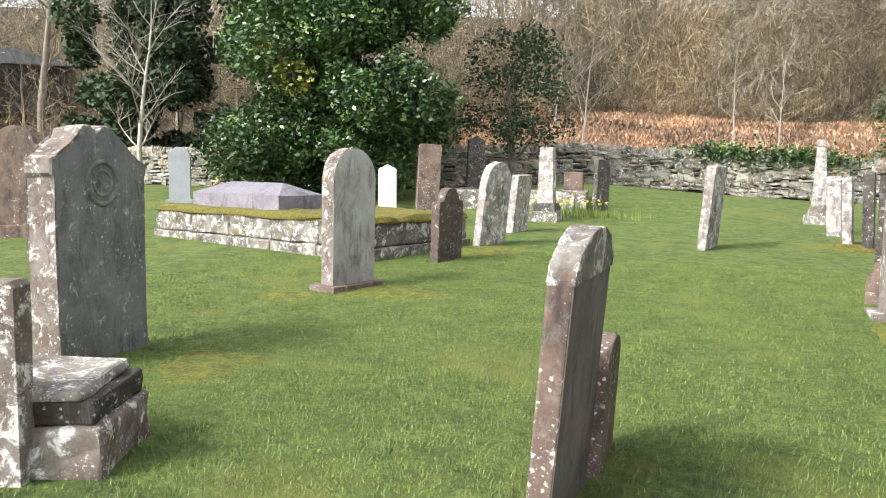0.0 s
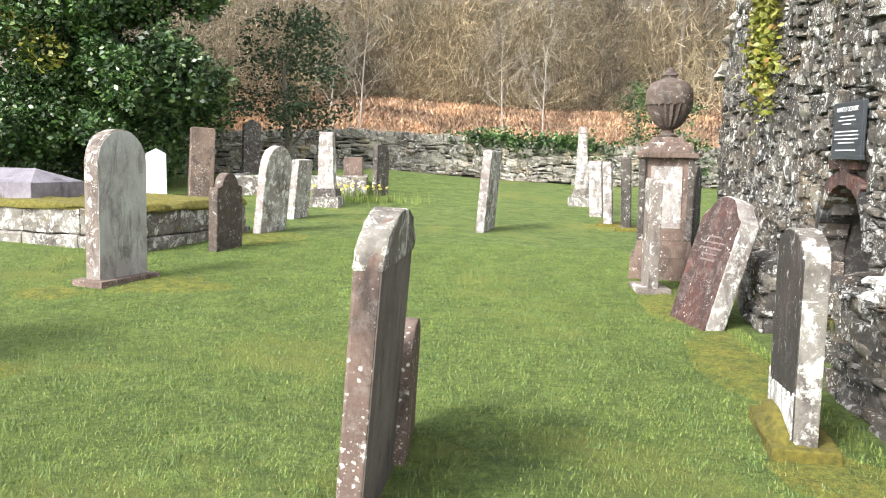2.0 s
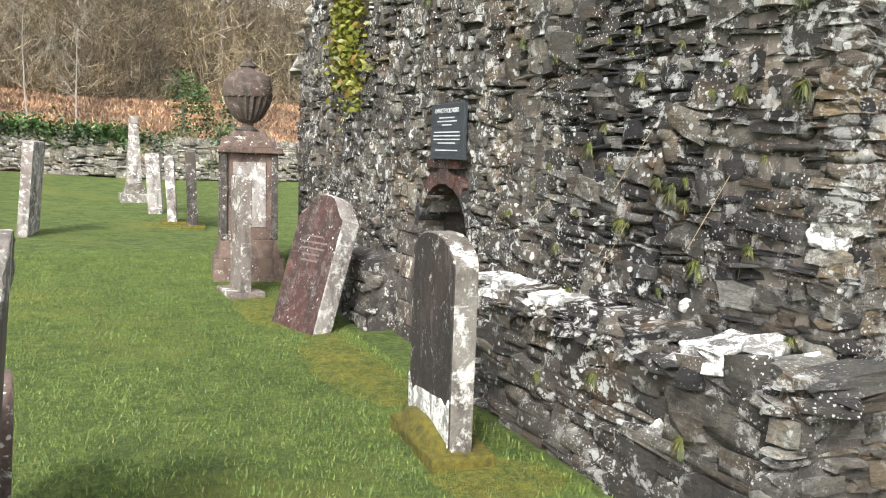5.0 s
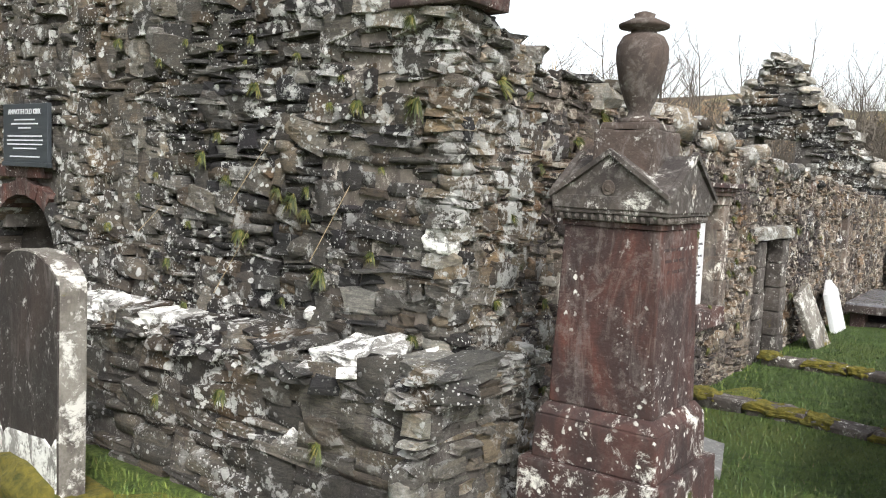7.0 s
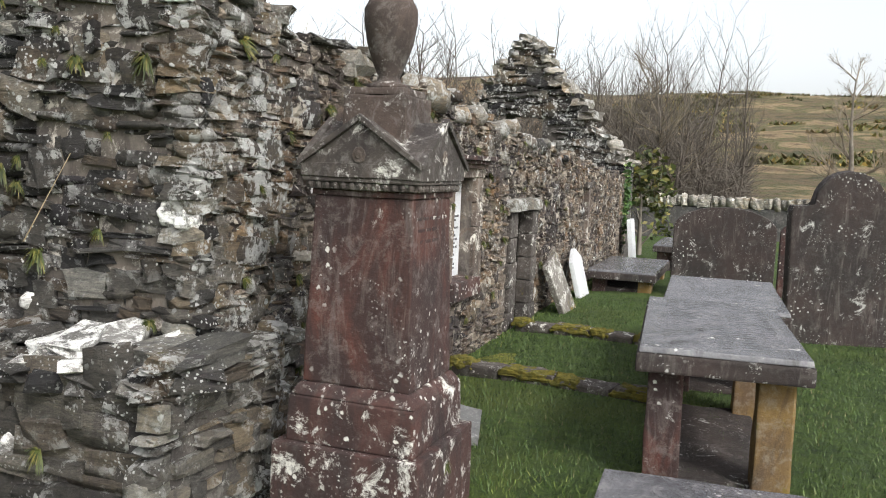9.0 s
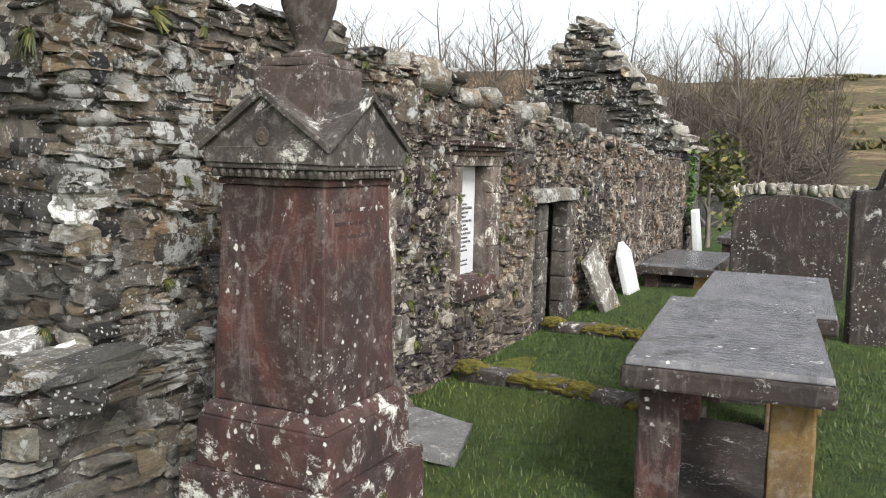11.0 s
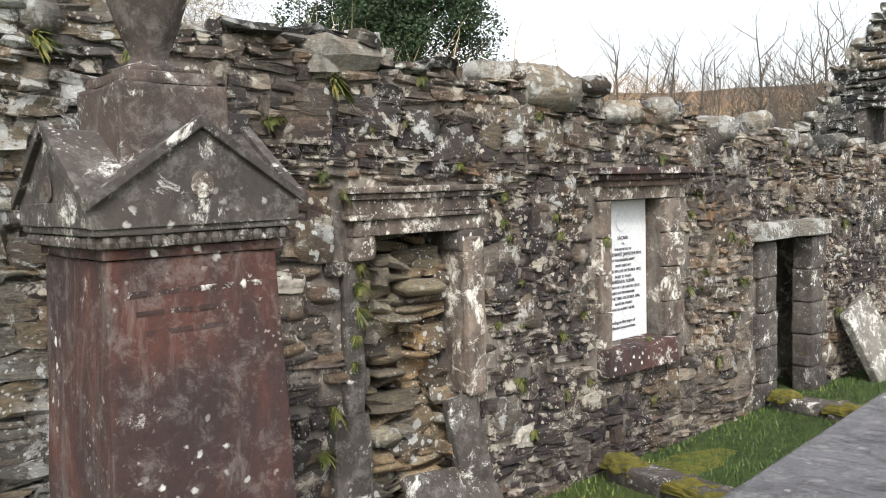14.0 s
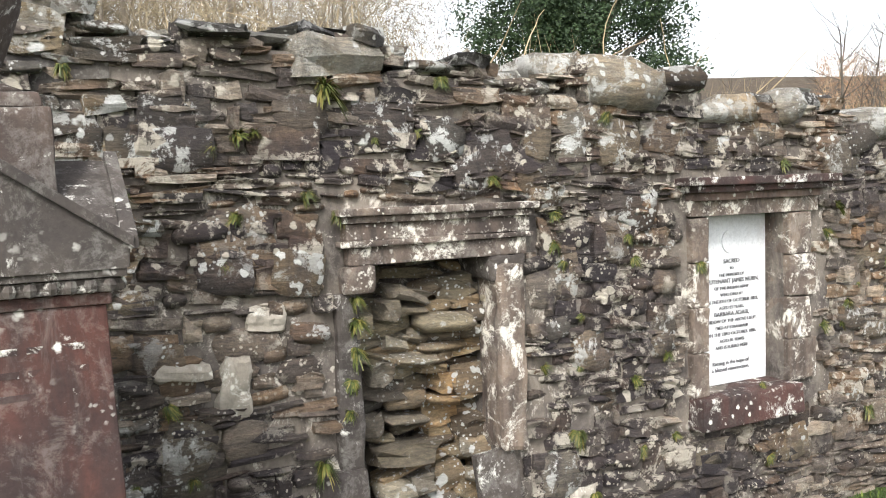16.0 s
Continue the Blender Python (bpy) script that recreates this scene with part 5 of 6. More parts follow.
part("box_stone", worn(box(0.75, 1.2, 0.3, 0.8, 0.38, 0.85, 0.95, 0.02), 0.01, 2, 6), M_REDDARK, plot)
part("white_block", worn(box(0.8, 1.05, -0.4, -0.18, -0.1, 0.25, 0.9, 0.03), 0.02, 2, 6), M_LICHEN, plot)

# ---- low tombs ----
chest = thing("chest_tomb", pose(-7.4, 7.4, 0.2, 0, 0, -17), "large lichened chest tomb with mossy turf top", "chest tomb")
for i in range(5):
    x0, x1 = -5.25 + i * 1.05, -5.25 + (i + 1) * 1.05 - 0.012
    part("lower_block", worn(box(x0, x1, 0.0, 2.45, -0.3, 0.24, 1, 0.03), 0.035, 5, 4, i), M_LICHEN, chest, "block crusted white with lichen")
    part("upper_block", worn(box(x0 + 0.04 * (i == 0), x1 - 0.04 * (i == 4), 0.04, 2.4, 0.25, 0.61, 0.995, 0.03), 0.035, 5, 4, i + 9), M_LICHEN, chest)
part("turf", worn(box(-5.25, 0.0, 0.0, 2.44, 0.58, 0.68, 0.97, 0.04), 0.07, 9, 3), M_MOSS, chest, "yellow moss and turf")
led = thing("ledger_slab", pose(-10.55, 9.4, 0.90, 0, 0, -17), "purple-grey hipped ledger slab on a chest tomb", "ledger slab")
part("edge", box(-1.15, 1.15, -0.5, 0.5, -0.06, 0.20, 1, 0.012), M_PURPLE, led)
bm = bmesh.new()
vs = [bm.verts.new(p) for p in ((-1.15, -0.5, 0.202), (1.15, -0.5, 0.202), (1.15, 0.5, 0.202), (-1.15, 0.5, 0.202), (-0.7, 0, 0.40), (0.7, 0, 0.40))]
for f in ((0, 1, 5, 4), (1, 2, 5), (2, 3, 4, 5), (3, 0, 4), (3, 2, 1, 0)):
    bm.faces.new([vs[i] for i in f])
part("hipped_top", bm, M_PURPLE, led)
fg = thing("low_tomb", pose(-5.60, 0.30, 0.05, 0, 0, 22), "low broken tomb with white-lichened slab top", "chest tomb")
part("chest", worn(box(-0.9, 0.22, -0.35, 0.4, -0.2, 0.27, 1, 0.03), 0.03, 5, 6), M_BLOTCH, fg)
part("side_slab", worn(box(-0.85, 0.18, -0.30, 0.36, 0.272, 0.40, 1, 0.02), 0.03, 5, 7), M_BLACK, fg)
part("top_slab", worn(box(-0.9, 0.12, -0.33, 0.42, 0.40, 0.46, 0.96, 0.02), 0.03, 5, 7), M_LICHEN, fg, "white-lichened broken slab")


def table_tomb(x, y, rz, length, width, height, label, mat=M_LEDGER, wells=True):
    th = thing("table_tomb", pose(x, y, 0.15, 0, 0, rz), label, "table tomb", "table tombs beside the church")
    part("tabletop", worn(box(-length / 2, length / 2, -width / 2, width / 2, height - 0.12, height - 0.03, 1, 0.015), 0.005, 4, 6, x), M_BLACK, th, "dark moulded edge")
    part("ledger", box(-length / 2 + 0.01, length / 2 - 0.01, -width / 2 + 0.01, width / 2 - 0.01, height - 0.028, height, 0.99, 0.006), mat, th, "wet grey inscribed ledger")
    for sx in (-1, 1):
        for sy in (-1, 1):
            part("leg", worn(box(sx * (length / 2 - 0.2) - 0.09, sx * (length / 2 - 0.2) + 0.09, sy * (width / 2 - 0.14) - 0.085, sy * (width / 2 - 0.14) + 0.085, -0.1, height - 0.122, 0.96, 0.012), 0.008, 3, 7, sx + sy), M_RED if sy > 0 else M_OCHRE, th)
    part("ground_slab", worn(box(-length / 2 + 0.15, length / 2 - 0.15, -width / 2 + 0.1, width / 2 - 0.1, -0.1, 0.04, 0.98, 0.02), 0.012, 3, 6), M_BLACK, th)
    if wells:
        r = random.Random(3)
        for i in range(24):
            xx = -length / 2 + 0.14 + i * 0.06
            for j in range(5):
                w = r.uniform(0.05, 0.11)
                yy = -0.29 + j * 0.122
                part("inscription_line", box(xx, xx + 0.016, yy, yy + w, height + 0.0005, height + 0.0015), M_LEDGER, th)
    return th


table_tomb(2.04, -1.955, 5, 1.70, 0.78, 0.69, "table tomb with wet inscribed grey ledger on stone legs")
table_tomb(3.92, -1.93, 3, 1.75, 0.84, 0.62, "table tomb with dark wet ledger slab", wells=False)
table_tomb(8.7, -0.62, 0, 1.9, 0.85, 0.27, "low table tomb with dark pale-edged ledger", wells=False)
table_tomb(11.3, -1.1, 0, 1.7, 0.8, 0.42, "low table tomb by the far wall", wells=False)
nt_ = thing("low_tomb", pose(0.2, -2.06, 0.14, 0, 0, 3), "low slab tomb, wet black top with white lichen", "chest tomb")
part("side_wall", worn(box(-0.62, 0.55, -0.36, 0.36, -0.2, 0.14, 1, 0.02), 0.01, 3, 6), M_LICHEN, nt_)
part("top_slab", worn(box(-0.7, 0.64, -0.50, 0.46, 0.142, 0.23, 0.98, 0.015), 0.006, 4, 6), M_LEDGER, nt_, "wet black slab with white lichen")

# kerbs and loose slabs on the grass by the church
for (x0, y0), (x1, y1), lab in (((3.05, -0.12), (2.72, -1.75), "mossy stone kerb of a grave plot"), ((4.85, -0.1), (4.6, -1.6), "mossy stone kerb crossing the grass")):
    th = thing("grave_kerb", pose(x0, y0, 0.12), lab, "kerb", "grave kerbs")
    L = math.hypot(x1 - x0, y1 - y0)
    ang = math.degrees(math.atan2(y1 - y0, x1 - x0))
    for i in range(4):
        bm = box(L * i / 4 + 0.006, L * (i + 1) / 4 - 0.006, -0.11, 0.09, -0.15, 0.10 + 0.015 * (i % 2), 0.95, 0.02)
        bm.transform(pose(0, 0, 0, 0, 0, ang))
        part("kerb_stone", worn(bm, 0.018, 4, 7, i), M_GREYRED, th)
        bm = box(L * i / 4 - 0.02, L * (i + 0.45 + 0.5 * (i % 2)) / 4 + 0.01, -0.125, 0.05, 0.06, 0.122, 0.8, 0.02)
        bm.transform(pose(0, 0, 0, 0, 0, ang))
        part("moss_cap", worn(bm, 0.022, 6, 22, i), M_MOSS, th)
th = thing("slate_slab", pose(1.58, -0.52, 0.16, 6, -4, 18), "fallen blue-grey slate slab lying in grass", "fallen slab", "loose slabs")
part("slab", worn(prism([(-0.3, -0.26), (0.24, -0.3), (0.34, 0.02), (0.1, 0.3), (-0.26, 0.24)], 0, 0.05, 0.006), 0.006, 2, 7), M_SLATE, th)
th.matrix_world = pose(1.60, -0.48, 0.24, -82, 0, 20)
th = thing("fallen_slab", pose(1.92, -0.24, 0.12, -38, 8, 8), "broken pale stone slab propped against the wall", "fallen slab", "loose slabs")
part("slab", worn(box(-0.28, 0.28, -0.03, 0.03, -0.05, 0.36, 0.96, 0.01), 0.008, 3, 7), M_GREYRED, th)

# yellow moss spreading in the turf
M_TURF = ground_material("mossy_turf", [(0.3, (0.14, 0.18, 0.03)), (0.5, (0.21, 0.23, 0.035)), (0.7, (0.29, 0.265, 0.04))], 6.0)


def moss_patch(x, y, rx, ry, seed):
    bm = bmesh.new()
    rings = []
    for k in range(6):
        t = k / 5
        ring = []
        for i in range(28):
            a = 2 * math.pi * i / 28
            e = t * (1 + 0.45 * noise.noise((math.cos(a) * 1.6 + seed, math.sin(a) * 1.6, seed)))
            px, py = x + rx * e * math.cos(a), y + ry * e * math.sin(a)
            ring.append(bm.verts.new((px - x, py - y, ground_z(px, py) + 0.014 - 0.03 * t ** 3)))
        rings.append(ring)
    for p, q in zip(rings, rings[1:]):
        for i in range(28):
            bm.faces.new((p[i], q[i], q[(i + 1) % 28], p[(i + 1) % 28]))
    th = thing("moss_patch", pose(x, y, 0), "yellow-green moss spreading through mown turf", "moss", "moss in the turf", "stuff")
    part("moss", bm, M_TURF, th, "", True)


for k, (x, y, rx, ry) in enumerate(((-0.75, 3.5, 0.40, 1.3), (-0.95, 5.5, 0.35, 0.8), (-0.75, 1.2, 0.5, 0.35), (-6.2, 5.6, 0.9, 0.6), (-6.3, 9.2, 0.7, 0.8), (-6.3, 2.3, 0.5, 0.7), (-0.95, 12.4, 0.5, 0.9), (-7.2, 5.0, 0.5, 0.4), (1.1, -0.3, 0.3, 0.16), (3.4, -0.3, 0.5, 0.2), (-0.65, 0.3, 0.3, 0.5))):
    moss_patch(x, y, rx, ry, 3.1 * k + 1)

# ---- boundary walls ----
def dyke(name, pts, height, label, seed, near):
    """A drystone wall along points, with upright cope stones."""
    r = random.Random(seed)
    total = 0
    bm = bmesh.new()
    segs = []
    for (xa, ya), (xb, yb) in zip(pts, pts[1:]):
        L = math.hypot(xb - xa, yb - ya)
        segs.append((total, L, xa, ya, xb, yb))
        k = max(1, int(L / 0.8))
        for i in range(k):
            s0, s1 = i / k, (i + 1) / k
            x0, y0, x1, y1 = xa + (xb - xa) * s0, ya + (yb - ya) * s0, xa + (xb - xa) * s1, ya + (yb - ya) * s1
            z = min(ground_z(x0, y0 - 0.3), ground_z(x1, y1 - 0.3))
            b2 = box(0, math.hypot(x1 - x0, y1 - y0) + 0.02, -0.19, 0.19, z - 0.5, z + height - 0.05, 0.97)
            b2.transform(Matrix.Translation((x0, y0, 0)) @ Matrix.Rotation(math.atan2(y1 - y0, x1 - x0), 4, "Z"))
            me = bpy.data.meshes.new("tmp")
            b2.to_mesh(me)
            b2.free()
            bm.from_mesh(me)
            bpy.data.meshes.remove(me)
        total += L
    wall = structure(name, bm, M_DARKCORE, label, "drystone wall")

    def at(u, v, o):
        for s, L, xa, ya, xb, yb in segs:
            if u <= s + L + 1e-6:
                break
        f = (u - s) / L
        x, y = xa + (xb - xa) * f, ya + (yb - ya) * f
        ang = math.atan2(yb - ya, xb - xa)
        return Matrix.Translation((x, y, ground_z(x, y - 0.3) + v)) @ Matrix.Rotation(ang, 4, "Z") @ pose(0, -0.2 - o, 0)
    st = courses(0, total, 0.02, height - 0.05, lambda u, v, h: 0 < u < total, r, (0.08, 0.18), (0.13, 0.36))
    lay(wall, "stone", st, at, stone_meshes("stone", M_DYKE), M_DYKE, near, (0.2, 0.3), 0.04, seed, "pale field stones")
    u, cs = 0.1, []
    while u < total:
        w = r.uniform(0.12, 0.24)
        cs.append((u, height + 0.07, w, r.uniform(0.24, 0.34), r.uniform(-9, 9)))
        u += w * 0.95
    lay(wall, "cope_stone", cs, lambda u, v, o: at(u, v, -0.2), stone_meshes("cope_stone", M_DYKE), M_DYKE, lambda u, v: True, (0.4, 0.5), 0.0, seed + 1, "upright cope stones")
    return wall


dyke("boundary_wall_north", [(x, dyke_y(x)) for x in (-34, -28, -24, -20, -16, -13, -10, -7, -4, -1, 2, 5, 9, 14, 21)], 1.05, "drystone churchyard wall with upright cope stones", 50, lambda u, v: 26 < u < 36)
dyke("boundary_wall_east", [(19, -26), (19, -14), (19, -6), (19, 0), (19, 6)], 0.8, "dark drystone wall closing the churchyard, ivy at one end", 60, lambda u, v: 15 < u < 26)
dyke("boundary_wall_west", [(-34, dyke_y(-34)), (-32, 6), (-30, -12)], 1.05, "drystone churchyard wall with upright cope stones", 70, lambda u, v: False)

# ---- trees and plants ----
def grow(verts, faces, p, d, length, radius, depth, r, spread=0.55, lift=0.12, sides=5, kids=3, tips=None):
    """A limb in three bent pieces, with side limbs."""
    steps = 3
    for s in range(steps):
        d = (d + Vector((r.uniform(-1, 1), r.uniform(-1, 1), r.uniform(-0.6, 0.9) + lift)) * 0.13).normalized()
        q = p + d * (length / steps)
        k = radius * (1 - 0.75 * (s + 1) / steps) if depth == 0 else radius * (1 - 0.5 * (s + 1) / steps)
        tube(verts, faces, p, q, radius * (1 - 0.5 * s / steps), max(k, 0.003), sides if depth > 1 else 3)
        p = q
        if tips is not None and depth <= 1:
            tips.append(p.copy())
        if depth > 0 and (s > 0 or depth < 3):
            for _ in range(kids if s == steps - 1 else max(1, kids - 1)):
                nd = (d + Vector((r.uniform(-1, 1), r.uniform(-1, 1), r.uniform(-0.5, 0.9))) * spread * 1.6).normalized()
                grow(verts, faces, p, nd, length * r.uniform(0.45, 0.68), radius * 0.42, depth - 1, r, spread, lift, sides, kids, tips)


def bare_tree(seed, height, radius, depth=3, spread=0.5, lift=0.25, kids=3, start=0.35, limbs=9):
    """Trunk and branch meshes of a leafless tree."""
    r = random.Random(seed)
    tv, tf, bv, bf = [], [], [], []
    p, d = Vector((0, 0, -0.3)), Vector((r.uniform(-0.08, 0.08), r.uniform(-0.08, 0.08), 1)).normalized()
    n, spine = 8, [p]
    for s in range(n):
        q = p + d * (height + 0.3) / n
        spine.append(q)
        d = (d + Vector((r.uniform(-0.09, 0.09), r.uniform(-0.09, 0.09), 0.05))).normalized()
        p = q
        if (s + 1) / n >= start:
            for _ in range(max(1, round(limbs / (n * (1 - start))))):
                a = r.uniform(0, 6.283)
                nd = Vector((math.cos(a), math.sin(a), r.uniform(0.3, 1.3))).normalized()
                grow(bv, bf, p, nd, height * r.uniform(0.16, 0.30) * (1.2 - 0.5 * s / n), radius * 0.34 * (1.1 - 0.7 * s / n), depth - 1, r, spread, lift, 4, kids)
    long_tube(tv, tf, spine, [radius * (1 - 0.85 * i / n) for i in range(n + 1)], 6)
    return tv, tf, bv, bf


def tree_thing(x, y, data, mats, label, name="bare_tree", turn=0.0, scale=1.0, group=""):
    th = thing(name, pose(x, y, ground_z(x, y), 0, 0, turn), label, "tree", group)
    tr = new("trunk", raw_mesh("trunk", data[0], data[1], mats[0], True))
    tr.parent = th
    cr = new("crown", raw_mesh("crown", data[2], data[3], mats[1]))
    cr.parent = th
    th.scale = (scale,) * 3
    return th


def leaves(points, size, r, per=1, jitter=0.1, flat=0.6):
    """Small pointed leaves scattered round points."""
    v, f = [], []
    for p in points:
        for _ in range(per):
            c = p + Vector((r.gauss(0, jitter), r.gauss(0, jitter), r.gauss(0, jitter * flat)))
            a = Vector((r.uniform(-1, 1), r.uniform(-1, 1), r.uniform(-0.8, 0.6))).normalized()
            s = a.cross(Vector((r.uniform(-1, 1), r.uniform(-1, 1), r.uniform(-1, 1)))).normalized()
            k = size * r.uniform(0.6, 1.3)
            b = len(v)
            v += [tuple(c - a * k), tuple(c + s * k * 0.55), tuple(c + a * k), tuple(c - s * k * 0.55)]
            f.append((b, b + 1, b + 2, b + 3))
    return v, f


def clump_points(r, clumps, per):
    """Points in and on ragged clumps: (centre, radius) pairs."""
    out = []
    for c, rad in clumps:
        for _ in range(int(per * rad * rad)):
            d = Vector((r.gauss(0, 1), r.gauss(0, 1), r.gauss(0, 1))).normalized()
            k = rad * (0.62 + 0.42 * r.random()) * (1 + 0.25 * noise.noise(d * 2.3 + c))
            out.append(c + Vector((d.x * k, d.y * k, d.z * k * 0.9)))
    return out


# the ivy-clad tree by the north wall
r = random.Random(11)
th = thing("ivy_tree", pose(-12.6, 16.6, ground_z(-12.6, 16.6)), "tree smothered in dark glossy ivy", "tree")
data = bare_tree(3, 9.5, 0.32, 3, 0.5, 0.2, 2, 0.3, 12)
o = new("trunk", raw_mesh("trunk", data[0], data[1], M_BARK, True)); o.parent = th
o = new("branchwork", raw_mesh("branchwork", data[2], data[3], M_BARK)); o.parent = th
clumps = []
for i in range(130):
    z = 0.4 + 8.4 * r.random() ** 0.9
    reach = 2.6 * math.sin(min(1, z / 1.4) * 1.57) * (1.15 - 0.06 * z)
    a = r.uniform(0, 6.283)
    k = reach * math.sqrt(r.random())
    clumps.append((Vector((k * math.cos(a) * 1.1, k * math.sin(a), z)), r.uniform(0.5, 1.0)))
v, f = leaves(clump_points(r, clumps, 1900), 0.075, r, 1, 0.06)
o = new("ivy", raw_mesh("ivy", v, f, M_IVY)); o.parent = th
tagged(o, "dark glossy ivy leaves")
v, f = leaves(clump_points(r, [(Vector((-0.4 + r.uniform(-0.7, 0.7), -2.2 + r.uniform(-0.2, 0.2), 3.55 + r.uniform(-0.6, 0.6))), 0.5) for _ in range(4)], 420), 0.07, r, 1, 0.05)
o = new("pale_ivy", raw_mesh("pale_ivy", v, f, M_IVYGOLD)); o.parent = th
tagged(o, "yellow-green young ivy")


def evergreen(x, y, w, h, seed, mat, label, name, size=0.07, density=420, upright=1.0, base=0.4):
    q = random.Random(seed)
    th = thing(name, pose(x, y, ground_z(x, y)), label, "tree")
    d = bare_tree(seed, h * 0.8, 0.035 * h, 1, 0.5, 0.1, 2, 0.2, 10)
    a = new("trunk", raw_mesh("trunk", d[0], d[1], M_BARK, True)); a.parent = th
    a = new("branchwork", raw_mesh("branchwork", d[2], d[3], M_BARK)); a.parent = th
    cl = []
    for i in range(int(22 * upright + 20)):
        t = q.random()
        k = w / 2 * (1 - (0.55 if upright < 4 else 0.15) * t) * math.sqrt(q.random())
        ang = q.uniform(0, 6.283)
        cl.append((Vector((k * math.cos(ang), k * math.sin(ang), base + (h - base) * t)), q.uniform(0.16, 0.3) * w / 2))
    vv, ff = leaves(clump_points(q, cl, density), size, q, 1, 0.07)
    a = new("crown", raw_mesh("crown", vv, ff, mat)); a.parent = th
    return th


evergreen(-9.0, 20.0, 3.6, 4.6, 21, M_YEW, "drooping yew beside the boundary wall", "yew_tree", 0.06, 700, base=1.3)
evergreen(-24.5, 22.8, 5.5, 9.0, 22, M_YEW, "dark conifer behind the boundary wall", "conifer", 0.13, 800, 4.0)
evergreen(-17.5, 23.5, 4.0, 7.0, 25, M_YEW, "dark spruce among bare trees", "conifer", 0.09, 800, 2.0)
evergreen(1.6, 28.5, 2.4, 3.2, 24, M_IVY, "green holly bush at the wood's edge", "holly", 0.06, 600)
evergreen(2.6, 24.0, 2.2, 2.7, 28, M_IVY, "green shrub behind the gable", "holly", 0.06, 600)
evergreen(13.6, 14.7, 5.6, 10.5, 23, M_YEW, "dark upright yew behind the church wall", "yew_tree", 0.048, 1700, 12.0)
evergreen(-15.6, 18.2, 3.2, 9.5, 31, M_YEW, "dark yew close behind the ivy-clad tree", "yew_tree", 0.09, 900, 5.0)
evergreen(13.3, -0.15, 1.5, 1.9, 27, M_FERN, "yellow-green ivy bush at the wall's end", "ivy_bush", 0.07, 700)
evergreen(-18.3, 19.9, 1.6, 2.0, 29, M_COPPER, "small beech hedge with copper leaves", "beech_bush", 0.06, 500)

# pale saplings beyond the wall
for k, (x, y, hgt) in enumerate(((-3.4, 30.5, 4.6), (-1.9, 30.2, 4.2), (-8.6, 27.0, 4.8), (-9.6, 27.3, 4.4))):
    tree_thing(x, y, bare_tree(60 + k, hgt, 0.042, 3, 0.5, 0.5, 2, 0.3, 10), (M_BIRCH, M_BIRCH), "slender pale leafless sapling above bracken", "birch_sapling", 40 * k, 1.0, "saplings on the slope")
tree_thing(-20.2, 17.6, bare_tree(71, 6.0, 0.10, 3, 0.6, 0.35, 3, 0.25, 12), (M_BIRCH, M_BIRCH), "pale leafless birch by the boundary wall", "birch_tree")
tree_thing(-16.2, 22.5, bare_tree(72, 8.0, 0.20, 3, 0.6, 0.3, 3, 0.25, 12), (M_BARK, M_TWIG), "leafless tree behind the boundary wall", "bare_tree")
# bare trees on the hill side, seen over the east wall
for k, (x, y, hgt) in enumerate(((26, -5.0, 4.6), (27.5, -6.3, 4.2), (31, -8.5, 4.4), (28, 1.0, 5), (40, -14, 4.4))):
    tree_thing(x, y, bare_tree(80 + k, hgt, 0.14, 3, 0.55, 0.35, 3, 0.25, 12), (M_BARK, M_TWIG), "leafless field tree before the gorse hill", "bare_tree", 0, 1, "field trees")


def merged(name, items, mat, label, category, smooth=False):
    """One object of many far plants: (verts, faces, matrix)."""
    vs, fs, base = [], [], 0
    for v, f, m in items:
        a = np.array(m)
        vs.append(np.asarray(v) @ a[:3, :3].T + a[:3, 3])
        fs += [tuple(i + base for i in face) for face in f]
        base += len(v)
    ob = new(name, raw_mesh(name, np.concatenate(vs).tolist(), fs, mat, smooth))
    return tagged(ob, label, category, kind="stuff")


# the woods: trunks and twigs of several kinds
kinds = [bare_tree(100 + i, 10, 0.17, 3, 0.5, 0.4, 2, 0.25, 13) for i in range(6)]
brush = [bare_tree(140 + i, 3.4, 0.035, 2, 0.7, 0.35, 3, 0.08, 13) for i in range(4)]
r = random.Random(77)
spots_n = []
for i in range(105):
    x = r.uniform(-48, 22)
    y = dyke_y(x) + (r.uniform(15, 46) if x > -15 else r.uniform(5, 40))
    spots_n.append((x, y))
for i in range(46):
    spots_n.append((r.uniform(25, 55), r.uniform(1, 24)))
for i in range(70):
    x = r.uniform(27, 50)
    spots_n.append((x, -2.1 + (x + 2.7) * math.tan(radians(r.uniform(0.5, 15)))))
for i in range(26):
    spots_n.append((r.uniform(20, 34), r.uniform(26, 50)))
for i in range(46):
    x = r.uniform(50, 66)
    spots_n.append((x, -2.6 + x * math.tan(radians(r.uniform(14, 38)))))
trunks, twigs = [], []
for x, y in spots_n:
    d = kinds[r.randrange(6)]
    s = r.uniform(0.7, 1.25)
    m = pose(x, y, ground_z(x, y), 0, 0, r.uniform(0, 360)) @ Matrix.Diagonal((s, s, s, 1))
    if x > 22:
        m = m @ (Matrix.Diagonal((0.85, 0.85, 0.78, 1)) if x > 50 and y > 10 else Matrix.Diagonal((0.36, 0.36, 0.5, 1)))
    trunks.append((d[0], d[1], m))
    twigs.append((d[2], d[3], m))
grove_t, grove_b = [q for q in trunks if q[2].translation.x > 22], [q for q in twigs if q[2].translation.x > 22]
trunks, twigs = [q for q in trunks if q[2].translation.x <= 22], [q for q in twigs if q[2].translation.x <= 22]
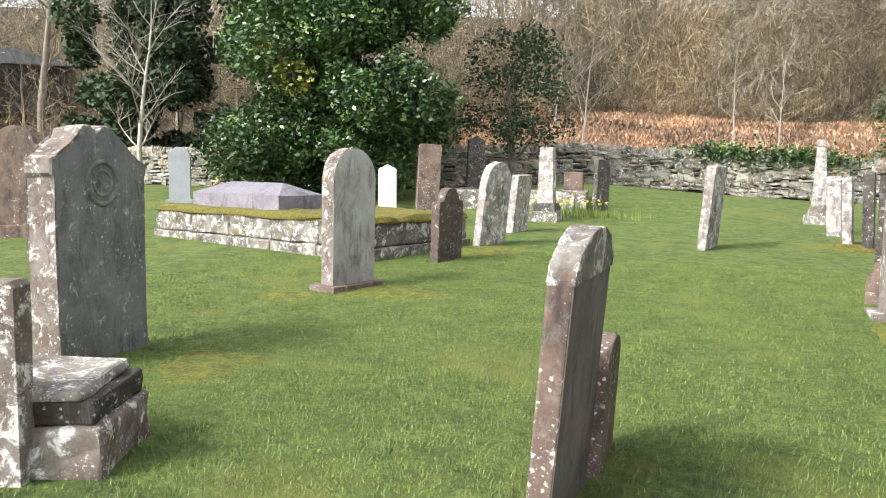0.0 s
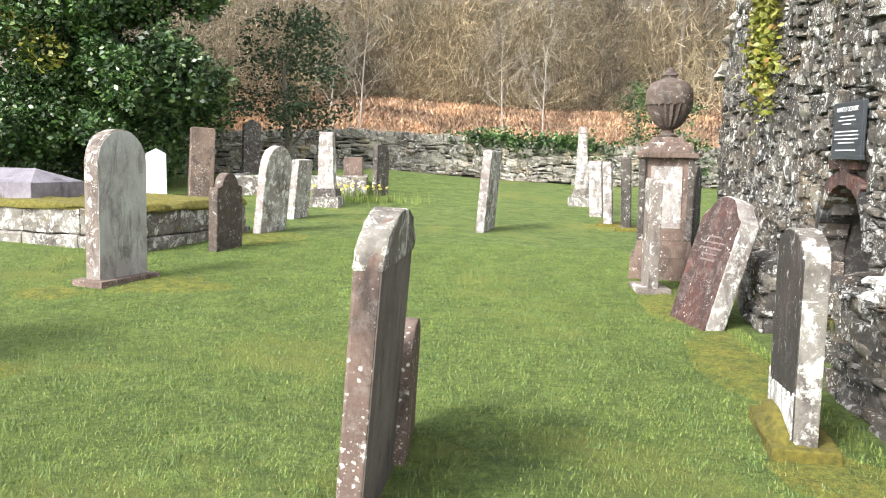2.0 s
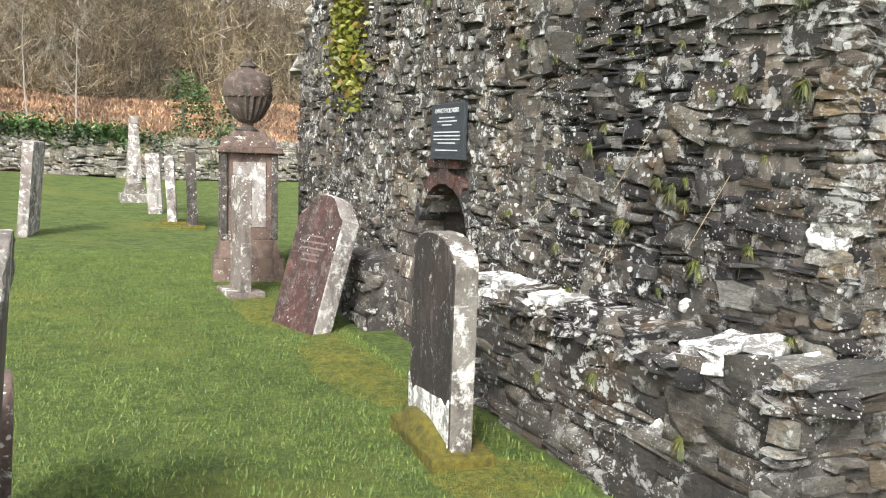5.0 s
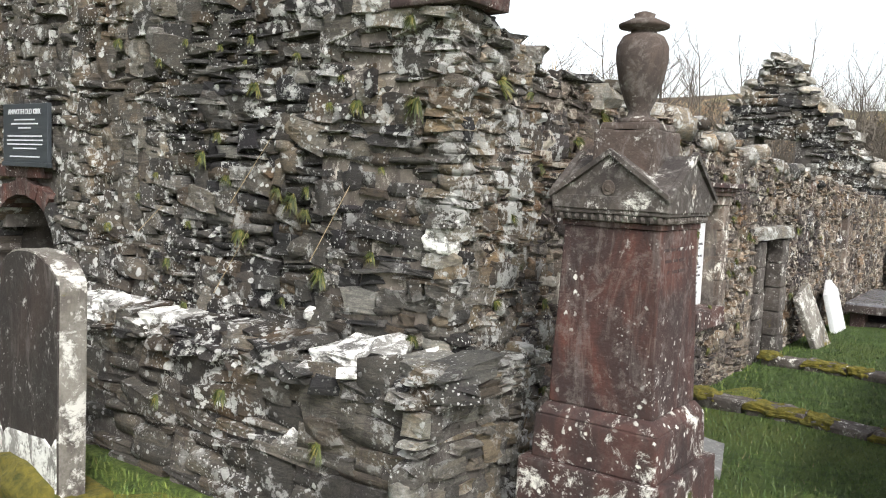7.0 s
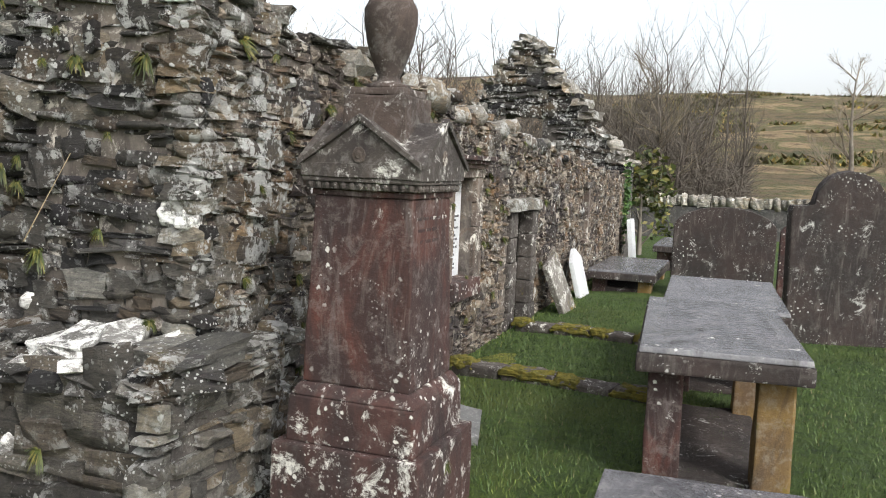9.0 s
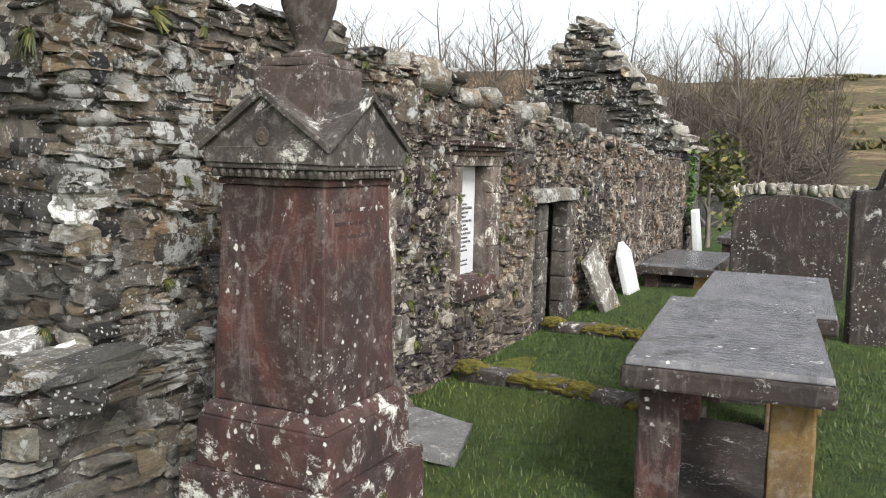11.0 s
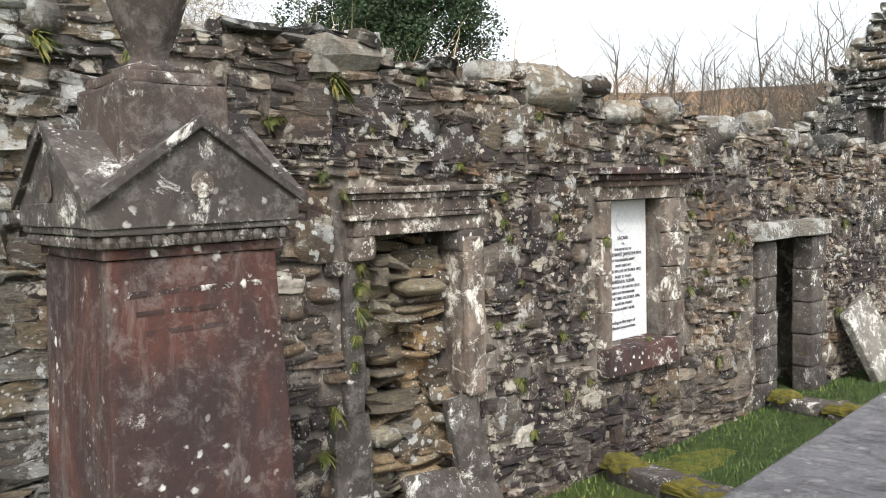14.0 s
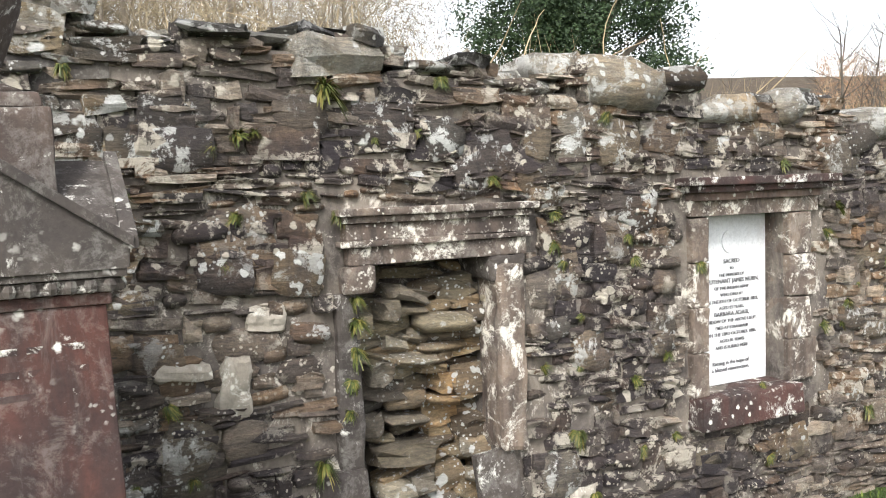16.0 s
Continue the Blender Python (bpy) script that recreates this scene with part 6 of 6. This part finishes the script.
merged("grove_trunks", grove_t, M_GROVE, "dark slender trunks of a far leafless grove", "woodland", True)
merged("grove_branches", grove_b, M_GROVE, "dark bare branches of a far grove", "woodland")
merged("woodland_trunks", trunks, M_BARK, "grey trunks of leafless hillside wood", "woodland", True)
merged("woodland_branches", twigs, M_TWIG, "bare brown twigs of the hillside wood", "woodland")
items = []
for i in range(330):
    x = r.uniform(-46, 20)
    y = dyke_y(x) + (r.uniform(13, 36) if x > -15 else r.uniform(2.5, 25))
    d = brush[r.randrange(4)]
    s = r.uniform(0.6, 1.5)
    m = pose(x, y, ground_z(x, y), 0, 0, r.uniform(0, 360)) @ Matrix.Diagonal((s, s, s, 1))
    items += [(d[0], d[1], m), (d[2], d[3], m)]
merged("undergrowth", items, M_TWIGS, "brown leafless scrub at the wood's edge", "undergrowth")

def haze(name, count, where, mat, label, seed):
    """Fine twigs through the wood, each a thin sliver."""
    q = np.random.RandomState(seed)
    pts = where(q, count)
    d = q.normal(0, 1, (count, 3)) * np.array([0.7, 0.7, 0.9])
    d /= np.linalg.norm(d, axis=1)[:, None]
    d[:, 2] = np.abs(d[:, 2])
    ln = q.uniform(0.4, 1.5, count)[:, None]
    s = np.cross(d, q.normal(0, 1, (count, 3)))
    s /= np.linalg.norm(s, axis=1)[:, None]
    w = q.uniform(0.007, 0.02, count)[:, None]
    v = np.stack([pts - s * w, pts + s * w, pts + d * ln], 1)
    return tagged(new(name, raw_mesh(name, v.reshape(-1, 3).tolist(), np.arange(3 * count).reshape(-1, 3).tolist(), mat)), label, "woodland", kind="stuff")


def glade(x, y):
    """The open ground in front of the shed."""
    return x < -22 and y < 31 + 0.6 * (x + 30)


def in_wood(q, n):
    x = q.uniform(-46, 24, n)
    out = np.where(x > -15, q.uniform(13, 30, n), q.uniform(3, 26, n))
    h = 8.5 * q.random_sample(n) ** 1.6
    x = np.where([glade(a, dyke_y(a) + b) for a, b in zip(x, out)], x + 24, x)
    out = np.where(x > -15, np.maximum(out, 13), out)
    return np.array([(a, dyke_y(a) + b, ground_z(a, dyke_y(a) + b) + c) for a, b, c in zip(x, out, h)])


def in_east_wood(q, n):
    x = q.uniform(26, 50, n)
    ang = q.uniform(0.5, 26, n)
    y = -2.1 + (x + 2.7) * np.tan(np.radians(ang))
    h = 4.8 * q.random_sample(n) ** 1.2 * (0.35 + 0.65 * np.clip((ang - 0.5) / 5, 0, 1)) * (0.75 + 0.25 * np.sin(ang * 2.1))
    return np.array([(a, b, ground_z(a, b) + c) for a, b, c in zip(x, y, h)])


def in_far_wood(q, n):
    x = q.uniform(50, 66, n)
    y = -2.6 + x * np.tan(np.radians(14 + 24 * q.random_sample(n)))
    h = 1.0 + 5.2 * q.random_sample(n)
    return np.array([(a, b, ground_z(a, b) + c) for a, b, c in zip(x, y, h)])


haze("crown_twigs", 16000, in_far_wood, M_BRACKEN, "pinkish bare twigs of far trees", 93)
haze("twigs", 230000, in_wood, M_TWIGS, "fine bare twigs filling the hillside wood", 91)
haze("far_twigs", 38000, in_east_wood, M_GROVE, "fine bare twigs of the far wood", 92)

# dead bracken, gorse, ivy on walls, dry stalks, grass
def scatter(name, count, where, hgt, mat, label, seed, lean=0.9, width=0.02):
    q = np.random.RandomState(seed)
    pts = where(q, count)
    n = len(pts)
    a = q.uniform(0, 6.283, n)
    h = q.uniform(0.5, 1.2, n) * hgt
    dx, dy = np.cos(a), np.sin(a)
    ln = q.uniform(0.1, lean, n) * h
    w = width * q.uniform(0.6, 1.4, n)
    v = np.empty((n, 3, 3))
    v[:, 0] = pts + np.stack([-dy * w, dx * w, np.zeros(n) - 0.01], 1)
    v[:, 1] = pts + np.stack([dy * w, -dx * w, np.zeros(n) - 0.01], 1)
    v[:, 2] = pts + np.stack([dx * ln, dy * ln, h], 1)
    me = raw_mesh(name, v.reshape(-1, 3).tolist(), np.arange(3 * n).reshape(-1, 3).tolist(), mat)
    return tagged(new(name, me), label, name.replace("_", " "), kind="stuff")


def on_slope(q, n):
    x = q.uniform(-17, 19, n)
    out = q.uniform(0.6, 17, n)
    return np.array([(a, dyke_y(a) + b, ground_z(a, dyke_y(a) + b)) for a, b in zip(x, out)])


scatter("dead_bracken", 80000, on_slope, 0.17, M_BRACKEN, "rust-coloured dead bracken on the slope", 5, 1.6, 0.035)


def blocked(x, y):
    """Where church walls and floor stand."""
    return -0.05 < x < LENGTH and -0.02 < y < WIDTH


def lawn(q, n):
    out = []
    while len(out) < n:
        t = q.random_sample()
        if t < 0.55:
            x, y = q.uniform(-9.5, 0.3), q.uniform(-2.2, 9.5)
        elif t < 0.92:
            x, y = q.uniform(-0.5, 7.5), q.uniform(-4.5, 0.0)
        else:
            x, y = q.uniform(7, 16), q.uniform(-6, 0)
        if not blocked(x, y) and not (-0.4 < x < 0 and 0 < y < 5.6):
            out.append((x, y, ground_z(x, y)))
    return np.array(out)


def open_lawn(q, n):
    p = lawn(q, n)
    return p[p[:, 0] < q.uniform(-0.4, 1.2, len(p))]


def south_lawn(q, n):
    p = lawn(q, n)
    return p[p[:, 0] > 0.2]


# darker, slightly longer blades, only where x is above 0.2
scatter("lush_grass", 160000, south_lawn, 0.030, M_SOUTHBLADE, "longer dark green grass beside the church", 29, 2.0, 0.0036)
scatter("grass", 420000, open_lawn, 0.024, M_BLADE, "short mown grass blades", 9, 2.4, 0.0034)


def tufts(q, n):
    """Points gathered in small tussocks over the lawn."""
    c = open_lawn(q, n // 16)
    p = np.repeat(c, 16, 0)
    p[:, :2] += q.normal(0, 0.028, (len(p), 2))
    p[:, 2] = [ground_z(a, b) for a, b in p[:, :2]]
    return p


scatter("grass_tufts", 90000, tufts, 0.034, M_TUFT, "tufts of longer grass in the mown turf", 19, 1.5, 0.0036)


def edges_of_wall(q, n):
    x, y = q.uniform(0.2, 11, n), -np.abs(q.normal(0, 0.12, n)) - 0.03
    k = n // 2
    x[:k], y[:k] = -0.42 - np.abs(q.normal(0, 0.1, k)), q.uniform(0, 6, k)
    return np.array([(a, b, ground_z(a, b)) for a, b in zip(x, y)])


scatter("long_grass", 1800, edges_of_wall, 0.036, M_BLADE, "longer grass along the church walls", 10, 0.8, 0.006)


def on_hill(q, n):
    x, y = q.uniform(75, 185, n), q.uniform(-130, 20, n)
    k = np.array([noise.noise((a * 0.05, b * 0.05, 0)) + 0.6 * noise.noise((a * 0.21, b * 0.21, 4)) for a, b in zip(x, y)]) > 0.12
    return np.array([(a, b, ground_z(a, b)) for a, b in zip(x[k], y[k])])


scatter("gorse", 60000, on_hill, 0.5, M_GORSE, "gorse in yellow flower on the hillside", 12, 1.4, 0.28)

r = random.Random(33)


def ivy_mat(name, centres, spread, count, mat, label, size=0.05):
    pts = [Vector(c) + Vector((r.gauss(0, s[0]), r.gauss(0, s[1]), r.gauss(0, s[2]))) for c, s in zip(centres, spread) for _ in range(count)]
    v, f = leaves(pts, size, r, 1, 0.02)
    return tagged(new(name, raw_mesh(name, v, f, mat)), label, "ivy", kind="stuff")


wy = [(x - 1.9, dyke_y(x - 1.9) - 0.12, ground_z(x - 1.9, dyke_y(x - 1.9) - 0.3) + 1.2 + 0.1 * math.sin(x * 3)) for x in (-2.4, -1.6, -0.8, 0.0, 0.8, 1.6)]
ivy_mat("wall_ivy", wy, [(0.5, 0.2, 0.16)] * 6, 700, M_IVY, "dark ivy spilling over the boundary wall", 0.075)
gy_ = [(-0.05, 5.75, 2.5), (-0.06, 5.95, 2.75), (-0.05, 5.8, 3.1), (-0.05, 5.7, 3.5), (-0.05, 5.5, 3.9)]
ivy_mat("gable_ivy", gy_, [(0.04, 0.21, 0.22)] * 5, 520, M_IVYGOLD, "yellow-green ivy hanging on the gable", 0.042)
ivy_mat("corner_ivy", [(11.9, -0.03, 1.0), (12.0, -0.03, 1.35)], [(0.1, 0.03, 0.25)] * 2, 150, M_IVY, "ivy on the end of the church wall", 0.05)


def fern(name, label, mat, n=16, length=0.13):
    """A tuft of arching fronds."""
    v, f = [], []
    for i in range(n):
        a, L = r.uniform(-2.4, 2.4), length * r.uniform(0.25, 1.1)
        d = Vector((math.sin(a), -abs(math.cos(a)) - 0.2, 0)).normalized()
        s = d.cross(Vector((0, 0, 1)))
        up = r.uniform(-0.4, 1.3)
        b = len(v)
        for k in range(5):
            t = k / 4
            c = d * L * t + Vector((0, 0, L * (up * t - 1.1 * t * t)))
            w = 0.0019 * math.sin(math.pi * min(1, 0.2 + 0.8 * t)) + 0.001
            v += [tuple(c - s * w), tuple(c + s * w)]
        for k in range(4):
            f.append((b + 2 * k, b + 2 * k + 1, b + 2 * k + 3, b + 2 * k + 2))
    return tagged(new(name, raw_mesh(name, v, f, mat)), label, "fern", "ferns in the walls")


proto = [fern("fern_tuft", "small green fern tuft rooted in a wall joint", M_FERN, 150, 0.034 + 0.009 * k) for k in range(3)]
fern_spots = [(1.45, 1.64, 1.2), (1.50, 1.26, 1.2), (1.49, 1.16, 1.3), (1.47, 1.06, 1.2), (1.46, 0.95, 1.0), (1.50, 1.34, 0.9), (2.06, 1.74, 1.2), (2.33, 1.6, 0.9), (2.33, 1.48, 0.9), (2.42, 0.72, 1.6), (1.3, 0.62, 1.5), (1.36, 0.78, 1.3), (0.86, 1.06, 1.2), (1.12, 1.9, 1.2), (1.42, 2.05, 1.5), (0.62, 2.1, 1.2), (2.72, 0.9, 1.1), (2.9, 0.98, 0.9), (3.08, 1.35, 1.3), (3.45, 0.77, 1.0), (4.05, 1.1, 1.0), (4.5, 1.25, 1.0), (2.6, 1.98, 1.1), (3.6, 1.78, 1.0), (0.9, 0.6, 1.2), (0.5, 1.5, 1.0), (0.4, 1.1, 0.9), (1.85, 2.1, 1.2), (2.75, 0.6, 1.0), (3.9, 1.45, 0.9), (4.4, 0.8, 1.0), (0.35, 2.12, 1.6), (6.0, 1.3, 1.2), (7.1, 1.2, 1.0), (0.75, 1.75, 0.9)]
for i, (x, z, s) in enumerate(fern_spots):
    copy_thing(proto[i % 3], pose(x, -0.02, z, r.uniform(-25, 25), r.uniform(-30, 30), r.uniform(-25, 25)) @ Matrix.Diagonal((s * r.uniform(0.6, 1.0), s * 0.8, s * r.uniform(0.6, 1.0), 1)))
fern_more = [(r.uniform(0.5, 5.5), r.uniform(0.4, 2.0), r.uniform(0.45, 0.9)) for _ in range(46)]
for i, (x, z, s) in enumerate(fern_more):
    if in_south(x, z, 0.04):
        copy_thing(proto[i % 3], pose(x, -0.015, z, r.uniform(-30, 30), r.uniform(-40, 40), 0) @ Matrix.Diagonal((s, s, s, 1)))
west_spots = [(0.5, 2.0, 1.3), (1.2, 2.1, 1.1), (0.9, 1.55, 1.3), (1.3, 1.35, 1.5), (0.7, 1.2, 1.4), (1.6, 1.75, 1.1), (2.4, 2.4, 1.2), (0.3, 0.9, 1.0), (2.55, 0.6, 1.2), (1.0, 0.62, 1.4), (0.35, 0.5, 1.2), (0.15, 2.0, 1.3), (1.9, 1.15, 1.1), (1.5, 0.5, 1.0), (3.9, 2.9, 1.2)] + [(r.uniform(0.1, 2.6), r.uniform(0.9, 2.4), r.uniform(0.5, 1.0)) for _ in range(24)]
for i, (y, z, s) in enumerate(west_spots):
    copy_thing(proto[i % 3], pose(-0.38 if z < 0.8 else -0.04, y, z, 0, 0, -90 + r.uniform(-20, 20)) @ Matrix.Diagonal((s, s, s, 1)))
copy_thing(proto[0], pose(0.41, -0.98, 0.42) @ Matrix.Diagonal((1.1, 1.1, 1.1, 1)))
for k, p in enumerate(proto):
    p.matrix_world = pose(2.5 + k * 1.7, -0.02, 0.45 + 0.1 * k)


# dead stems hanging on the gable
sv, sf = [], []
for (y0, z0), (y1, z1) in (((1.42, 1.02), (1.22, 1.36)), ((1.30, 1.5), (1.05, 1.85)), ((0.72, 1.25), (0.52, 1.62)), ((2.1, 1.3), (1.95, 1.45))):
    tube(sv, sf, Vector((-0.10, y0, z0)), Vector((-0.05, y1, z1)), 0.0026, 0.0016, 5)
tagged(new("dead_stems", raw_mesh("dead_stems", sv, sf, M_DRY)), "dead plant stems caught on the gable", "stems", kind="stuff")


def stalks(q, n):
    x, y = q.uniform(0.6, 5.5, n), q.uniform(0.2, 0.65, n)
    return np.array([(a, b, south_top(a) - 0.02) for a, b in zip(x, y)])


scatter("dry_stalks", 260, stalks, 0.22, M_DRY, "dry grass stalks on the wall top", 14, 0.9, 0.003)
# bare rose stems arching above the wall head
sv, sf = [], []
for i in range(12):
    p = Vector((1.7 + 0.22 * i, 0.6, south_top(1.7 + 0.2 * i)))
    d = Vector((r.uniform(-0.8, 1.0), r.uniform(-0.3, 0.3), r.uniform(0.2, 0.8))).normalized()
    for k in range(6):
        q = p + d * 0.09
        tube(sv, sf, p, q, 0.005 - 0.0006 * k, 0.0045 - 0.0006 * k, 4)
        p, d = q, (d + Vector((r.uniform(-0.3, 0.3), r.uniform(-0.2, 0.2), -0.06))).normalized()
tagged(new("bramble_stems", raw_mesh("bramble_stems", sv, sf, M_DRY)), "bare thorny stems arching over the wall head", "bramble", kind="stuff")


def flower_points(q, n):
    x, y = q.normal(-6.2, 0.7, n), q.normal(15.0, 0.25, n)
    return np.array([(a, b, ground_z(a, b)) for a, b in zip(x, y)])


scatter("daffodil_leaves", 500, flower_points, 0.26, M_BLADE, "green daffodil leaves by a grave plot", 15, 0.4, 0.01)
fv, ff = leaves([Vector((r.gauss(-6.2, 0.6), r.gauss(14.95, 0.2), 0.85 + r.uniform(-0.05, 0.08))) for _ in range(26)], 0.04, r, 3, 0.015)
tagged(new("daffodils", raw_mesh("daffodils", fv, ff, M_YELLOW)), "yellow daffodil heads by a grave plot", "daffodils", kind="stuff")

# shed beyond the boundary wall
shed = thing("shed", pose(-38.5, 29.5, ground_z(-38.5, 29.5) + 0.6, 0, 0, 44), "low dark timber shed with grey roof", "shed")
part("wall", box(-2.5, 2.5, -1.6, 1.6, -0.5, 1.9), M_TIMBER, shed)
part("roof", prism([(-2.8, 1.9), (2.8, 1.9), (2.8, 2.0), (0, 2.7), (-2.8, 2.0)], -1.9, 1.9, 0.02), M_ROOF, shed)
for i in range(5):
    part("board", box(-2.5, 2.5, -1.65, -1.605, 0.2 + i * 0.34, 0.5 + i * 0.34, 1, 0.005), M_TIMBER, shed)
